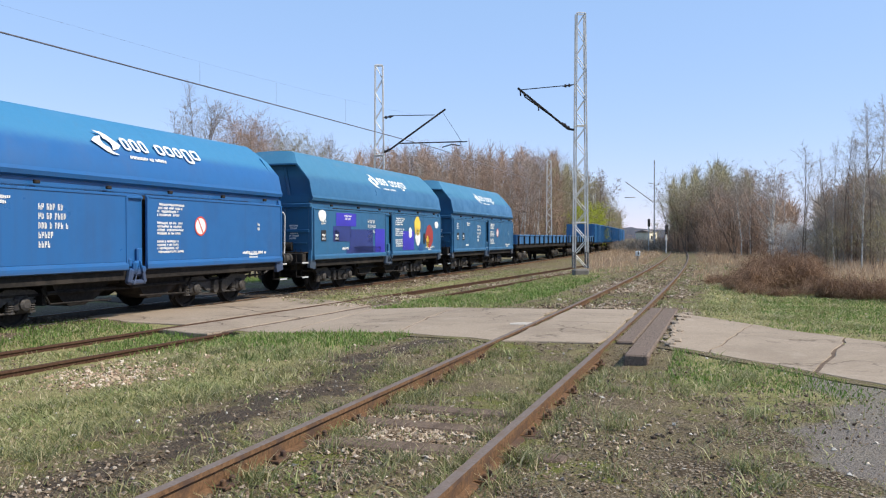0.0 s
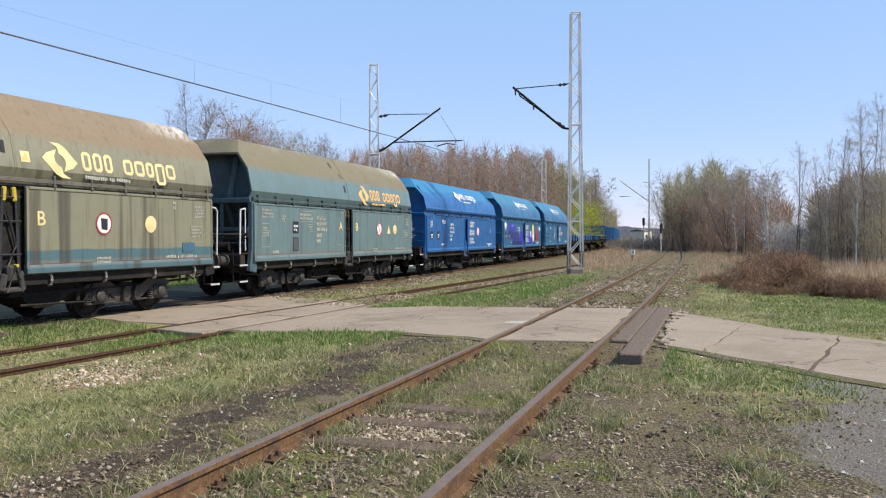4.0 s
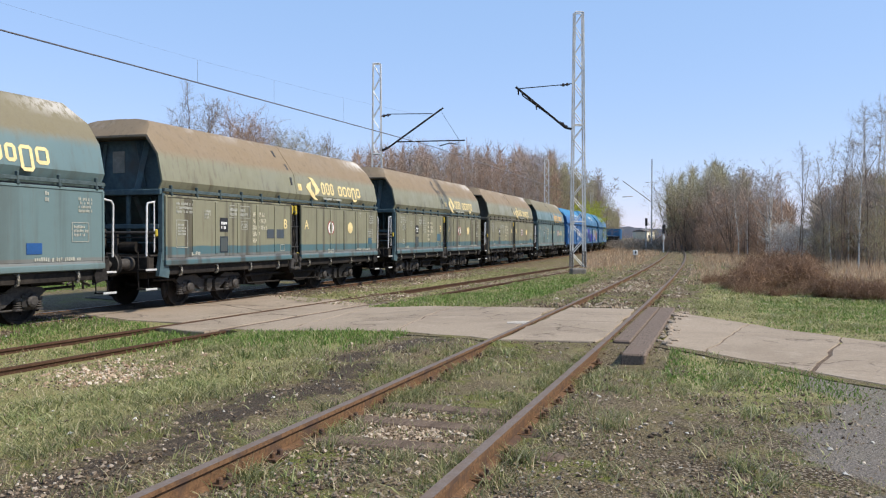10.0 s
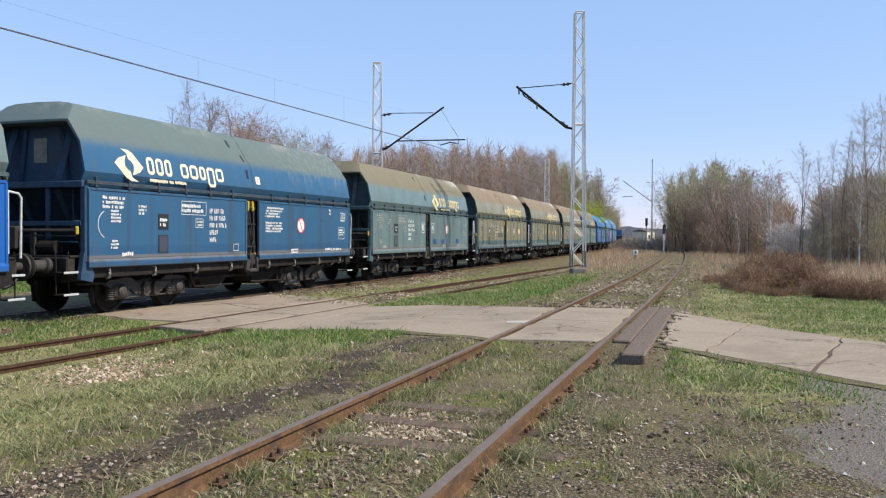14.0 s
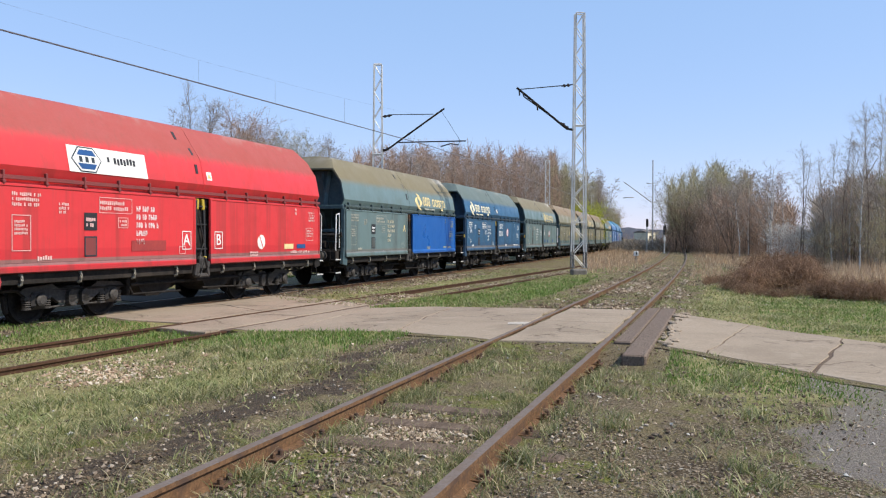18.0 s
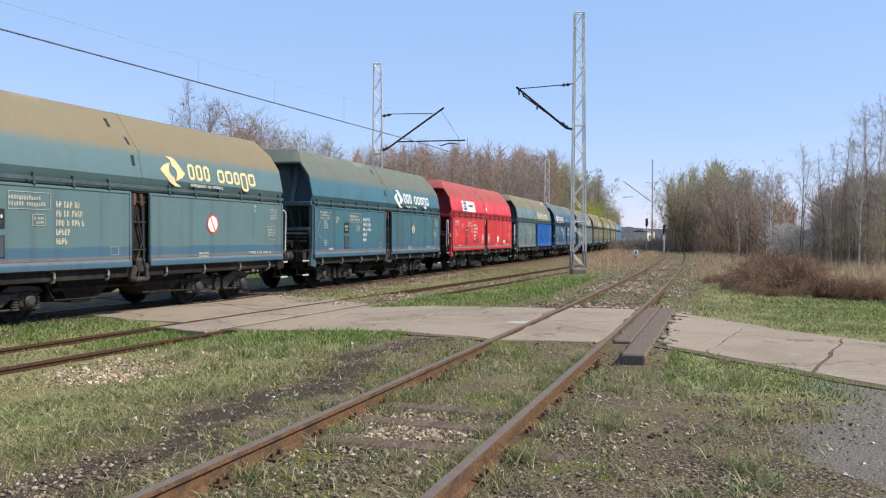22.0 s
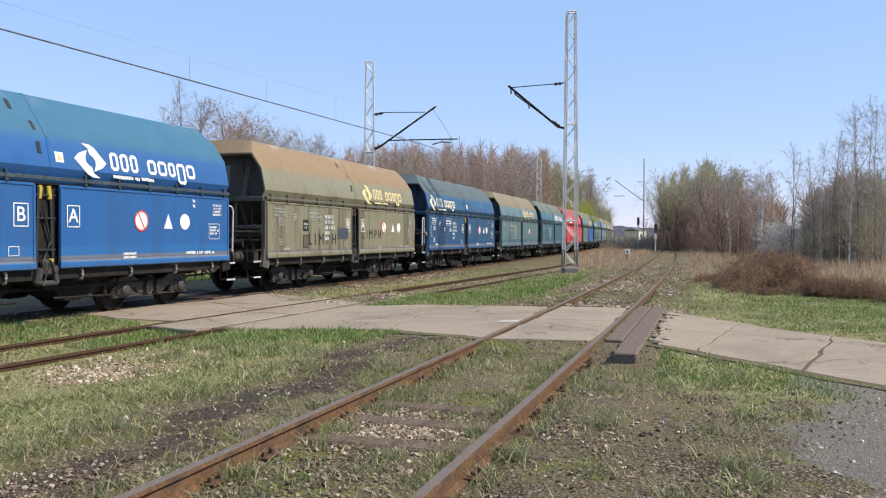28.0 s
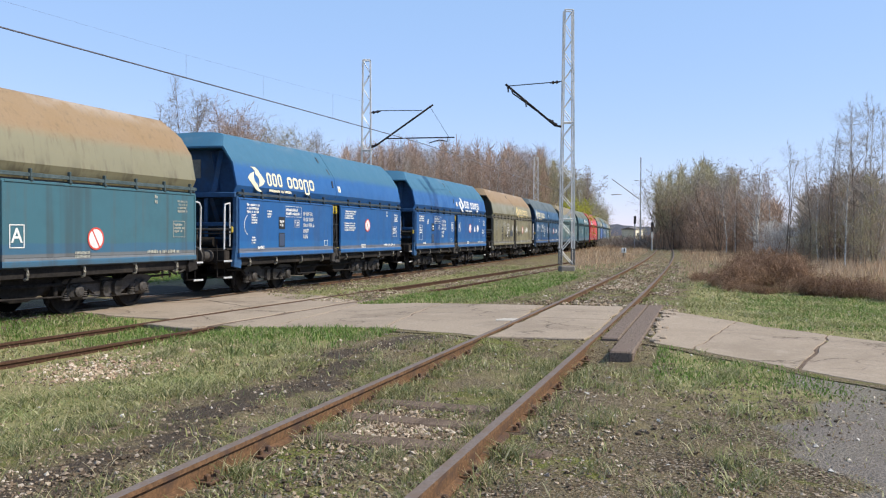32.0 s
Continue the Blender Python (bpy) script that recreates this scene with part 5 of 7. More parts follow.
P_TEAL2 = paint("teal_paint_dusty_roof", (0.045, 0.13, 0.165), (0.13, 0.14, 0.108), (0.04, 0.115, 0.185), wear=0.28, roof_from=3.4)
P_TEAL3 = paint("teal_paint_brown_roof", (0.098, 0.168, 0.174), (0.215, 0.17, 0.095), (0.05, 0.12, 0.175), wear=0.17, roof_from=3.4)
P_BLUE = paint("worn_blue_paint", (0.015, 0.098, 0.285), (0.036, 0.135, 0.215), (0.018, 0.115, 0.31), wear=0.14, roof_from=3.42)
P_DIRTY = paint("sun_bleached_blue_paint", (0.023, 0.097, 0.19), (0.11, 0.145, 0.13), (0.018, 0.08, 0.17), wear=0.28, drip=0.2)
P_NAVY = paint("dark_blue_paint", (0.02, 0.08, 0.165), (0.085, 0.108, 0.11), (0.014, 0.075, 0.20), wear=0.22)
P_BRIGHT = paint("bright_blue_flap_paint", (0.006, 0.098, 0.37), (0.006, 0.098, 0.37), None, wear=0.03, rough=0.35, band=False)
P_RED = paint("red_paint", (0.60, 0.034, 0.038), (0.33, 0.07, 0.06), (0.52, 0.024, 0.03), wear=0.22)
GRAF_A = grainy("violet_spray", (0.035, 0.03, 0.36), (0.05, 0.04, 0.46), 9, 0.5, 0, 0.05, 0.002)
GRAF_B = grainy("navy_spray", (0.018, 0.03, 0.14), (0.03, 0.045, 0.2), 9, 0.5, 0, 0.05, 0.002)
GRAF_Y = grainy("yellow_spray", (0.70, 0.50, 0.05), (0.8, 0.6, 0.09), 9, 0.5, 0, 0.05, 0.002)
GRAF_R = grainy("dark_red_spray", (0.26, 0.03, 0.03), (0.36, 0.05, 0.04), 9, 0.5, 0, 0.05, 0.002)
PALECREAM = grainy("pale_cream_marking", (0.70, 0.64, 0.44), (0.84, 0.78, 0.56), 20, 0.6, 0, 0.05, 0.002)
DULLBLUE = grainy("dull_repair_blue", (0.035, 0.10, 0.145), (0.055, 0.13, 0.18), 9, 0.6, 0, 0.05, 0.002)
NEWBLUE = grainy("repair_blue", (0.010, 0.065, 0.20), (0.014, 0.085, 0.27), 9, 0.5, 0, 0.05, 0.002)

new_label = "smooth blue hopper wagon with a sloping roof"
w0 = wagon("smooth dull blue hopper wagon with a sloping roof", P_NEW2, P_NEW2, WHITE, "smooth", -0.98, -1.9, "np", seed=0)
w1 = wagon("blue hopper wagon with violet graffiti and bright painted shapes", P_NEW2, P_NEW2, WHITE, "smooth", -0.98, -1.9, "p", seed=1, patches=((-3.6, 2.24, 1.5, 0.42, GRAF_A), (-3.9, 1.78, 1.3, 0.48, GRAF_B), (-2.4, 1.55, 1.9, 0.78, GRAF_B), (-1.9, 1.22, 2.2, 0.3, GRAF_B), (-0.85, 1.55, 0.85, 0.85, GRAF_A), (1.95, 1.55, 1.2, 0.72, GRAF_A), (-3.35, 1.2, 0.5, 0.25, GRAF_B)))
w2 = wagon(new_label, P_NEW, P_NEW, WHITE, "smooth", -0.98, -2.6, "np", seed=2)
w3 = wagon("teal hopper wagon with a dusty brown roof", P_TEAL, P_TEAL, CREAM, logo=0.95, signs="nto", blocks="rust", seed=3, brand=ORANGE, letters="AB")
w4 = wagon("olive and teal hopper wagon with a rusty roof", P_OLIVE, P_OLIVE, CREAM, logo=0.75, signs="ho", seed=4, letters="AB", patches=((4.9, 1.42, 0.45, 0.22, DULLBLUE),), shade="brown")
w5 = wagon("dirty olive hopper wagon with a teal lower band", P_OLIVE, P_OLIVE, CREAM, logo=0.75, signs="ho", seed=5, ribs=True, patches=((-0.9, 1.62, 0.5, 0.3, DULLBLUE),))
w6 = wagon("dirty olive hopper wagon with ribbed flaps and a teal band", P_OLIVE, P_OLIVE, CREAM, logo=0.75, signs="ho", seed=6, ribs=True, patches=((-1.15, 1.72, 0.9, 0.24, P_TEAL2), (5.2, 1.5, 0.3, 0.2, DULLBLUE)))
w7 = wagon("grey-teal hopper wagon with a dusty roof and repaired patches", P_TEAL, P_TEAL, WHITE, logo=0.75, signs="n", blocks="rust", seed=7, brand=CREAM, patches=((0.9, 1.42, 0.35, 0.2, NEWBLUE), (2.0, 1.4, 0.35, 0.2, NEWBLUE), (4.1, 1.42, 0.35, 0.2, NEWBLUE)))
w8 = wagon("faded blue hopper wagon with a bleached roof", P_DIRTY, P_DIRTY, WHITE, logo=-5.0, signs="np", seed=8, rear=-1.9, letters="  ", brand=PALECREAM, shade="navy")
w9 = wagon("grey-teal hopper wagon with one bright blue flap", P_TEAL, P_TEAL, CREAM, logo=0.75, signs="", seed=9, blocks="rust", door2=P_BRIGHT, letters="A ")
w10 = wagon("bright red hopper wagon with a dull red roof", P_RED, P_RED, WHITE, logo=None, signs="n", seed=10, letters="AB", patches=((-1.9, 1.45, 1.1, 0.22, GRAF_R), (4.0, 1.38, 0.5, 0.14, CREAM), (4.7, 1.38, 0.5, 0.12, NEWBLUE)), shade="red")
w11 = wagon("teal blue hopper wagon with a grey-green roof", P_TEAL2, P_TEAL2, WHITE, logo=0.75, signs="n", seed=11, blocks="rust", letters="  ", brand=WHITE)
w12 = wagon("dull green hopper wagon with a brown dusty roof", P_TEAL3, P_TEAL3, CREAM, logo=0.75, signs="n", seed=12, blocks="rust", letters="  ")
w13 = wagon("dark blue hopper wagon with a dusty grey roof", P_NAVY, P_NAVY, WHITE, logo=-5.5, signs="nto", seed=13, letters="AB", brand=PALECREAM, shade="navy")
w14 = wagon("olive hopper wagon with a rusty roof and black scrawled letters", P_OLIVE2, P_OLIVE2, WHITE, logo=0.75, signs="nto", seed=14, blocks="rust", brand=CREAM, patches=((-1.0, 1.7, 0.8, 0.36, P_TEAL2),), shade="brown")
w15 = wagon("blue hopper wagon with a dusty blue roof", P_BLUE, P_BLUE, WHITE, logo=0.75, signs="nto", seed=15, shade="blue")
w16 = wagon("blue hopper wagon with white print on its flaps", P_BLUE, P_BLUE, WHITE, logo=-5.25, signs="np", seed=16, letters="  ", shade="blue", brand=PALECREAM)
w17 = wagon("teal hopper wagon with an olive upper hopper", P_OLIVE2, P_TEAL2, WHITE, logo=None, signs="n", seed=17, letters=" A")
for x, z, size in ((-2.45, 1.50, 0.50), (1.45, 1.66, 0.44)):
    put("scrawl", letter_mesh("L I M P H", size), BLACK, w14, side_pose(x, z, "ledge"), "scrawled black letters LIMPH")
put("sign_board", mesh_of("red_sign", block_bm(2.2, 0.52)), WHITE, w10, side_pose(-3.0, 3.12, "ledge", True), "white sign with a hexagonal emblem")
EMBLEM_AT = side_pose(-3.62, 3.12, "ledge", True)
put("sign_emblem", mesh_of("red_hex", lambda bm: turned(bm, [(-0.008, 0.40), (-0.004, 0.40)], 6, "y")), P_END, w10, EMBLEM_AT @ Matrix.Diagonal((1, 1, 0.72, 1)))
put("sign_emblem_field", mesh_of("red_hex_in", lambda bm: turned(bm, [(-0.012, 0.37), (-0.008, 0.37)], 6, "y")), WHITE, w10, EMBLEM_AT @ Matrix.Diagonal((1, 1, 0.70, 1)))
for sz in (-1, 1):
    put("sign_emblem_block", mesh_of("red_hex_block%d" % sz, lambda bm: plate(bm, [(-0.25, 0.08 * sz), (0.25, 0.08 * sz), (0.17, 0.19 * sz), (-0.17, 0.19 * sz)], 0.004)), NEWBLUE, w10, EMBLEM_AT @ pose(0, -0.012, 0))
for sx in (-0.16, 0.0, 0.16):
    put("sign_emblem_bar", mesh_of("red_hex_bar", block_bm(0.08, 0.11)), P_END, w10, EMBLEM_AT @ pose(sx, -0.013, 0))
put("small_print", mesh_of("red_sign_print", bars(1, 0.13, 1.1, 40)), BLACK, w10, side_pose(-3.15, 3.16, "ledge", True) @ pose(0, -0.003, 0))


def blob(x, z, pts, mat):
    """A sprayed patch of one colour on the graffiti wagon's flap."""
    key = "blob_%g_%g" % (x, z)
    put("paint_patch", mesh_of(key, lambda bm: plate(bm, pts, 0.006)), mat, w1, side_pose(x, z, "smooth"))


def ringed(r, n=14, squash=1.0):
    return [(r * math.cos(6.2832 * k / n) * (1 + 0.12 * math.sin(k * 2.3)), r * squash * math.sin(6.2832 * k / n)) for k in range(n)]


blob(2.95, 2.12, ringed(0.34, 14, 1.15), GRAF_Y)
blob(3.0, 1.68, ringed(0.27, 12, 1.3), WHITE)
blob(2.15, 1.85, ringed(0.17, 10, 1.3), WHITE)
blob(4.35, 1.72, ringed(0.46, 12, 1.05), GRAF_R)
blob(4.15, 1.5, ringed(0.17, 9, 1.5), GRAF_Y)
blob(3.35, 1.26, ringed(0.26, 11, 0.8), NEWBLUE)
blob(3.75, 1.62, ringed(0.13, 9, 1.8), BLACK)
blob(5.25, 2.2, ringed(0.24, 9, 0.6), WHITE)
blob(-5.3, 2.33, ringed(0.26, 9, 0.7), WHITE)


# -- the head of the train: low-sided flat wagons and box wagons --
P_GONDOLA = paint("blue_box_wagon_paint", (0.02, 0.13, 0.30), (0.02, 0.13, 0.30), None, wear=0.3, band=False, roof_from=9)
P_FLAT = paint("pale_blue_side_paint", (0.035, 0.15, 0.34), (0.035, 0.15, 0.34), None, wear=0.3, band=False, roof_from=9)


def open_wagon(label, length, floor, top, posts, mat, name):
    w = tagged(new(name), label, "freight wagon", "wagons of the freight train")
    h = length / 2 - 0.62
    put("underframe", mesh_of("underframe_%s" % name, lambda bm: (soft_box(bm, (0, 0, floor - 0.15), (2 * h, 2.7, 0.24), 0.02), soft_box(bm, (0, 0, floor - 0.4), (2 * h - 3, 0.5, 0.3), 0.03))), DARK, w)
    for sy in (-1, 1):
        put("side_wall", mesh_of("side_%s" % name, lambda bm: (soft_box(bm, (0, 0, (floor + top) / 2), (2 * h, 0.05, top - floor), 0.01), soft_box(bm, (0, -0.03, top - 0.05), (2 * h, 0.12, 0.1), 0.02))), mat, w, pose(0, sy * 1.42, 0))
        for i in range(posts):
            put("stanchion", mesh_of("stanchion_%s" % name, lambda bm: soft_box(bm, (0, 0, (floor + top) / 2 - 0.05), (0.12, 0.1, top - floor + 0.1), 0.015)), mat if name == "box_wagon" else DARK, w, pose(-h + 0.1 + i * (2 * h - 0.2) / (posts - 1), sy * 1.49, 0))
    for sx in (-1, 1):
        put("end_board", mesh_of("end_%s" % name, lambda bm: soft_box(bm, (0, 0, (floor + top) / 2), (0.06, 2.8, top - floor), 0.01)), mat, w, pose(sx * h, 0, 0))
        for sy in (-1, 1):
            put("buffer", mesh_of("buffer", buffer_bm, True), GREASE, w, pose(sx * (h + 0.07), sy * 0.875, 1.05, 0, 0, 0 if sx > 0 else 180))
    wheels = []
    for x in (-h * 0.66, h * 0.66):
        bg = put("bogie", mesh_of("bogie", bogie_frame_bm), GREASE, w, pose(x, 0, 0))
        for ax in (-0.95, 0.95):
            wheels.append(put("wheelset", mesh_of("wheelset", wheelset_bm, True), DARK, bg, pose(ax, 0, 0.46)))
            put("axlebox", mesh_of("axlebox", axlebox_bm), DUSTY, bg, pose(ax, -1.02, 0))
    return w, wheels, length


AHEAD = [open_wagon("low-sided blue flat wagon with dark stanchions", 20.0, 1.28, 1.85, 12, P_FLAT, "flat_wagon") for _ in range(2)]
AHEAD += [open_wagon("blue open box wagon with ribbed sides", 14.0, 1.2, 3.15, 9, P_GONDOLA, "box_wagon") for _ in range(7)]


# ---- overhead line ----
TARRED = grainy("tar_paint", (0.06, 0.055, 0.05), (0.13, 0.12, 0.11), 14, 0.8, 0, 0.2, 0.004)
FOOTING = grainy("dirty_footing_concrete", (0.15, 0.135, 0.12), (0.27, 0.25, 0.225), 9, 0.9, 0, 0.4, 0.01)
def lattice_mast(label, x, y, z, height, width0, width1, turn):
    """A four-legged lattice mast on a concrete foot."""
    e = tagged(new("catenary_mast"), label, "mast", "overhead line masts")
    e.matrix_basis = Matrix.Translation((x, y, z)) @ Matrix.Rotation(radians(turn), 4, "Z")
    bm = bmesh.new()
    soft_box(bm, (0, 0, 0.06), (width0 * 1.12, width0 * 1.05, 0.40), 0.05)
    part("foot", bm, FOOTING, e, "dirty concrete block foot")
    at = lambda t, sx, sy: Vector((sx * (width0 + (width1 - width0) * t) / 2, sy * (width0 + (width1 - width0) * t) * 0.4, 0.3 + t * (height - 0.3)))
    for sx in (-1, 1):
        for sy in (-1, 1):
            bm = bmesh.new()
            a, b = at(0, sx, sy), at(1, sx, sy)
            for d in ((0.035, 0), (0, 0.035)):
                for i in range(1):
                    c = (a + b) / 2
                    v = box(bm, (0, 0, 0), (0.075 if d[0] else 0.012, 0.012 if d[0] else 0.075, (b - a).length))
                    m = Matrix.Translation(c) @ (b - a).to_track_quat("Z", "Y").to_matrix().to_4x4()
                    bmesh.ops.transform(bm, matrix=m, verts=v)
            part("leg", bm, GALV, e)
    for sx in (-1, 1):
        for sy in (-1, 1):
            bm = bmesh.new()
            tube(bm, [at(0, sx, sy), at(0.065, sx, sy)], 0.05, 4)
            part("leg_base", bm, TARRED, e, "tar-painted leg base")
    n = int(height / 0.62)
    for i in range(n):
        t0, t1 = i / n, (i + 1) / n
        for f in ((-1, -1, 1, -1), (-1, 1, 1, 1)):
            bm = bmesh.new()
            p, q = (at(t0, f[0], f[1]), at(t1, f[2], f[3])) if i % 2 else (at(t0, f[2], f[3]), at(t1, f[0], f[1]))
            tube(bm, [p, q], 0.018, 4)
            part("brace", bm, GALV, e)
        if i % 4 == 0:
            for f in (-1, 1):
                bm = bmesh.new()
                tube(bm, [at(t1, f, -1), at(t1, f, 1)], 0.016, 4)
                part("brace", bm, GALV, e)
    for sy in (-1, 1):
        for t in (0.18, 0.56, 1.0):
            bm = bmesh.new()
            tube(bm, [at(t, -1, sy), at(t, 1, sy)], 0.03, 4)
            part("cross_bar", bm, GALV, e)
    return e


def insulator(bm, p, q):
    p, q = Vector(p), Vector(q)
    d = (q - p)
    tube(bm, [p, p + d * 0.2, p + d * 0.21, p + d * 0.4, p + d * 0.41, p + d * 0.6, p + d * 0.61, p + d * 0.8, p + d * 0.81, q], [0.03, 0.03, 0.07, 0.07, 0.035, 0.035, 0.07, 0.07, 0.03, 0.03], 10)


def to_world(px, depth, height):
    return Vector(((px - 784) / 1450 * depth, depth, height))


# mast between the near track and the siding, with its folded-up arm over the siding
M1 = Vector((5.79, 35.2, -0.19))
mast_a = lattice_mast("tall pale lattice mast with an empty cantilever arm", M1.x, M1.y, M1.z, 11.2, 0.56, 0.36, 4)
INSUL = grainy("brown_glazed_insulator", (0.03, 0.02, 0.018), (0.06, 0.045, 0.04), 10, 0.25, 0, 0.05, 0.002)


def arm_on(mast, name, pts, r, mat=None, label=""):
    bm = bmesh.new()
    tube(bm, [mast.matrix_basis.inverted() @ Vector(p) for p in pts], r, 8)
    return part(name, bm, mat or DARK, mast, label, True)


def insul_on(mast, p, q):
    bm = bmesh.new()
    im = mast.matrix_basis.inverted()
    insulator(bm, im @ Vector(p), im @ Vector(q))
    return part("insulator", bm, INSUL, mast)


def up(px, py, depth):
    """A point at that depth on the sight line of the middle view."""
    return Vector(((px - 784) / 1450 * depth, depth, 1.41 + (420 - py) / 1450 * depth))


dA = 35.1
arm_on(mast_a, "stay", [up(1011, 149, dA), up(996, 151, dA), up(918, 158, 34.8)], 0.02)
insul_on(mast_a, up(1008, 150, dA), up(991, 152, dA))
arm_on(mast_a, "cantilever", [up(1011, 229, dA), up(1000, 227, dA), up(912, 155, 34.8)], 0.05)
insul_on(mast_a, up(1006, 229, dA), up(990, 216, dA))
arm_on(mast_a, "cantilever_brace", [up(991, 219, dA), up(950, 189, 38.2), up(925, 171, 34.8), up(922, 163, 34.8)], 0.03)
arm_on(mast_a, "hanger", [up(916, 157, 34.8), up(917, 169, 34.8)], 0.03)
arm_on(mast_a, "hanger", [up(948, 186, 34.8), up(949, 195, 34.8)], 0.03)

# mast behind the main line, arm towards the train
dB = 38.6
M2 = up(667, 420, dB)
mast_b = lattice_mast("pale lattice mast with a cantilever arm over the main line", M2.x, M2.y, -0.36, 9.9, 0.52, 0.34, 0)
arm_on(mast_b, "cantilever", [up(673, 268, dB), up(683, 265, dB), up(784, 192, 37.2)], 0.045)
insul_on(mast_b, up(673, 268, dB), up(688, 261, dB))
arm_on(mast_b, "stay", [up(672, 207, dB), up(690, 203, dB), up(765, 202, 37.4)], 0.018)
insul_on(mast_b, up(674, 207, dB), up(692, 204, dB))
arm_on(mast_b, "registration_tube", [up(700, 252, 38.2), up(822, 249, 36.6)], 0.028)
arm_on(mast_b, "steady_arm", [up(811, 250, 36.7), up(810, 256, 36.7), up(795, 254, 36.8), up(778, 259, 36.9)], 0.025)
arm_on(mast_b, "hanger_wire", [up(779, 196, 37.2), up(812, 248, 36.7)], 0.008)


def wire(label, pts, r):
    bm = bmesh.new()
    tube(bm, pts, r, 5)
    return tagged(part("overhead_wire", bm, WIRE, None, smooth=True), label, "wire", "overhead wires")


def wire_point(s, h, lateral=0.0):
    x, y, a = MAIN.at(s, lateral)
    return Vector((x, y, TRAIN_RAIL + h))


def contact(s):
    return 5.49 + 0.0155 * min(26, max(-12, s - 11))


def messenger(s):
    return contact(s) + 0.5 + 0.0012 * (s - 9) ** 2


wire("dark contact wire above the main line", [wire_point(s, contact(s), 0.3) for s in (-30, -20, -10, 0, 6, 12, 18, 24, 30, 36)] + [wire_point(s, contact(s), 0.2) for s in (48, 60, 75, 95, 120, 160, 220)], 0.018)
wire("thin messenger wire above the contact wire", [wire_point(s, messenger(s), 0.3) for s in (-18, -12, -6, 0, 6, 12, 18, 24, 30, 37)], 0.0016)
for s in (17.6, 21.4, 26.2):
    wire("thin vertical dropper wire between two wires", [wire_point(s, contact(s), 0.3), wire_point(s, messenger(s), 0.3)], 0.003)

# far masts along the line
for px, dep, hgt, wd in ((967, 88, 10.1, 0.55), (1047, 150, 9.9, 0.55), (1073, 205, 9.6, 0.6)):
    lattice_mast("far pale lattice mast beside the main line", (px - 784) / 1450 * dep, dep, -0.4, hgt, wd, wd * 0.75, 0)
mast_c = lattice_mast("far thin mast with a cantilever arm", (1153 - 784) / 1450 * 100, 100, -0.5, 11.4, 0.08, 0.06, 0)
# paler steel than on the near masts, so distance haze is in the colour
arm_on(mast_c, "cantilever", [up(1150, 356, 100), up(1102, 321, 99)], 0.05, GALVDARK)
arm_on(mast_c, "stay", [up(1151, 324, 100), up(1142, 323, 100)], 0.035, GALVDARK)
arm_on(mast_c, "registration_tube", [up(1119, 348, 99), up(1101, 349, 99)], 0.045, GALVDARK)


# ---- trees ----
def leafy(nt, b, col, share):
    """Thin growth that lets part of the light through."""
    tr = nt.nodes.new("ShaderNodeBsdfTranslucent")
    mx = nt.nodes.new("ShaderNodeMixShader")
    mx.inputs[0].default_value = share
    nt.links.new(col, tr.inputs[0])
    nt.links.new(b.outputs[0], mx.inputs[1])
    nt.links.new(tr.outputs[0], mx.inputs[2])
    nt.links.new(mx.outputs[0], nt.nodes["Material Output"].inputs["Surface"])


def twiggy_material(name, c1, c2):
    m, nt, b = shader(name, 0.85)
    geo = nt.nodes.new("ShaderNodeNewGeometry")
    inf = nt.nodes.new("ShaderNodeObjectInfo")
    col = ramp(nt, geo.outputs["Random Per Island"], [(0.0, c1), (1.0, c2)])
    col = blend(nt, calc(nt, "MULTIPLY", inf.outputs["Random"], 0.4), col, tuple(v * 0.62 for v in c1))
    nt.links.new(col, b.inputs["Base Color"])
    leafy(nt, b, col, 0.3)
    return m


BARK = grainy("brown_bark", (0.12, 0.09, 0.07), (0.22, 0.17, 0.135), 12, 0.95, 0, 0.5, 0.01)
BIRCH = grainy("white_birch_bark", (0.35, 0.33, 0.30), (0.62, 0.59, 0.55), 5, 0.85, 0, 0.3, 0.006, (0.12, 0.10, 0.09), squash=(1, 1, 3))
TWIG = twiggy_material("brown_twigs", (0.32, 0.222, 0.165), (0.49, 0.352, 0.262))
TWIG_GREY = twiggy_material("grey_twigs", (0.28, 0.238, 0.198), (0.42, 0.365, 0.31))
BUD = twiggy_material("olive_young_leaves", (0.305, 0.275, 0.155), (0.50, 0.45, 0.285))
FRESHLEAF = twiggy_material("fresh_yellow_green_leaves", (0.36, 0.40, 0.05), (0.52, 0.54, 0.08))
BLOSSOM = twiggy_material("white_blossom", (0.55, 0.52, 0.48), (0.75, 0.72, 0.68))


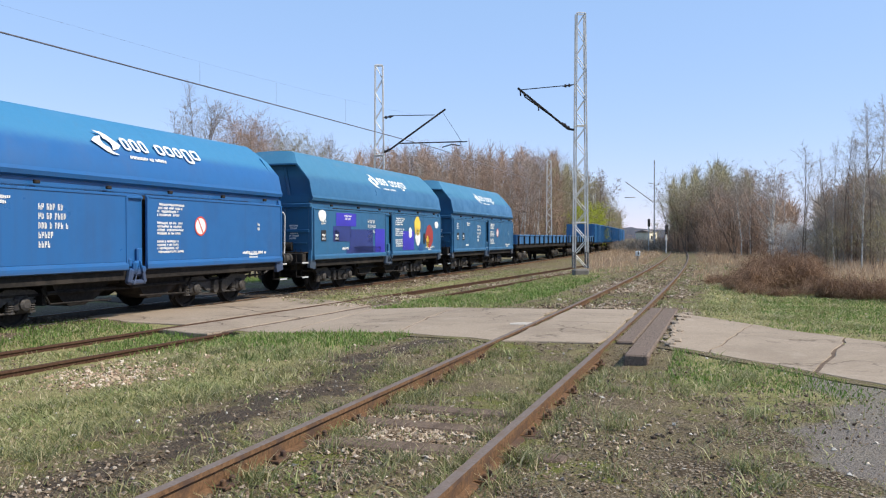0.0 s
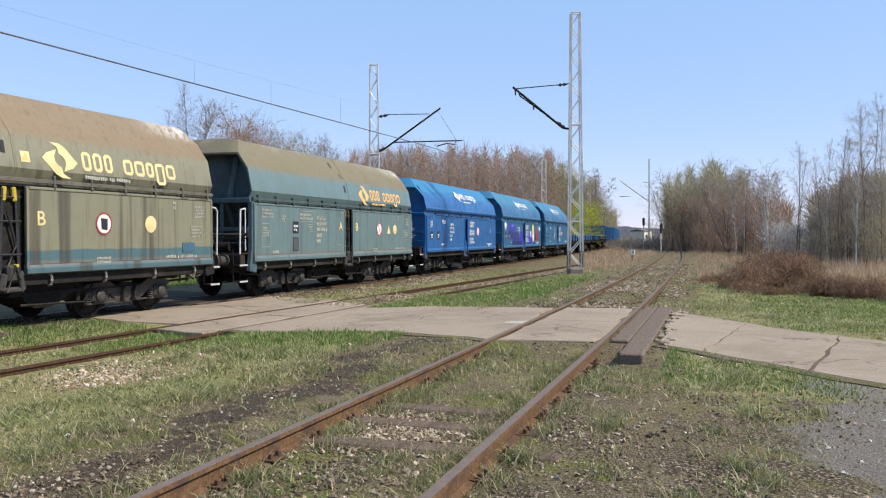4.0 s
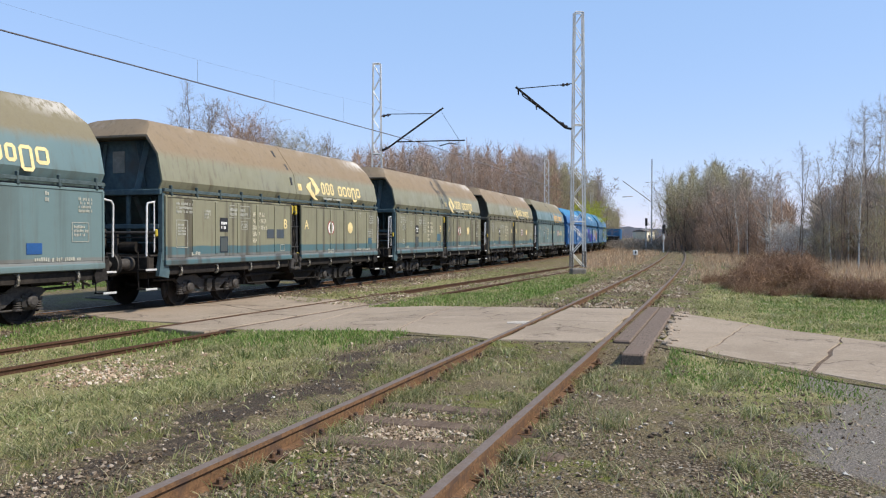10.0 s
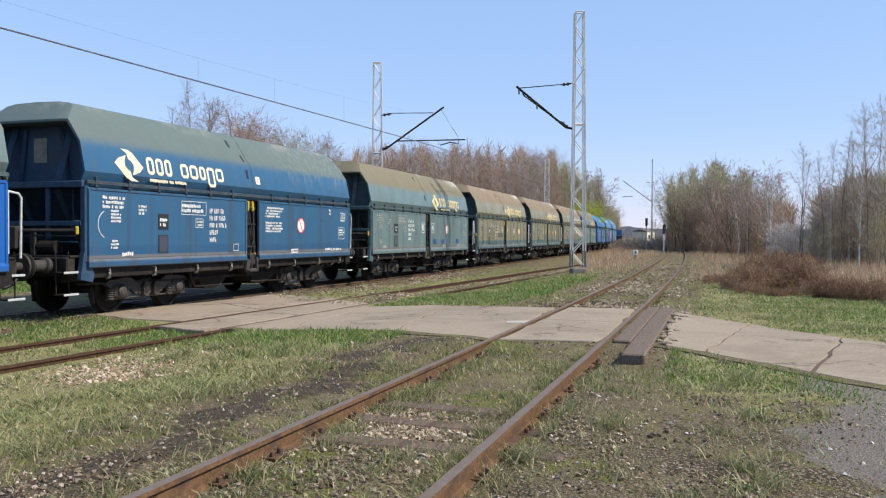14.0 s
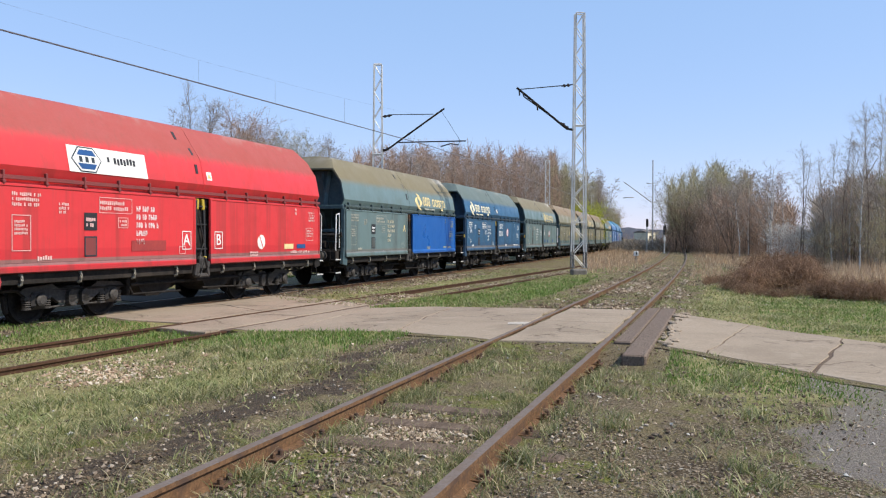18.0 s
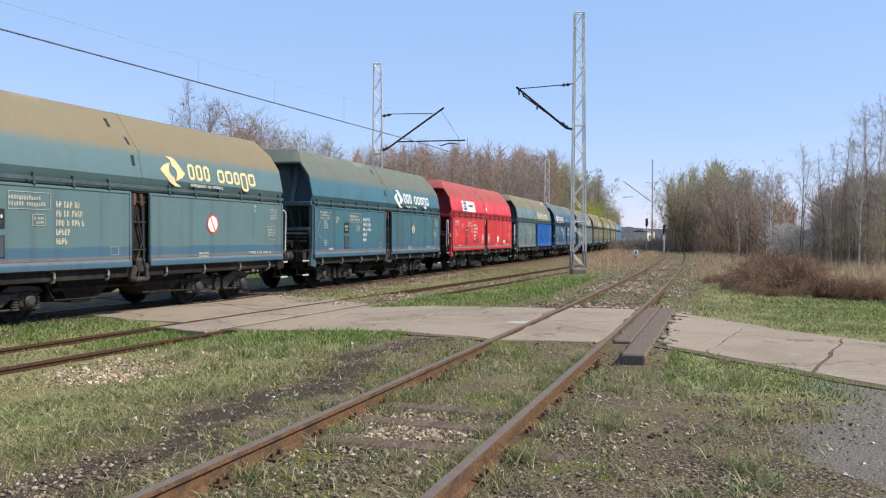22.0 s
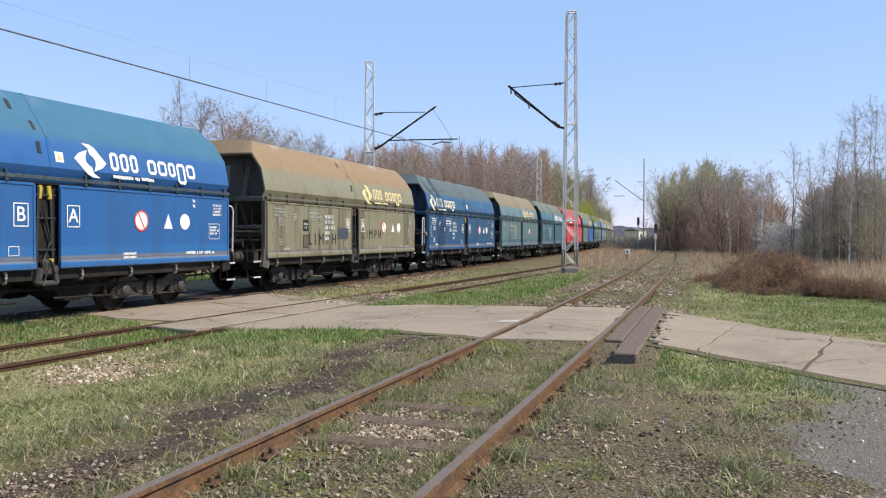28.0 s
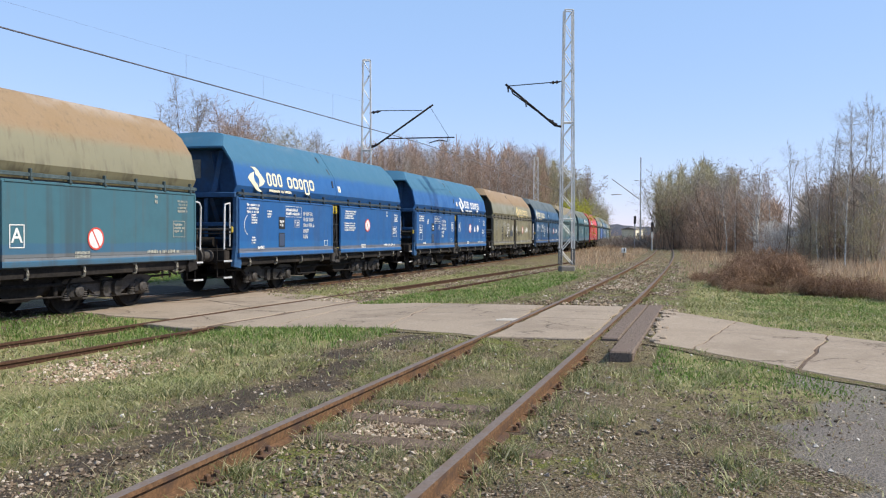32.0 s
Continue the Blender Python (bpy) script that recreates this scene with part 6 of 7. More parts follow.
class Sticks:
    """Collects tapered bars and small leaves into one mesh."""

    def __init__(self):
        self.v, self.f = [], []

    def bar(self, pts, rad, n):
        base = len(self.v)
        for i, p in enumerate(pts):
            d = pts[min(i + 1, len(pts) - 1)] - pts[max(i - 1, 0)]
            d = d / (np.linalg.norm(d) + 1e-9)
            u = np.cross(d, (0.31, 0.95, 0.1) if abs(d[1]) < 0.9 else (1, 0, 0))
            u = u / np.linalg.norm(u)
            w = np.cross(d, u)
            for k in range(n):
                a = 2 * math.pi * k / n
                self.v.append(p + (u * math.cos(a) + w * math.sin(a)) * rad[i])
        for i in range(len(pts) - 1):
            for k in range(n):
                self.f.append((base + i * n + k, base + i * n + (k + 1) % n, base + (i + 1) * n + (k + 1) % n, base + (i + 1) * n + k))

    def ribbon(self, p, q, r, rnd):
        d = q - p
        u = np.cross(d, (rnd.gauss(0, 1), rnd.gauss(0, 1), rnd.gauss(0, 1)))
        u = u / (np.linalg.norm(u) + 1e-9) * r
        base = len(self.v)
        self.v += [p - u, p + u, q + u * 0.4, q - u * 0.4]
        self.f.append((base, base + 1, base + 2, base + 3))

    def leaf(self, p, size, rnd):
        base = len(self.v)
        a = np.array([rnd.gauss(0, 1) for _ in range(3)])
        b = np.array([rnd.gauss(0, 1) for _ in range(3)])
        a, b = a / np.linalg.norm(a) * size, b / np.linalg.norm(b) * size * 0.6
        self.v += [p - a, p + b, p + a, p - b]
        self.f.append((base, base + 1, base + 2, base + 3))


def grow(seed, height, spread, branches, twigs, droop, stem=0.02, leaf=None, forks=1, low=0.25, fine=1.0, lean=0.0, ends=11, steep=0.0, splay=0.11):
    """Trunk and crown of a bare or budding tree."""
    rnd = random.Random(seed)
    wood, crown = Sticks(), Sticks()

    def bend(p, d, length, n, wob, grav):
        pts = [p]
        for i in range(n):
            d = d + np.array([rnd.gauss(0, wob), rnd.gauss(0, wob), rnd.gauss(0, wob) + grav])
            d = d / np.linalg.norm(d)
            pts.append(pts[-1] + d * length / n)
        return pts, d

    def twiggy(p, d, length, r):
        q, e = bend(p, d, length, 2, 0.16, -droop)
        crown.ribbon(q[0], q[1], r, rnd)
        crown.ribbon(q[1], q[2], r * 0.7, rnd)
        for _ in range(ends):
            t = rnd.uniform(0.25, 1.0)
            s = q[0] + (q[1] - q[0]) * t * 2 if t < 0.5 else q[1] + (q[2] - q[1]) * (t - 0.5) * 2
            g = e + np.array([rnd.gauss(0, 0.55), rnd.gauss(0, 0.55), rnd.gauss(0, 0.45) - droop])
            g = g / np.linalg.norm(g)
            x = [s, s + g * length * rnd.uniform(0.35, 0.7)]
            x.append(x[1] + (g + np.array([rnd.gauss(0, 0.3), rnd.gauss(0, 0.3), -droop * 1.5])) * length * 0.25)
            crown.ribbon(x[0], x[1], r * 0.6, rnd)
            crown.ribbon(x[1], x[2], r * 0.4, rnd)
            if leaf:
                for _ in range(leaf[1]):
                    k = rnd.random()
                    crown.leaf(x[0] + (x[2] - x[0]) * k + np.array([rnd.gauss(0, 0.05) for _ in range(3)]), leaf[0] * rnd.uniform(0.6, 1.3), rnd)

    for fk in range(forks):
        d0 = np.array([rnd.gauss(0, 0.03 + splay * (forks > 1)) + lean, rnd.gauss(0, 0.03 + splay * (forks > 1)), 1.0])
        d0 = d0 / np.linalg.norm(d0)
        hh = height * (1 if fk == 0 else rnd.uniform(0.7, 0.97))
        n = 9
        tr, _ = bend(np.array([rnd.uniform(-0.1, 0.1) * (forks > 1) * 3, rnd.uniform(-0.1, 0.1) * (forks > 1) * 3, -0.1]), d0, hh, n, 0.035, 0.02)
        r0 = stem * height
        wood.bar(tr, [r0 * (1 - 0.92 * (i / n) ** 0.8) for i in range(n + 1)], 7)
        for b in range(branches):
            t = low + (1 - low) * (b + rnd.random()) / branches
            k = t * n
            i = min(int(k), n - 1)
            p = tr[i] + (tr[i + 1] - tr[i]) * (k - i)
            az = rnd.uniform(0, 2 * math.pi)
            rise = 0.45 + 0.9 * t + steep
            d = np.array([math.cos(az), math.sin(az), rise])
            d = d / np.linalg.norm(d)
            ln = height * spread * (0.30 + 0.75 * math.sin(math.pi * min(1.0, 0.18 + 0.78 * (t - low) / (1 - low)))) * rnd.uniform(0.7, 1.2)
            br, e = bend(p, d, ln, 4, 0.13, 0.05 - droop * 0.3)
            rb = max(0.012, r0 * 0.42 * (1.05 - t))
            wood.bar(br, [rb, rb * 0.75, rb * 0.5, rb * 0.32, rb * 0.18], 4)
            for w in range(twigs):
                t2 = rnd.uniform(0.15, 1.0) * 4
                j = min(int(t2), 3)
                q = br[j] + (br[j + 1] - br[j]) * (t2 - j)
                g = e * 0.6 + np.array([rnd.gauss(0, 0.6), rnd.gauss(0, 0.6), rnd.gauss(0.25, 0.4)])
                g = g / np.linalg.norm(g)
                twiggy(q, g, ln * rnd.uniform(0.28, 0.55), max(0.006, rb * 0.25) * fine)
    return wood, crown


def tree_meshes(name, *args, **kw):
    out = []
    for tag, st in zip(("wood", "crown"), grow(*args, **kw)):
        me = bpy.data.meshes.new(name + "_" + tag)
        me.from_pydata([tuple(p) for p in st.v], [], st.f)
        me.materials.append(None)
        out.append(me)
    return out


def plant(kind, name, label, x, y, size, bark, twig, group, turn=None, sx=1.0):
    z = float(ground_z(np.array(x), np.array(y))) - 0.05 - (0.35 if y > 150 else 0)
    e = tagged(new(name), label, "tree" if "tree" in name else "shrub", group)
    e.matrix_basis = Matrix.Translation((x, y, z)) @ Matrix.Rotation(random.uniform(0, 6.28) if turn is None else turn, 4, "Z") @ Matrix.Diagonal((size * sx, size * sx, size, 1))
    put("trunk", kind[0], bark, e)
    put("crown", kind[1], twig, e)
    return e


BIRCHES = [tree_meshes("birch%d" % k, 10 + k, 10.0, 0.17, 30, 5, 0.06, 0.0065, low=0.18, fine=1.1, ends=8, steep=1.3) for k in range(4)]
WOODS = [tree_meshes("wood%d" % k, 30 + k, 10.0, 0.29, 24, 5, 0.0, 0.008, low=0.28, fine=2.1, ends=6, steep=0.25) for k in range(5)]
BARES = [tree_meshes("bare%d" % k, 40 + k, 10.0, 0.25, 22, 5, 0.02, 0.009, low=0.12, fine=2.2, ends=7, steep=0.4) for k in range(3)]
FARBIRCH = [tree_meshes("farbirch%d" % k, 20 + k, 10.0, 0.20, 26, 5, 0.05, 0.009, low=0.2, fine=2.4, ends=7, steep=0.9) for k in range(3)]
WILLOWS = [tree_meshes("willow%d" % k, 50 + k, 10.0, 0.34, 13, 5, 0.03, 0.010, leaf=(0.085, 1), forks=5, low=0.22, fine=1.4, ends=6, steep=0.15, splay=0.15) for k in range(3)]
SHRUBS = [tree_meshes("shrub%d" % k, 70 + k, 10.0, 0.46, 7, 4, 0.03, 0.005, forks=5, low=0.04, fine=2.5, ends=4) for k in range(4)]
VASE = [tree_meshes("vase", 61, 10.0, 0.16, 15, 5, 0.0, 0.006, forks=6, low=0.55, fine=1.8, ends=5, steep=1.3, splay=0.055)]
BLOOM = [tree_meshes("bloom", 65, 10.0, 0.42, 7, 4, 0.03, 0.005, leaf=(0.14, 4), forks=5, low=0.04, fine=1.6, ends=5)]
BUDDING = [tree_meshes("budding%d" % k, 90 + k, 10.0, 0.22, 18, 5, 0.03, 0.009, leaf=(0.085, 1), low=0.08, forks=2, fine=1.5, ends=6, steep=0.6) for k in range(3)]

random.seed(5)


def sight(px, depth):
    return (px - 784) / 1450 * depth, depth


def row_of(n, x0, x1, d0, d1, top0, top1, kinds, name, label, bark, twig, group, jitter=0.14):
    """n plants along a sight band; top0, top1: their crests in sight height above the horizon (tangent x 1450)."""
    for i in range(n):
        t = (i + random.random()) / n
        d = (d0 + (d1 - d0) * t) * random.uniform(0.88, 1.15)
        x, y = sight(x0 + (x1 - x0) * t, d)
        h = (top0 + (top1 - top0) * t) * d / 1450 + 1.75
        plant(random.choice(kinds), name, label, x, y, h / 10 * random.uniform(1 - jitter, 1 + jitter * 0.4), bark if not isinstance(bark, list) else random.choice(bark), twig if not isinstance(twig, list) else random.choice(twig), group)


WOOD = "bare wood behind the railway"
BROWN = "leafless brown tree in a dense wood"
row_of(12, 590, 730, 130, 105, 132, 150, WOODS + FARBIRCH[:1], "bare_tree", BROWN, [BARK, BARK, BIRCH], [TWIG, TWIG_GREY, TWIG], WOOD, 0.08)
row_of(34, 690, 965, 96, 108, 142, 138, WOODS + BARES + FARBIRCH, "bare_tree", BROWN, [BARK, BIRCH, BIRCH], [TWIG, TWIG, TWIG_GREY], WOOD, 0.09)
row_of(15, 690, 985, 118, 130, 140, 134, WOODS, "bare_tree", BROWN, [BARK, BIRCH], [TWIG], WOOD, 0.08)
row_of(20, 960, 1068, 120, 160, 130, 104, BUDDING, "budding_tree", "tree with olive spring buds", BARK, [BUD, BUD, TWIG_GREY], WOOD, 0.1)
row_of(14, 1040, 1096, 165, 230, 112, 44, WOODS + BUDDING, "bare_tree", BROWN, BARK, [TWIG, BUD], WOOD, 0.1)
row_of(3, 1020, 1052, 108, 114, 68, 52, BLOOM, "budding_tree", "young tree with bright yellow-green leaves", BARK, FRESHLEAF, WOOD, 0.04)
row_of(1, 343, 345, 72, 72, 272, 272, VASE, "bare_tree", "slender leafless tree behind the railway", BARK, TWIG_GREY, WOOD, 0.1)
row_of(13, 400, 468, 90, 90, 206, 186, WOODS + BARES, "bare_tree", "leafless brown tree behind the railway", BARK, TWIG, WOOD, 0.1)
row_of(16, 480, 590, 95, 95, 176, 150, WOODS + BARES, "bare_tree", "tree with pale spring buds behind the railway", BARK, [TWIG_GREY, BUD, TWIG_GREY], WOOD, 0.1)
RIGHT = "trees beside the near track"
row_of(10, 1180, 1310, 104, 80, 98, 118, WILLOWS, "willow_tree", "budding willow tree with a rounded crown", BARK, [BUD, TWIG_GREY], RIGHT, 0.08)
row_of(9, 1190, 1392, 95, 66, 78, 90, BARES, "bare_tree", "leafless tree in a thicket", BARK, [TWIG, TWIG_GREY], RIGHT, 0.15)
row_of(7, 1295, 1390, 78, 62, 110, 106, FARBIRCH, "birch_tree", "slender birch tree with white bark", BIRCH, [TWIG, TWIG_GREY], RIGHT, 0.06)
row_of(1, 1355, 1361, 58, 58, 102, 102, FARBIRCH, "birch_tree", "slender birch tree with white bark", BIRCH, TWIG_GREY, RIGHT, 0.03)
row_of(2, 1412, 1424, 50, 48, 150, 110, BIRCHES, "bare_tree", "thin leafless tree beside scrub", BARK, TWIG_GREY, RIGHT, 0.1)
row_of(4, 1455, 1512, 44, 40, 150, 195, BIRCHES, "birch_tree", "tall slender birch tree with pale bark", [BIRCH, BARK], TWIG_GREY, RIGHT, 0.08)
row_of(5, 1518, 1575, 38, 36, 232, 225, BIRCHES, "birch_tree", "tall slender birch tree with pale bark", [BIRCH, BIRCH, BARK], TWIG_GREY, RIGHT, 0.07)
row_of(12, 1446, 1592, 48, 42, 92, 108, BUDDING, "budding_tree", "dense young tree with olive buds", BARK, [BUD, TWIG, TWIG], RIGHT, 0.14)


THICKET = "thicket of bare bushes"
BUSH = "dense leafless brown bush in a thicket"
row_of(12, 1185, 1395, 100, 66, 42, 46, SHRUBS, "bare_shrub", BUSH, BARK, [TWIG, TWIG, TWIG_GREY], THICKET, 0.3)
row_of(6, 1180, 1300, 85, 62, 18, 22, SHRUBS, "bare_shrub", BUSH, BARK, TWIG, THICKET, 0.3)
row_of(12, 1430, 1600, 44, 37, 36, 50, SHRUBS, "bare_shrub", "dense leafless bush under tall trees", BARK, [TWIG, TWIG_GREY, BUD], THICKET, 0.3)
row_of(8, 600, 1000, 92, 105, 60, 80, SHRUBS, "bare_shrub", "leafless brown bush at the wood's edge", BARK, TWIG, THICKET, 0.3)
row_of(6, 1000, 1060, 118, 150, 60, 50, SHRUBS, "bare_shrub", "leafless brown bush inside the wood", BARK, TWIG, THICKET, 0.3)
row_of(9, 1086, 1180, 230, 190, 14, 6, SHRUBS, "bare_shrub", "low leafless bush on the far embankment", BARK, [TWIG, TWIG_GREY], THICKET, 0.4)
row_of(2, 1146, 1162, 150, 150, 30, 28, BUDDING, "budding_tree", "small pale green tree by the signals", BARK, BUD, RIGHT, 0.1)
PALE = [tree_meshes("pale_birch", 77, 10.0, 0.28, 16, 5, 0.03, 0.015, forks=2, low=0.14, fine=1.5, ends=6, steep=0.45, splay=0.12)]
row_of(1, 1361, 1362, 54, 54, 124, 124, PALE, "birch_tree", "forked birch tree with bright white bark", BIRCH, TWIG_GREY, RIGHT, 0.03)
BRAMBLE = twiggy_material("reddish_bramble_canes", (0.13, 0.072, 0.046), (0.47, 0.315, 0.21))


def bramble_mesh(seed):
    """A mound of arching canes with side shoots and withered leaves."""
    rnd, st = random.Random(seed), Sticks()
    for k in range(112):
        az, rad = rnd.uniform(0, 6.283), rnd.uniform(0.0, 0.75) ** 0.8
        p = np.array([math.cos(az) * rad * 0.6, math.sin(az) * rad * 0.6, 0.0])
        out, reach, top = rnd.uniform(0, 6.283), rnd.uniform(0.25, 1.0), rnd.uniform(0.45, 1.15) * (1.05 - 0.35 * rad)
        pts = []
        for i in range(6):
            t = i / 5
            pts.append(p + np.array([math.cos(out) * reach * t, math.sin(out) * reach * t, top * (1 - (1.5 * t - 0.9) ** 2 / 0.81)]) + np.array([rnd.gauss(0, 0.03) for _ in range(3)]))
        for q, r in zip(pts, pts[1:]):
            st.ribbon(q, r, 0.009, rnd)
            g = (r - q) * 0.5 + np.array([rnd.gauss(0, 0.16), rnd.gauss(0, 0.16), rnd.gauss(0.02, 0.12)])
            st.ribbon(r, r + g, 0.006, rnd)
            for _ in range(2):
                st.leaf(r + np.array([rnd.gauss(0, 0.08) for _ in range(3)]), rnd.uniform(0.012, 0.034), rnd)
    me = bpy.data.meshes.new("bramble_canes")
    me.from_pydata([tuple(p) for p in st.v], [], st.f)
    me.materials.append(None)
    return me


CANES = [bramble_mesh(200 + k) for k in range(3)]


def bramble(px, depth, size):
    x, y = sight(px, depth)
    e = tagged(new("bramble_bush"), "low tangled reddish-brown bramble bush", "shrub", "bramble bushes")
    e.matrix_basis = Matrix.Translation((x, y, float(ground_z(np.array(x), np.array(y))) - 0.04)) @ Matrix.Rotation(random.uniform(0, 6.28), 4, "Z") @ Matrix.Scale(size, 4)
    put("cane_tangle", random.choice(CANES), BRAMBLE, e)


for i in range(10):
    bramble(1290 + i * 17 + random.uniform(-6, 6), random.uniform(23.8, 26), (0.36, 0.5, 0.66, 0.9, 1.05, 1.05, 0.92, 0.86, 0.74, 0.6)[i] * random.uniform(0.84, 1.12))
for i in range(7):
    bramble(1335 + i * 15 + random.uniform(-8, 8), random.uniform(26.5, 29), random.uniform(0.85, 1.12))
for i in range(11):
    bramble(1448 + i * 16 + random.uniform(-8, 8), 22.2 - i * 0.28 + random.uniform(-0.6, 0.6), random.uniform(0.4, 0.66))
for i in range(9):
    bramble(1318 + i * 19 + random.uniform(-9, 9), 22.6 - i * 0.12 + random.uniform(-0.5, 0.5), random.uniform(0.24, 0.46))
for i in range(4):
    bramble(1252 + i * 15 + random.uniform(-6, 6), random.uniform(26.5, 29), random.uniform(0.3, 0.5))
row_of(5, 1372, 1432, 52, 49, 26, 22, BLOOM, "blossoming_shrub", "shrub in pale white spring blossom", BARK, BLOSSOM, "blossoming shrubs", 0.15)


# ---- far distance: a wooded ridge, a trackside hut, signals and posts ----
# woodland colour shifted to blue-grey, which paints in the haze of distance
RIDGE = grainy("haze_blue_woodland", (0.06, 0.065, 0.085), (0.10, 0.105, 0.125), 0.02, 1.0, 0, 0.1, 0.5)
rv, rf = [], []
for i in range(641):
    px = -3400 + i * 11.25
    h = 15 + 6 * noise.noise(Vector((i * 0.033, 0, 5))) + 3 * noise.noise(Vector((i * 0.23, 0, 9))) + 2.5 * noise.noise(Vector((i * 0.83, 0, 3))) + 8 * math.exp(-((px - 150) / 260) ** 2)
    rv += [(px, 1500, -1), (px, 1530, h), (px, 1640, h * 0.9), (px, 1800, -1)]
for i in range(640):
    for k in range(3):
        rf.append((i * 4 + k, i * 4 + 4 + k, i * 4 + 5 + k, i * 4 + 1 + k))
tagged(raw("backdrop", rv, rf, RIDGE, None, "low wooded ridge on the horizon", True), category="ridge", kind="structure")

PLASTER = grainy("pale_plaster", (0.72, 0.65, 0.50), (0.84, 0.78, 0.64), 4, 0.9, 0, 0.2, 0.01)
ROOFING = grainy("dark_roofing", (0.16, 0.14, 0.125), (0.24, 0.21, 0.19), 4, 0.8, 0, 0.2, 0.01)


def hut(x, y):
    e = tagged(new("trackside_hut"), "small pale plastered trackside hut with a dark roof", "hut")
    e.matrix_basis = pose(x, y, -0.75, 0, 0, 42)
    bm = bmesh.new()
    soft_box(bm, (0, 0, 1.6), (2.4, 3.0, 3.2), 0.03)
    part("wall", bm, PLASTER, e)
    bm = bmesh.new()
    prism(bm, [(-1.62, 3.15), (-1.62, 3.24), (0, 3.55), (1.62, 3.24), (1.62, 3.15)], -1.3, 1.3)
    part("roof", bm, ROOFING, e)
    bm = bmesh.new()
    soft_box(bm, (-0.5, -1.51, 2.2), (0.6, 0.05, 0.7), 0.01)
    win = part("window", bm, BLACK, e)
    bm = bmesh.new()
    soft_box(bm, (0.55, -1.51, 1.05), (0.8, 0.05, 2.0), 0.01)
    part("door", bm, RUST, e)


hx, hy = sight(1139, 150)
hut(hx, hy)


def signal(px, depth, top, label):
    x, y = sight(px, depth)
    z = float(ground_z(np.array(x), np.array(y))) - (0.25 if depth > 100 else 0.1)
    e = tagged(new("railway_signal"), label, "signal", "railway signals")
    e.matrix_basis = pose(x, y, z)
    h = 1.41 + (420 - top) / 1450 * depth - z
    bm = bmesh.new()
    tube(bm, [(0, 0, 0), (0, 0, h - 0.2)], 0.07, 8)
    part("post", bm, GALV, e)
    bm = bmesh.new()
    soft_box(bm, (0, -0.12, h - 0.5), (0.30, 0.14, 0.95), 0.05)
    head = part("signal_head", bm, BLACK, e, "black signal head")
    for k in range(3):
        bm = bmesh.new()
        turned(bm, [(-0.33, 0.09), (-0.18, 0.085)], 12, "y", (0, 0, h - 0.2 - 0.3 * k))
        part("lens_hood", bm, BLACK, head)
    bm = bmesh.new()
    soft_box(bm, (0, -0.1, h - 1.4), (0.24, 0.04, 0.4), 0.01)
    part("plate", bm, WHITE, e)


signal(1143, 100, 386, "dark colour-light signal on a pale post")
signal(1174, 84, 397, "dark colour-light signal on a pale post")
sx, sy, sa = MAIN.at(118, -3.2)
signal(784 + 1450 * sx / sy, sy, 383, "dark colour-light signal beside the main line")


def marker(px, depth):
    x, y = sight(px, depth)
    e = tagged(new("line_marker"), "short white concrete marker post with a dark figure", "marker post")
    e.matrix_basis = pose(x, y, float(ground_z(np.array(x), np.array(y))) - 0.05, 0, 0, -14)
    bm = bmesh.new()
    soft_box(bm, (0, 0, 0.25), (0.10, 0.10, 0.5), 0.02)
    part("post", bm, CONCRETE, e)
    bm = bmesh.new()
    soft_box(bm, (0, -0.02, 0.60), (0.30, 0.12, 0.32), 0.03)
    part("head", bm, WHITE, e)
    bm = bmesh.new()
    soft_box(bm, (0.03, -0.095, 0.63), (0.07, 0.01, 0.2), 0.003)
    part("figure_bar", bm, BLACK, e)


marker(1124, 52)


def brushwood(name, label, n, x0, x1, d0, d1, top, mat, seed, size, rise=0.7):
    """A tangle of twigs that fills a stretch of far wood. top: crest in sight height above the horizon at 0, 0.5 and 1 of the stretch."""
    rng = np.random.RandomState(seed)
    t = rng.rand(n)
    px = x0 + (x1 - x0) * t
    d = d0 + (d1 - d0) * t + rng.rand(n) * 26
    crest = np.interp(t, [0, 0.5, 1], top) * (0.80 + 0.35 * np.sin(px * 0.11 + 2 * np.sin(px * 0.037)) ** 2)
    z = (rng.rand(n) ** 1.15) * (crest * d / 1450 + 1.6) - 0.3
    p = np.c_[(px - 784) / 1450 * d, d, z]
    a = rng.rand(n) * 6.28
    up_ = np.abs(rng.randn(n)) * rise + 0.15
    way = np.c_[np.cos(a), np.sin(a), up_ * 1.6]
    way /= np.linalg.norm(way, axis=1)[:, None]
    ln = size * (0.5 + rng.rand(n))[:, None]
    side = np.cross(way, rng.randn(n, 3))
    side /= np.linalg.norm(side, axis=1)[:, None]
    w = side * (0.016 + 0.02 * rng.rand(n))[:, None]
    v = np.stack([p - w, p + w, p + way * ln + w * 0.4, p + way * ln - w * 0.4], 1).reshape(-1, 3)
    f = np.arange(4 * n).reshape(n, 4)
    return tagged(raw(name, v, f, mat), label, "brushwood", kind="stuff")


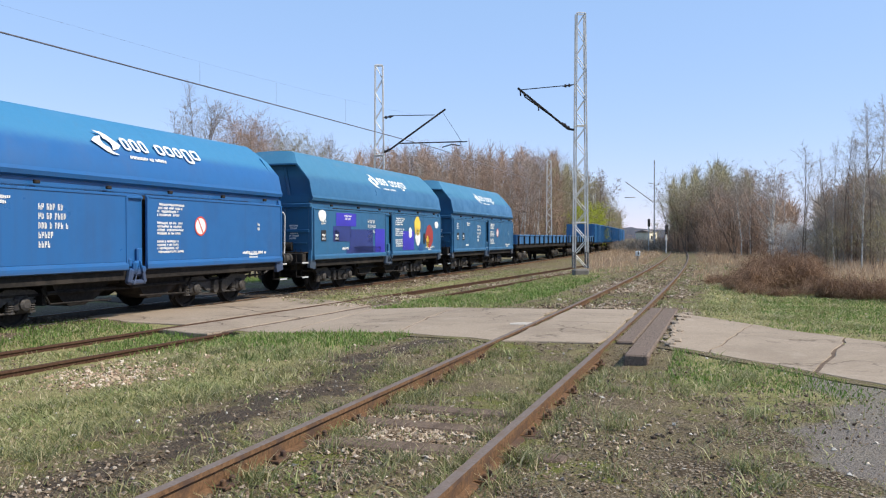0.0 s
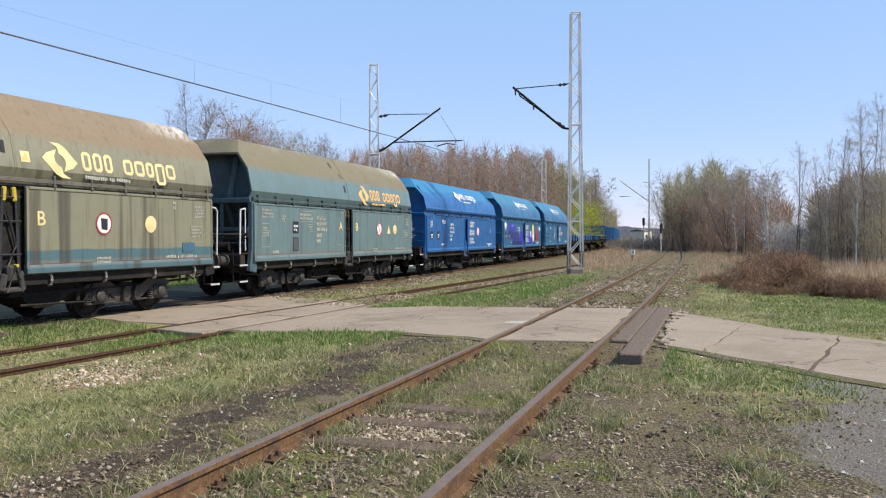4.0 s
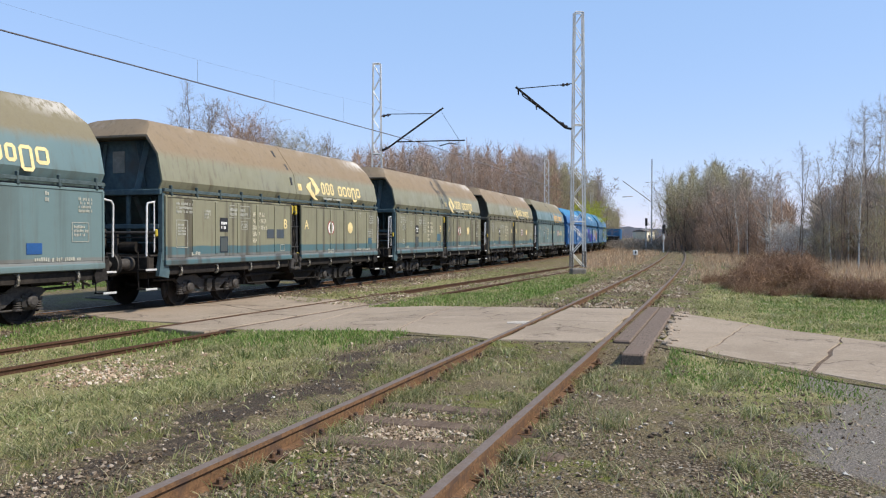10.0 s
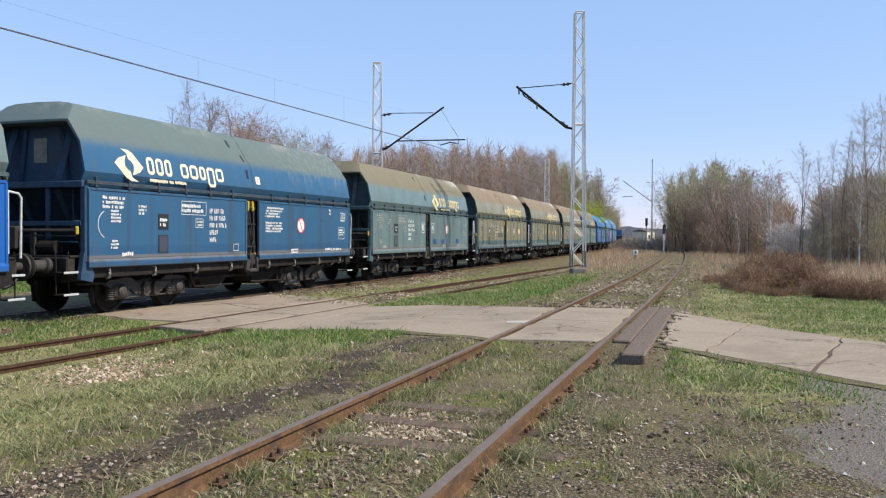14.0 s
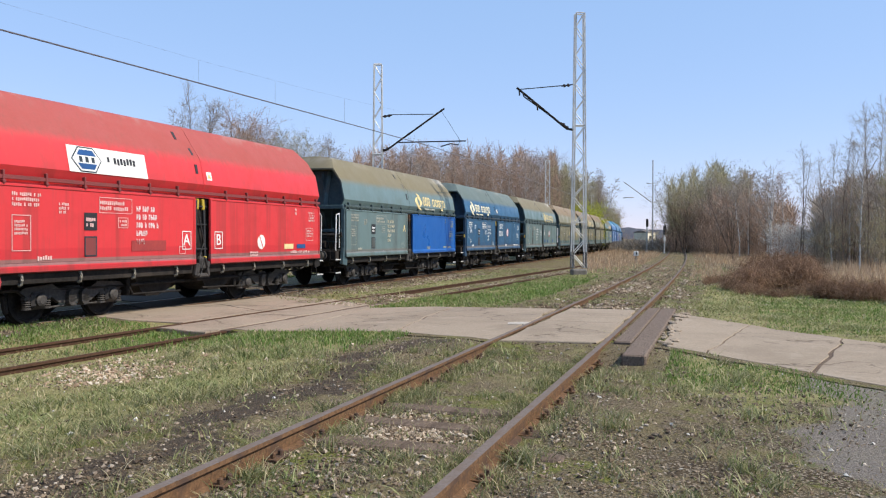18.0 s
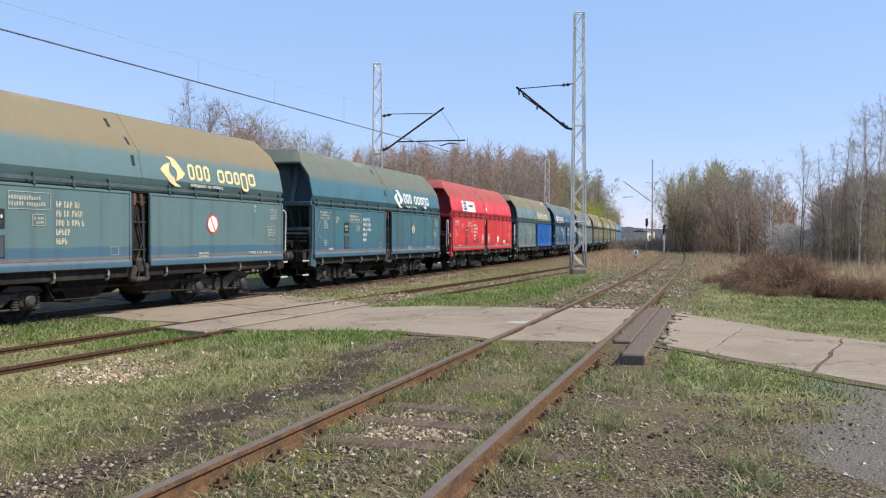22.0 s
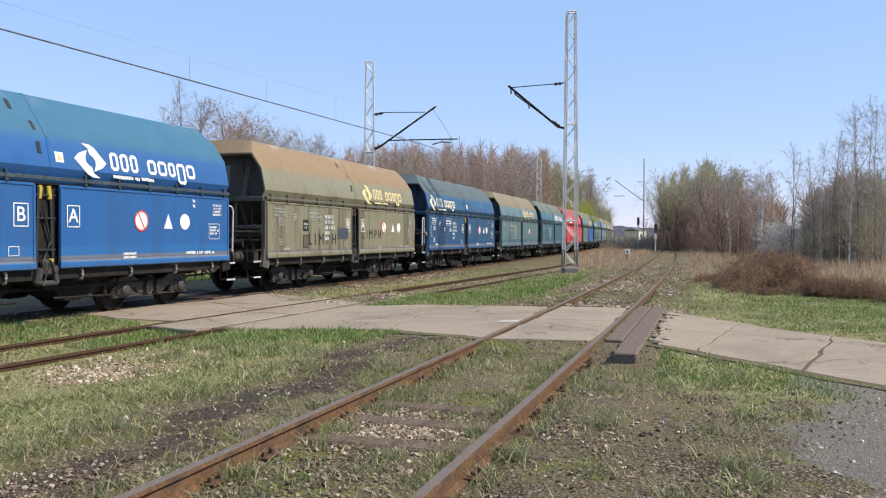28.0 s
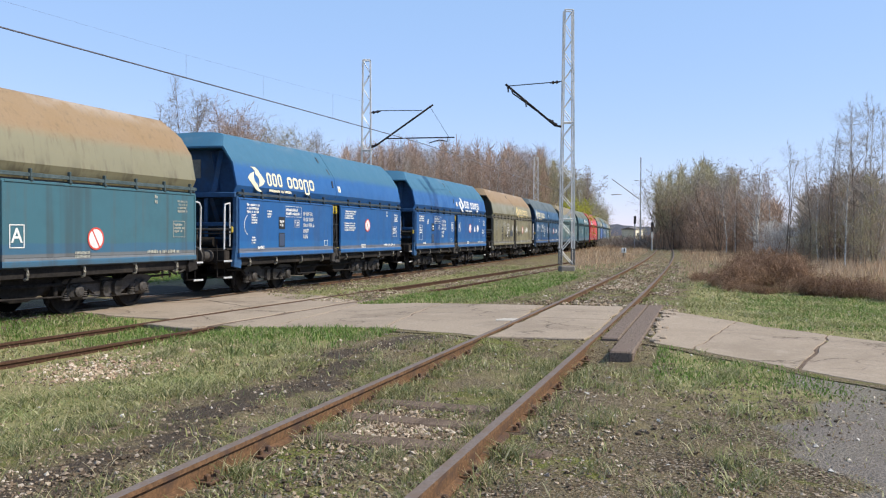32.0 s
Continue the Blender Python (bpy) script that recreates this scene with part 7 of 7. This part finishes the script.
brushwood("brushwood", "brown tangle of twigs inside the far wood", 44000, 610, 990, 104, 118, (128, 140, 128), TWIG, 71, 1.5, 1.4)
brushwood("brushwood", "olive tangle of twigs at the wood's end", 22000, 965, 1094, 128, 215, (128, 100, 26), BUD, 72, 1.6, 1.2)
brushwood("brushwood", "brown tangle of twigs beside the near track", 17000, 1185, 1402, 92, 62, (50, 70, 45), TWIG, 73, 1.2, 1.2)
brushwood("brushwood", "olive tangle of twigs in willow crowns", 14000, 1180, 1325, 104, 82, (88, 116, 95), BUD, 74, 1.2, 1.2)
brushwood("brushwood", "brown tangle of twigs under birches", 14000, 1438, 1600, 46, 38, (50, 98, 90), TWIG_GREY, 75, 0.9, 1.3)
brushwood("brushwood", "thin brown scrub where the near track ends", 8000, 1168, 1260, 96, 84, (-4, 4, 20), TWIG, 76, 0.7)
brushwood("brushwood", "low brown scrub on the far embankment", 6000, 1040, 1185, 120, 90, (-9, -10, -8), TWIG_GREY, 77, 0.8)


# ---- grass, reeds and stones ----
def blade_material(name, stops, rough=0.7):
    m, nt, b = shader(name, rough)
    geo = nt.nodes.new("ShaderNodeNewGeometry")
    col = ramp(nt, geo.outputs["Random Per Island"], stops)
    co = coords(nt)
    col = blend(nt, calc(nt, "MULTIPLY", noisy(nt, co, 1.1, 3), 0.45), col, tuple(v * 0.85 for v in stops[0][1]))
    if name == "spring_grass":
        col = blend(nt, calc(nt, "MULTIPLY", step_up(nt, noisy(nt, co, 0.75, 5, 0.65), 0.47, 0.60), 0.7), col, blend(nt, geo.outputs["Random Per Island"], (0.13, 0.18, 0.05), (0.33, 0.37, 0.15)))
    nt.links.new(col, b.inputs["Base Color"])
    if "stone" not in name:
        leafy(nt, b, col, 0.35)
    return m


def noise2(x, y, scale, seed):
    """A smooth random field between 0 and 1 at many places."""
    rng = np.random.RandomState(seed)
    out = np.zeros_like(x)
    amp, tot = 1.0, 0.0
    for o in range(4):
        g = rng.rand(64, 64)
        u, v = (x * scale * 2 ** o) % 64, (y * scale * 2 ** o) % 64
        i, j = u.astype(int), v.astype(int)
        fu, fv = u - i, v - j
        fu, fv = fu * fu * (3 - 2 * fu), fv * fv * (3 - 2 * fv)
        i1, j1 = (i + 1) % 64, (j + 1) % 64
        out += amp * (g[i, j] * (1 - fu) * (1 - fv) + g[i1, j] * fu * (1 - fv) + g[i, j1] * (1 - fu) * fv + g[i1, j1] * fu * fv)
        tot += amp
        amp *= 0.55
    return out / tot


ROAD_A = np.array([(0.76, 11.5), (-0.8, 12.72), (-1.7, 13.27), (-2.75, 13.62), (-3.3, 13.9), (-3.8, 14.3), (-5.0, 14.9), (-6.0, 15.95), (-6.7, 16.45), (-7.6, 17.25), (-13, 19.5), (-11, 27.5), (-5.0, 23.0), (-3.4, 20.35), (-1.6, 18.5), (-0.3, 18.1), (1.1, 17.05), (3.9, 16.75), (2.2, 11.4)])
ROAD_B = np.array([(2.95, 10.98), (3.8, 9.74), (4.5, 8.34), (5.6, 6.58), (7.6, 4.4), (10.4, 7.0), (6.7, 11.25), (5.65, 13.1), (4.88, 15.0), (4.3, 16.6), (3.6, 16.8)])


def inside(x, y, poly):
    c = np.zeros(x.shape, bool)
    for (x0, y0), (x1, y1) in zip(poly, np.roll(poly, -1, 0)):
        cross = ((y0 > y) != (y1 > y)) & (x < (x1 - x0) * (y - y0) / (y1 - y0 + 1e-12) + x0)
        c ^= cross
    return c


def sow(n, y0, y1, power, seed, half=0.60):
    """Places in the wedge before the eye, thinning out with distance."""
    rng = np.random.RandomState(seed)
    u = rng.rand(n)
    e = 2.0 - power
    y = (y0 ** e + u * (y1 ** e - y0 ** e)) ** (1 / e)
    x = (rng.rand(n) * 2 - 1) * half * y
    return x, y, rng


def siding_lateral(x, y):
    """Metres to the right of the siding's centre line."""
    return (x + 4.34) * 0.9288 - (y - 15.0) * 0.3706


def main_lateral(x, y):
    """Metres to the right of the main line's centre line."""
    return (x + 12.381) * 0.9423 - (y - 4.577) * 0.3348 + np.maximum(0, (x + 12.381) * 0.3348 + (y - 4.577) * 0.9423) ** 2 / 2888


def track_free(x, y):
    l = near_lateral(x, y)
    sid = siding_lateral(x, y)
    return (np.abs(np.abs(l) - 0.7525) > 0.06) & (np.abs(np.abs(sid) - 0.7525) > 0.22) & ((sid > -4.9) | (y > 60) | (main_lateral(x, y) < -4.0))


def blades(name, label, x, y, height, width, mat, rng, lean=0.45):
    n = len(x)
    z = ground_z(x, y) - 0.012
    az = rng.rand(n) * 2 * math.pi
    face = rng.rand(n) * math.pi
    bendx, bendy = np.cos(az) * lean * rng.rand(n) * height, np.sin(az) * lean * rng.rand(n) * height
    wx, wy = np.cos(face) * width / 2, np.sin(face) * width / 2
    v = np.empty((n, 5, 3))
    v[:, 0] = np.c_[x - wx, y - wy, z]
    v[:, 1] = np.c_[x + wx, y + wy, z]
    v[:, 2] = np.c_[x + bendx * 0.35 - wx * 0.8, y + bendy * 0.35 - wy * 0.8, z + height * 0.55]
    v[:, 3] = np.c_[x + bendx * 0.35 + wx * 0.8, y + bendy * 0.35 + wy * 0.8, z + height * 0.55]
    v[:, 4] = np.c_[x + bendx, y + bendy, z + height * 0.95]
    k = np.arange(n) * 5
    quads = np.c_[k, k + 1, k + 3, k + 2]
    tris = np.c_[k + 2, k + 3, k + 4]
    me = bpy.data.meshes.new(name)
    me.vertices.add(n * 5)
    me.vertices.foreach_set("co", v.ravel())
    loops = np.concatenate([quads.ravel(), tris.ravel()])
    me.loops.add(len(loops))
    me.loops.foreach_set("vertex_index", loops.astype(np.int32))
    me.polygons.add(2 * n)
    me.polygons.foreach_set("loop_start", np.concatenate([np.arange(n) * 4, 4 * n + np.arange(n) * 3]).astype(np.int32))
    me.update(calc_edges=True)
    me.materials.append(mat)
    return tagged(new(name, me), label, "grass", kind="stuff")


GRASS = blade_material("spring_grass", [(0.0, (0.135, 0.155, 0.048)), (0.4, (0.285, 0.29, 0.115)), (0.75, (0.45, 0.425, 0.215)), (1.0, (0.60, 0.54, 0.35))])
LUSH = blade_material("lush_grass", [(0.0, (0.09, 0.165, 0.03)), (0.6, (0.17, 0.275, 0.055)), (1.0, (0.32, 0.375, 0.125))])
TUFT = blade_material("tufted_grass", [(0.0, (0.10, 0.125, 0.042)), (0.4, (0.20, 0.225, 0.08)), (0.7, (0.37, 0.35, 0.175)), (1.0, (0.57, 0.49, 0.31))])
STRAW = blade_material("dry_grass", [(0.0, (0.28, 0.215, 0.115)), (0.5, (0.48, 0.40, 0.225)), (1.0, (0.66, 0.58, 0.385))])
LITTER = blade_material("withered_litter", [(0.0, (0.06, 0.045, 0.028)), (0.4, (0.16, 0.13, 0.065)), (0.7, (0.17, 0.19, 0.06)), (1.0, (0.42, 0.34, 0.22))])
REED = blade_material("dry_reeds", [(0.0, (0.36, 0.235, 0.15)), (0.5, (0.56, 0.40, 0.26)), (1.0, (0.70, 0.54, 0.37))])


def open_ground(x, y, wander=0.14):
    """True off the rails and off the road, whose edges the growth overlaps unevenly."""
    u = x + wander * (noise2(x, y, 1.6, 70) - 0.35) * 2
    v = y + wander * (noise2(x, y, 1.6, 71) - 0.35) * 2
    return track_free(x, y) & ~inside(u, v, ROAD_A) & ~inside(u, v, ROAD_B)


# turf
x, y, rng = sow(540000, 3.6, 46, 1.25, 3)
green, cinder_shade, grey, ballast = regions(x, y)
f = noise2(x, y, 0.7, 8) * 0.5 + noise2(x, y, 3.4, 9) * 0.5
share = np.clip(green * (0.35 + 4.2 * (f - 0.42)), 0.02, 1) * (1 - 0.6 * ballast) * (1 - 0.85 * grey) * (1 - 0.85 * cinder_shade) + np.clip(3.0 * (f - 0.50), 0, 0.7) * (1 - grey) * (1 - 0.8 * cinder_shade)
keep = (rng.rand(len(x)) < share) & open_ground(x, y)
x, y = x[keep], y[keep]
hgt = (0.012 + 0.062 * rng.rand(len(x)) ** 1.3) * (0.25 + 3.0 * noise2(x, y, 1.6, 12) ** 2)
blades("grass", "short patchy spring grass between the tracks", x, y, hgt, (0.0045 + 0.0045 * rng.rand(len(x))) * (1 + y / 9), GRASS, rng, 2.0)

# lush fringe along the road's edges and the strip behind it
x, y, rng = sow(240000, 6.5, 36, 1.05, 13)
l = near_lateral(x, y)
f = noise2(x, y, 0.8, 18)
zone_a = (l < -2.2) * np.exp(-((y - (12.5 - 0.33 * (x + 1.5))) / 1.15) ** 2) * (y < 15.5) * 2.2
zone_b = (l < -2.0) * (y > 17.4) * (siding_lateral(x, y) > 1.1) * (1 - smoothstep(26, 36, y))
zone_c = 2.5 * (l > 1.65) * (1 - smoothstep(3.7, 4.3, x)) * np.exp(-((y - (9.4 - 0.9 * (x - 3.0))) / 1.5) ** 2) * smoothstep(7.0, 8.4, y)
beyond = main_lateral(x, y)
zone_f = (beyond < -4.5) * (beyond > -16) * (y < 40) * 1.6
zone_d = (l > 3.0) * (y > 13.0) * (1 - smoothstep(18, 25, y)) * 1.7
zone_e = (siding_lateral(x, y) < -1.0) * (siding_lateral(x, y) > -3.6) * (y < 18) * 2.2
share = np.clip((zone_a + zone_b + zone_c + zone_d + zone_e + zone_f) * (0.25 + 2.0 * (f - 0.34)), 0, 1)
keep = (rng.rand(len(x)) < share) & open_ground(x, y, 0.22)
x, y = x[keep], y[keep]
blades("lush_grass", "fresh green grass along the road's edge", x, y, (0.03 + 0.08 * rng.rand(len(x))) * (0.45 + 1.3 * noise2(x, y, 1.2, 19)) * np.where(near_lateral(x, y) > 1.4, 0.6, 1.0), (0.005 + 0.004 * rng.rand(len(x))) * (1 + y / 10), LUSH, rng, 0.9)

# dry stalks among the turf, thicker in the track bed
x, y, rng = sow(190000, 3.6, 46, 1.2, 23)
green, cinder_shade, grey, ballast = regions(x, y)
f = noise2(x, y, 0.9, 28) * 0.5 + noise2(x, y, 3.5, 29) * 0.5
share = np.clip(0.10 + 2.6 * (f - 0.44) + 0.5 * smoothstep(-2.6, -4.5, near_lateral(x, y)) * (y < 13), 0, 0.9) * (1 - 0.8 * grey) * (1 - 0.45 * ballast) * (1 - 0.9 * cinder_shade)
keep = (rng.rand(len(x)) < share) & open_ground(x, y)
x, y = x[keep], y[keep]
blades("dry_grass", "straw-coloured dead grass among the turf", x, y, 0.015 + 0.075 * rng.rand(len(x)) ** 2.2, (0.003 + 0.003 * rng.rand(len(x))) * (1 + y / 9), STRAW, rng, 1.8)

# withered bits lying on the trodden soil
x, y, rng = sow(150000, 3.8, 17, 1.35, 83)
green, cinder_shade, grey, ballast = regions(x, y)
f = noise2(x, y, 1.3, 84) * 0.5 + noise2(x, y, 5.5, 85) * 0.5
keep = (rng.rand(len(x)) < np.clip(0.3 + 3.0 * (f - 0.45), 0.05, 1) * (1 - 0.8 * grey) * (1 - 0.95 * cinder_shade)) & open_ground(x, y)
x, y = x[keep], y[keep]
blades("plant_litter", "withered brown plant litter lying on the soil", x, y, 0.006 + 0.012 * rng.rand(len(x)), 0.004 + 0.004 * rng.rand(len(x)), LITTER, rng, 7.0)

# tussocks beside the near rails and over the trodden ground
rng = np.random.RandomState(33)
cx, cy, ch = [], [], []
for k in range(520):
    s = rng.uniform(-8.5, 24) if k < 240 else rng.uniform(-8.3, -1.2)
    if -1.0 < s < 5.4:
        continue
    l = rng.choice([-1, 1]) * 0.7525 + rng.choice([-1, 1]) * rng.uniform(0.09, 0.22) if rng.rand() < 0.45 else (rng.uniform(-4.6, 0.7) if rng.rand() < 0.86 else rng.uniform(0.9, 2.6))
    px, py, a = NEAR.at(s, l)
    m = rng.randint(50, 170)
    r = rng.uniform(0.04, 0.15)
    cx.append(px + rng.randn(m) * r)
    cy.append(py + rng.randn(m) * r)
    ch.append(rng.uniform(0.04, 0.14) * (0.4 + rng.rand(m) * 0.8))
x, y, h = np.concatenate(cx), np.concatenate(cy), np.concatenate(ch)
keep = open_ground(x, y, 0.0) & (rng.rand(len(x)) > 1.1 * regions(x, y)[1])
blades("grass_tussocks", "loose tussocks of grass beside the rails", x[keep], y[keep], h[keep], 0.0045 + 0.005 * rng.rand(keep.sum()), TUFT, rng, 1.9)

# dead grass and reeds on the far verge
x, y, rng = sow(330000, 20, 130, 0.8, 43, 0.62)
l = near_lateral(x, y)
px = 784 + 1450 * x / y
verge = ((l > 4.2) & (y > 24) & (px > 1180)) * 1.0
verge = np.maximum(verge, ((l < -1.5) & (y > 36) & (px > 1030)) * 0.9)
verge = np.maximum(verge, ((l > 1.25) & (y > 25) & (px > 1120)) * np.clip((y - 24) / 10, 0, 1))
verge = np.maximum(verge, ((np.abs(l) < 0.66) & (y > 24)) * 0.25)
mainside = main_lateral(x, y)
keep = (rng.rand(len(x)) < verge * np.clip(0.15 + 1.7 * (noise2(x, y, 0.25, 48) - 0.3), 0, 1)) & (mainside > 2.6)
x, y = x[keep], y[keep]
tall = 0.10 + 0.18 * smoothstep(1.0, 2.5, np.abs(near_lateral(x, y))) + 0.9 * smoothstep(5, 9, near_lateral(x, y)) * noise2(x, y, 0.3, 49) + 0.5 * smoothstep(-3, -7, near_lateral(x, y)) * smoothstep(40, 60, y) * noise2(x, y, 0.2, 50)
blades("dry_reeds", "tall dead reeds and grass on the verge", x, y, tall * (0.5 + 0.7 * rng.rand(len(x))), 0.012 + 0.012 * rng.rand(len(x)) * (1 + y / 40), REED, rng, 0.5)


def stones(name, label, x, y, size, mat, rng, sink=0.35):
    n = len(x)
    base = np.array([(1, 0, 0), (-1, 0, 0), (0, 1, 0), (0, -1, 0), (0, 0, 1), (0, 0, -1)], float)
    v = base[None] * (0.6 + 0.8 * rng.rand(n, 6, 1)) + (rng.rand(n, 6, 3) - 0.5) * 0.35
    v = v * (0.6 + 0.7 * rng.rand(n, 1, 3))
    for i, j in ((1, 2), (0, 2), (0, 1)):          # tumbled any way up
        a = rng.rand(n, 1) * 6.28
        c, s = np.cos(a), np.sin(a)
        v[..., i], v[..., j] = v[..., i] * c - v[..., j] * s, v[..., i] * s + v[..., j] * c
    v[..., 2] *= 0.75
    v *= size[:, None, None]
    v += np.c_[x, y, ground_z(x, y) + size * sink][:, None]
    tri = np.array([(0, 2, 4), (2, 1, 4), (1, 3, 4), (3, 0, 4), (2, 0, 5), (1, 2, 5), (3, 1, 5), (0, 3, 5)])
    faces = (tri[None] + (np.arange(n) * 6)[:, None, None]).reshape(-1, 3)
    return tagged(raw(name, v.reshape(-1, 3), faces, mat), label, "stones", kind="stuff")


STONE = blade_material("crushed_stone", [(0.0, (0.07, 0.052, 0.038)), (0.5, (0.20, 0.15, 0.105)), (0.85, (0.32, 0.26, 0.20)), (1.0, (0.46, 0.40, 0.33))], 0.9)
CHIP = blade_material("litter_stone_chips", [(0.0, (0.10, 0.07, 0.045)), (0.5, (0.30, 0.225, 0.155)), (0.85, (0.50, 0.405, 0.30)), (1.0, (0.68, 0.60, 0.49))], 0.9)
SANDY = blade_material("sandy_stone", [(0.0, (0.30, 0.20, 0.13)), (0.6, (0.52, 0.40, 0.29)), (1.0, (0.70, 0.62, 0.50))], 0.9)
x, y, rng = sow(110000, 3.6, 40, 1.3, 53)
green, cinder_shade, grey, ballast = regions(x, y)
f = noise2(x, y, 0.8, 58)
share = np.clip(ballast * (0.15 + 2.6 * (f - 0.42)), 0, 1) + 0.4 * cinder_shade + 0.03 * (1 - grey) + 0.8 * ((np.abs(near_lateral(x, y)) < 1.35) & (y > 17.3)) * np.clip(3 * (f - 0.38), 0, 1)
l = near_lateral(x, y)
heap = np.exp(-(((x + 0.40) / 0.55) ** 2 + ((y - 6.35) / 0.55) ** 2)) * (np.abs(l) < 0.68)
sand = np.exp(-(((x + 3.9) / 0.7) ** 2 + ((y - 9.6) / 0.6) ** 2))
share = np.maximum(np.maximum(share, 0.8 * sand), 1.2 * heap)
keep = (rng.rand(len(x)) < share * (1 - 0.85 * grey)) & open_ground(x, y, 0.0)
x, y = x[keep], y[keep]
stones("gravel", "loose grey and rusty crushed stone", x, y, (0.005 + 0.016 * rng.rand(len(x)) ** 2) * (1 + y / 40), STONE, rng)
heap_x, heap_y = rng.randn(2300) * 0.34 - 0.36, rng.randn(2300) * 0.34 + 6.45
keep = np.abs(near_lateral(heap_x, heap_y)) < 0.66
stones("gravel_patch", "patch of pale crushed stone between the rails", heap_x[keep], heap_y[keep], 0.012 + 0.016 * rng.rand(keep.sum()), CHIP, rng)
x, y, rng = sow(90000, 16.9, 46, 0.6, 57, 0.34)
l = near_lateral(x, y)
bed = np.maximum(1 - smoothstep(0.9, 1.7, np.abs(l)), np.maximum((1 - smoothstep(0.8, 1.3, np.abs(siding_lateral(x, y)))) * (y < 46), 1 - smoothstep(0.5, 1.0, np.abs(main_lateral(x, y) - 1.9))))
keep = (rng.rand(len(x)) < np.clip(4.5 * (noise2(x, y, 0.5, 66) - 0.41), 0, 1) * bed) & open_ground(x, y, 0.0)
x, y = x[keep], y[keep]
stones("ballast_stones", "pale tan ballast stones in the overgrown track", x, y, 0.018 + 0.028 * rng.rand(len(x)), CHIP, rng)
# pale sandy stones in the left meadow
sx_, sy_ = np.r_[rng.randn(700) * 0.42 - 3.85, rng.randn(420) * 1.1 - 4.2], np.r_[rng.randn(700) * 0.30 + 9.55, rng.randn(420) * 0.55 + 10.4]
keep = open_ground(sx_, sy_, 0.0)
stones("sandy_stones", "pale sandy stones on bare meadow soil", sx_[keep], sy_[keep], 0.012 + 0.022 * rng.rand(keep.sum()) ** 2, SANDY, rng)
# flat chips and bits over the trodden soil
x, y, rng = sow(70000, 3.6, 16, 1.3, 59)
green, cinder_shade, grey, ballast = regions(x, y)
l = near_lateral(x, y)
f = noise2(x, y, 1.1, 60) * 0.5 + noise2(x, y, 5.0, 61) * 0.5
share = np.clip((0.22 + 3.4 * (f - 0.45)), 0.03, 1) * np.where(l > 0.8, 0.9, 0.5) * (1 - 0.5 * grey) * (1 - 0.55 * green)
keep = (rng.rand(len(x)) < share) & open_ground(x, y, 0.0)
x, y = x[keep], y[keep]
stones("stone_chips", "small stone chips and bits on bare soil", x, y, 0.005 + 0.014 * rng.rand(len(x)) ** 2, CHIP, rng, 0.25)
PALE = blade_material("pale_stone", [(0.0, (0.42, 0.39, 0.34)), (1.0, (0.72, 0.69, 0.64))], 0.9)
x, y, rng = sow(420, 4.2, 26, 1.0, 63)
keep = open_ground(x, y, 0.0)
stones("pale_stones", "scattered pale limestone pieces on the ground", x[keep], y[keep], 0.010 + 0.016 * rng.rand(keep.sum()) ** 2, PALE, rng)


# ---- the train runs ----
def run(t):
    """Metres along the line of the coupling behind the sixth hopper wagon at t seconds."""
    pts = ((0, -33.59), (1, -27.66), (2, -21.67), (3, -15.64), (4.5, -6.52), (6, 2.65), (7, 8.79), (8, 14.94), (9, 21.10), (11, 33.44), (13, 45.81), (15, 58.20), (17, 70.62), (19, 83.09), (21, 95.56), (22, 101.74), (23, 107.98), (24, 114.33), (25, 120.78), (26.5, 130.43), (28, 140.04), (30, 152.91), (32, 165.83))
    return float(np.interp(t, [p[0] for p in pts], [p[1] for p in pts]))


def motions():
    """Runs every wagon along the main line and turns the wheels of those that pass near."""
    times = [0, 1, 2, 3, 4.5, 6, 7, 8, 9, 10, 11, 12, 13, 14, 15.5, 17, 18, 19, 20, 21, 22, 23, 24, 25, 26.5, 28, 29, 30, 31, 32]
    for k, (w, wheels, length) in enumerate(WAGONS):
        walk(w, [(t, MAIN.place(run(t) + (5.5 - k) * LENGTH, TRAIN_RAIL)) for t in times])
        spin = [i / 10 for i in range(321) if 4 < run(i / 10) + (5.5 - k) * LENGTH < 40]
        spin = sorted(set([0.0] + spin + [32.0]))
        first = run(spin[1]) if len(spin) > 2 else 0
        last = run(spin[-2]) if len(spin) > 2 else 0
        for ws in wheels if len(spin) > 2 else ():
            at = ws.matrix_basis.copy()
            walk(ws, [(t, at @ Matrix.Rotation((min(max(run(t), first), last) - first) / 0.46, 4, "Y")) for t in spin])
    front = 6 * LENGTH
    for w, wheels, length in AHEAD:
        mid = front + length / 2
        walk(w, [(t, MAIN.place(run(t) + mid, TRAIN_RAIL)) for t in times])
        front += length


motions()
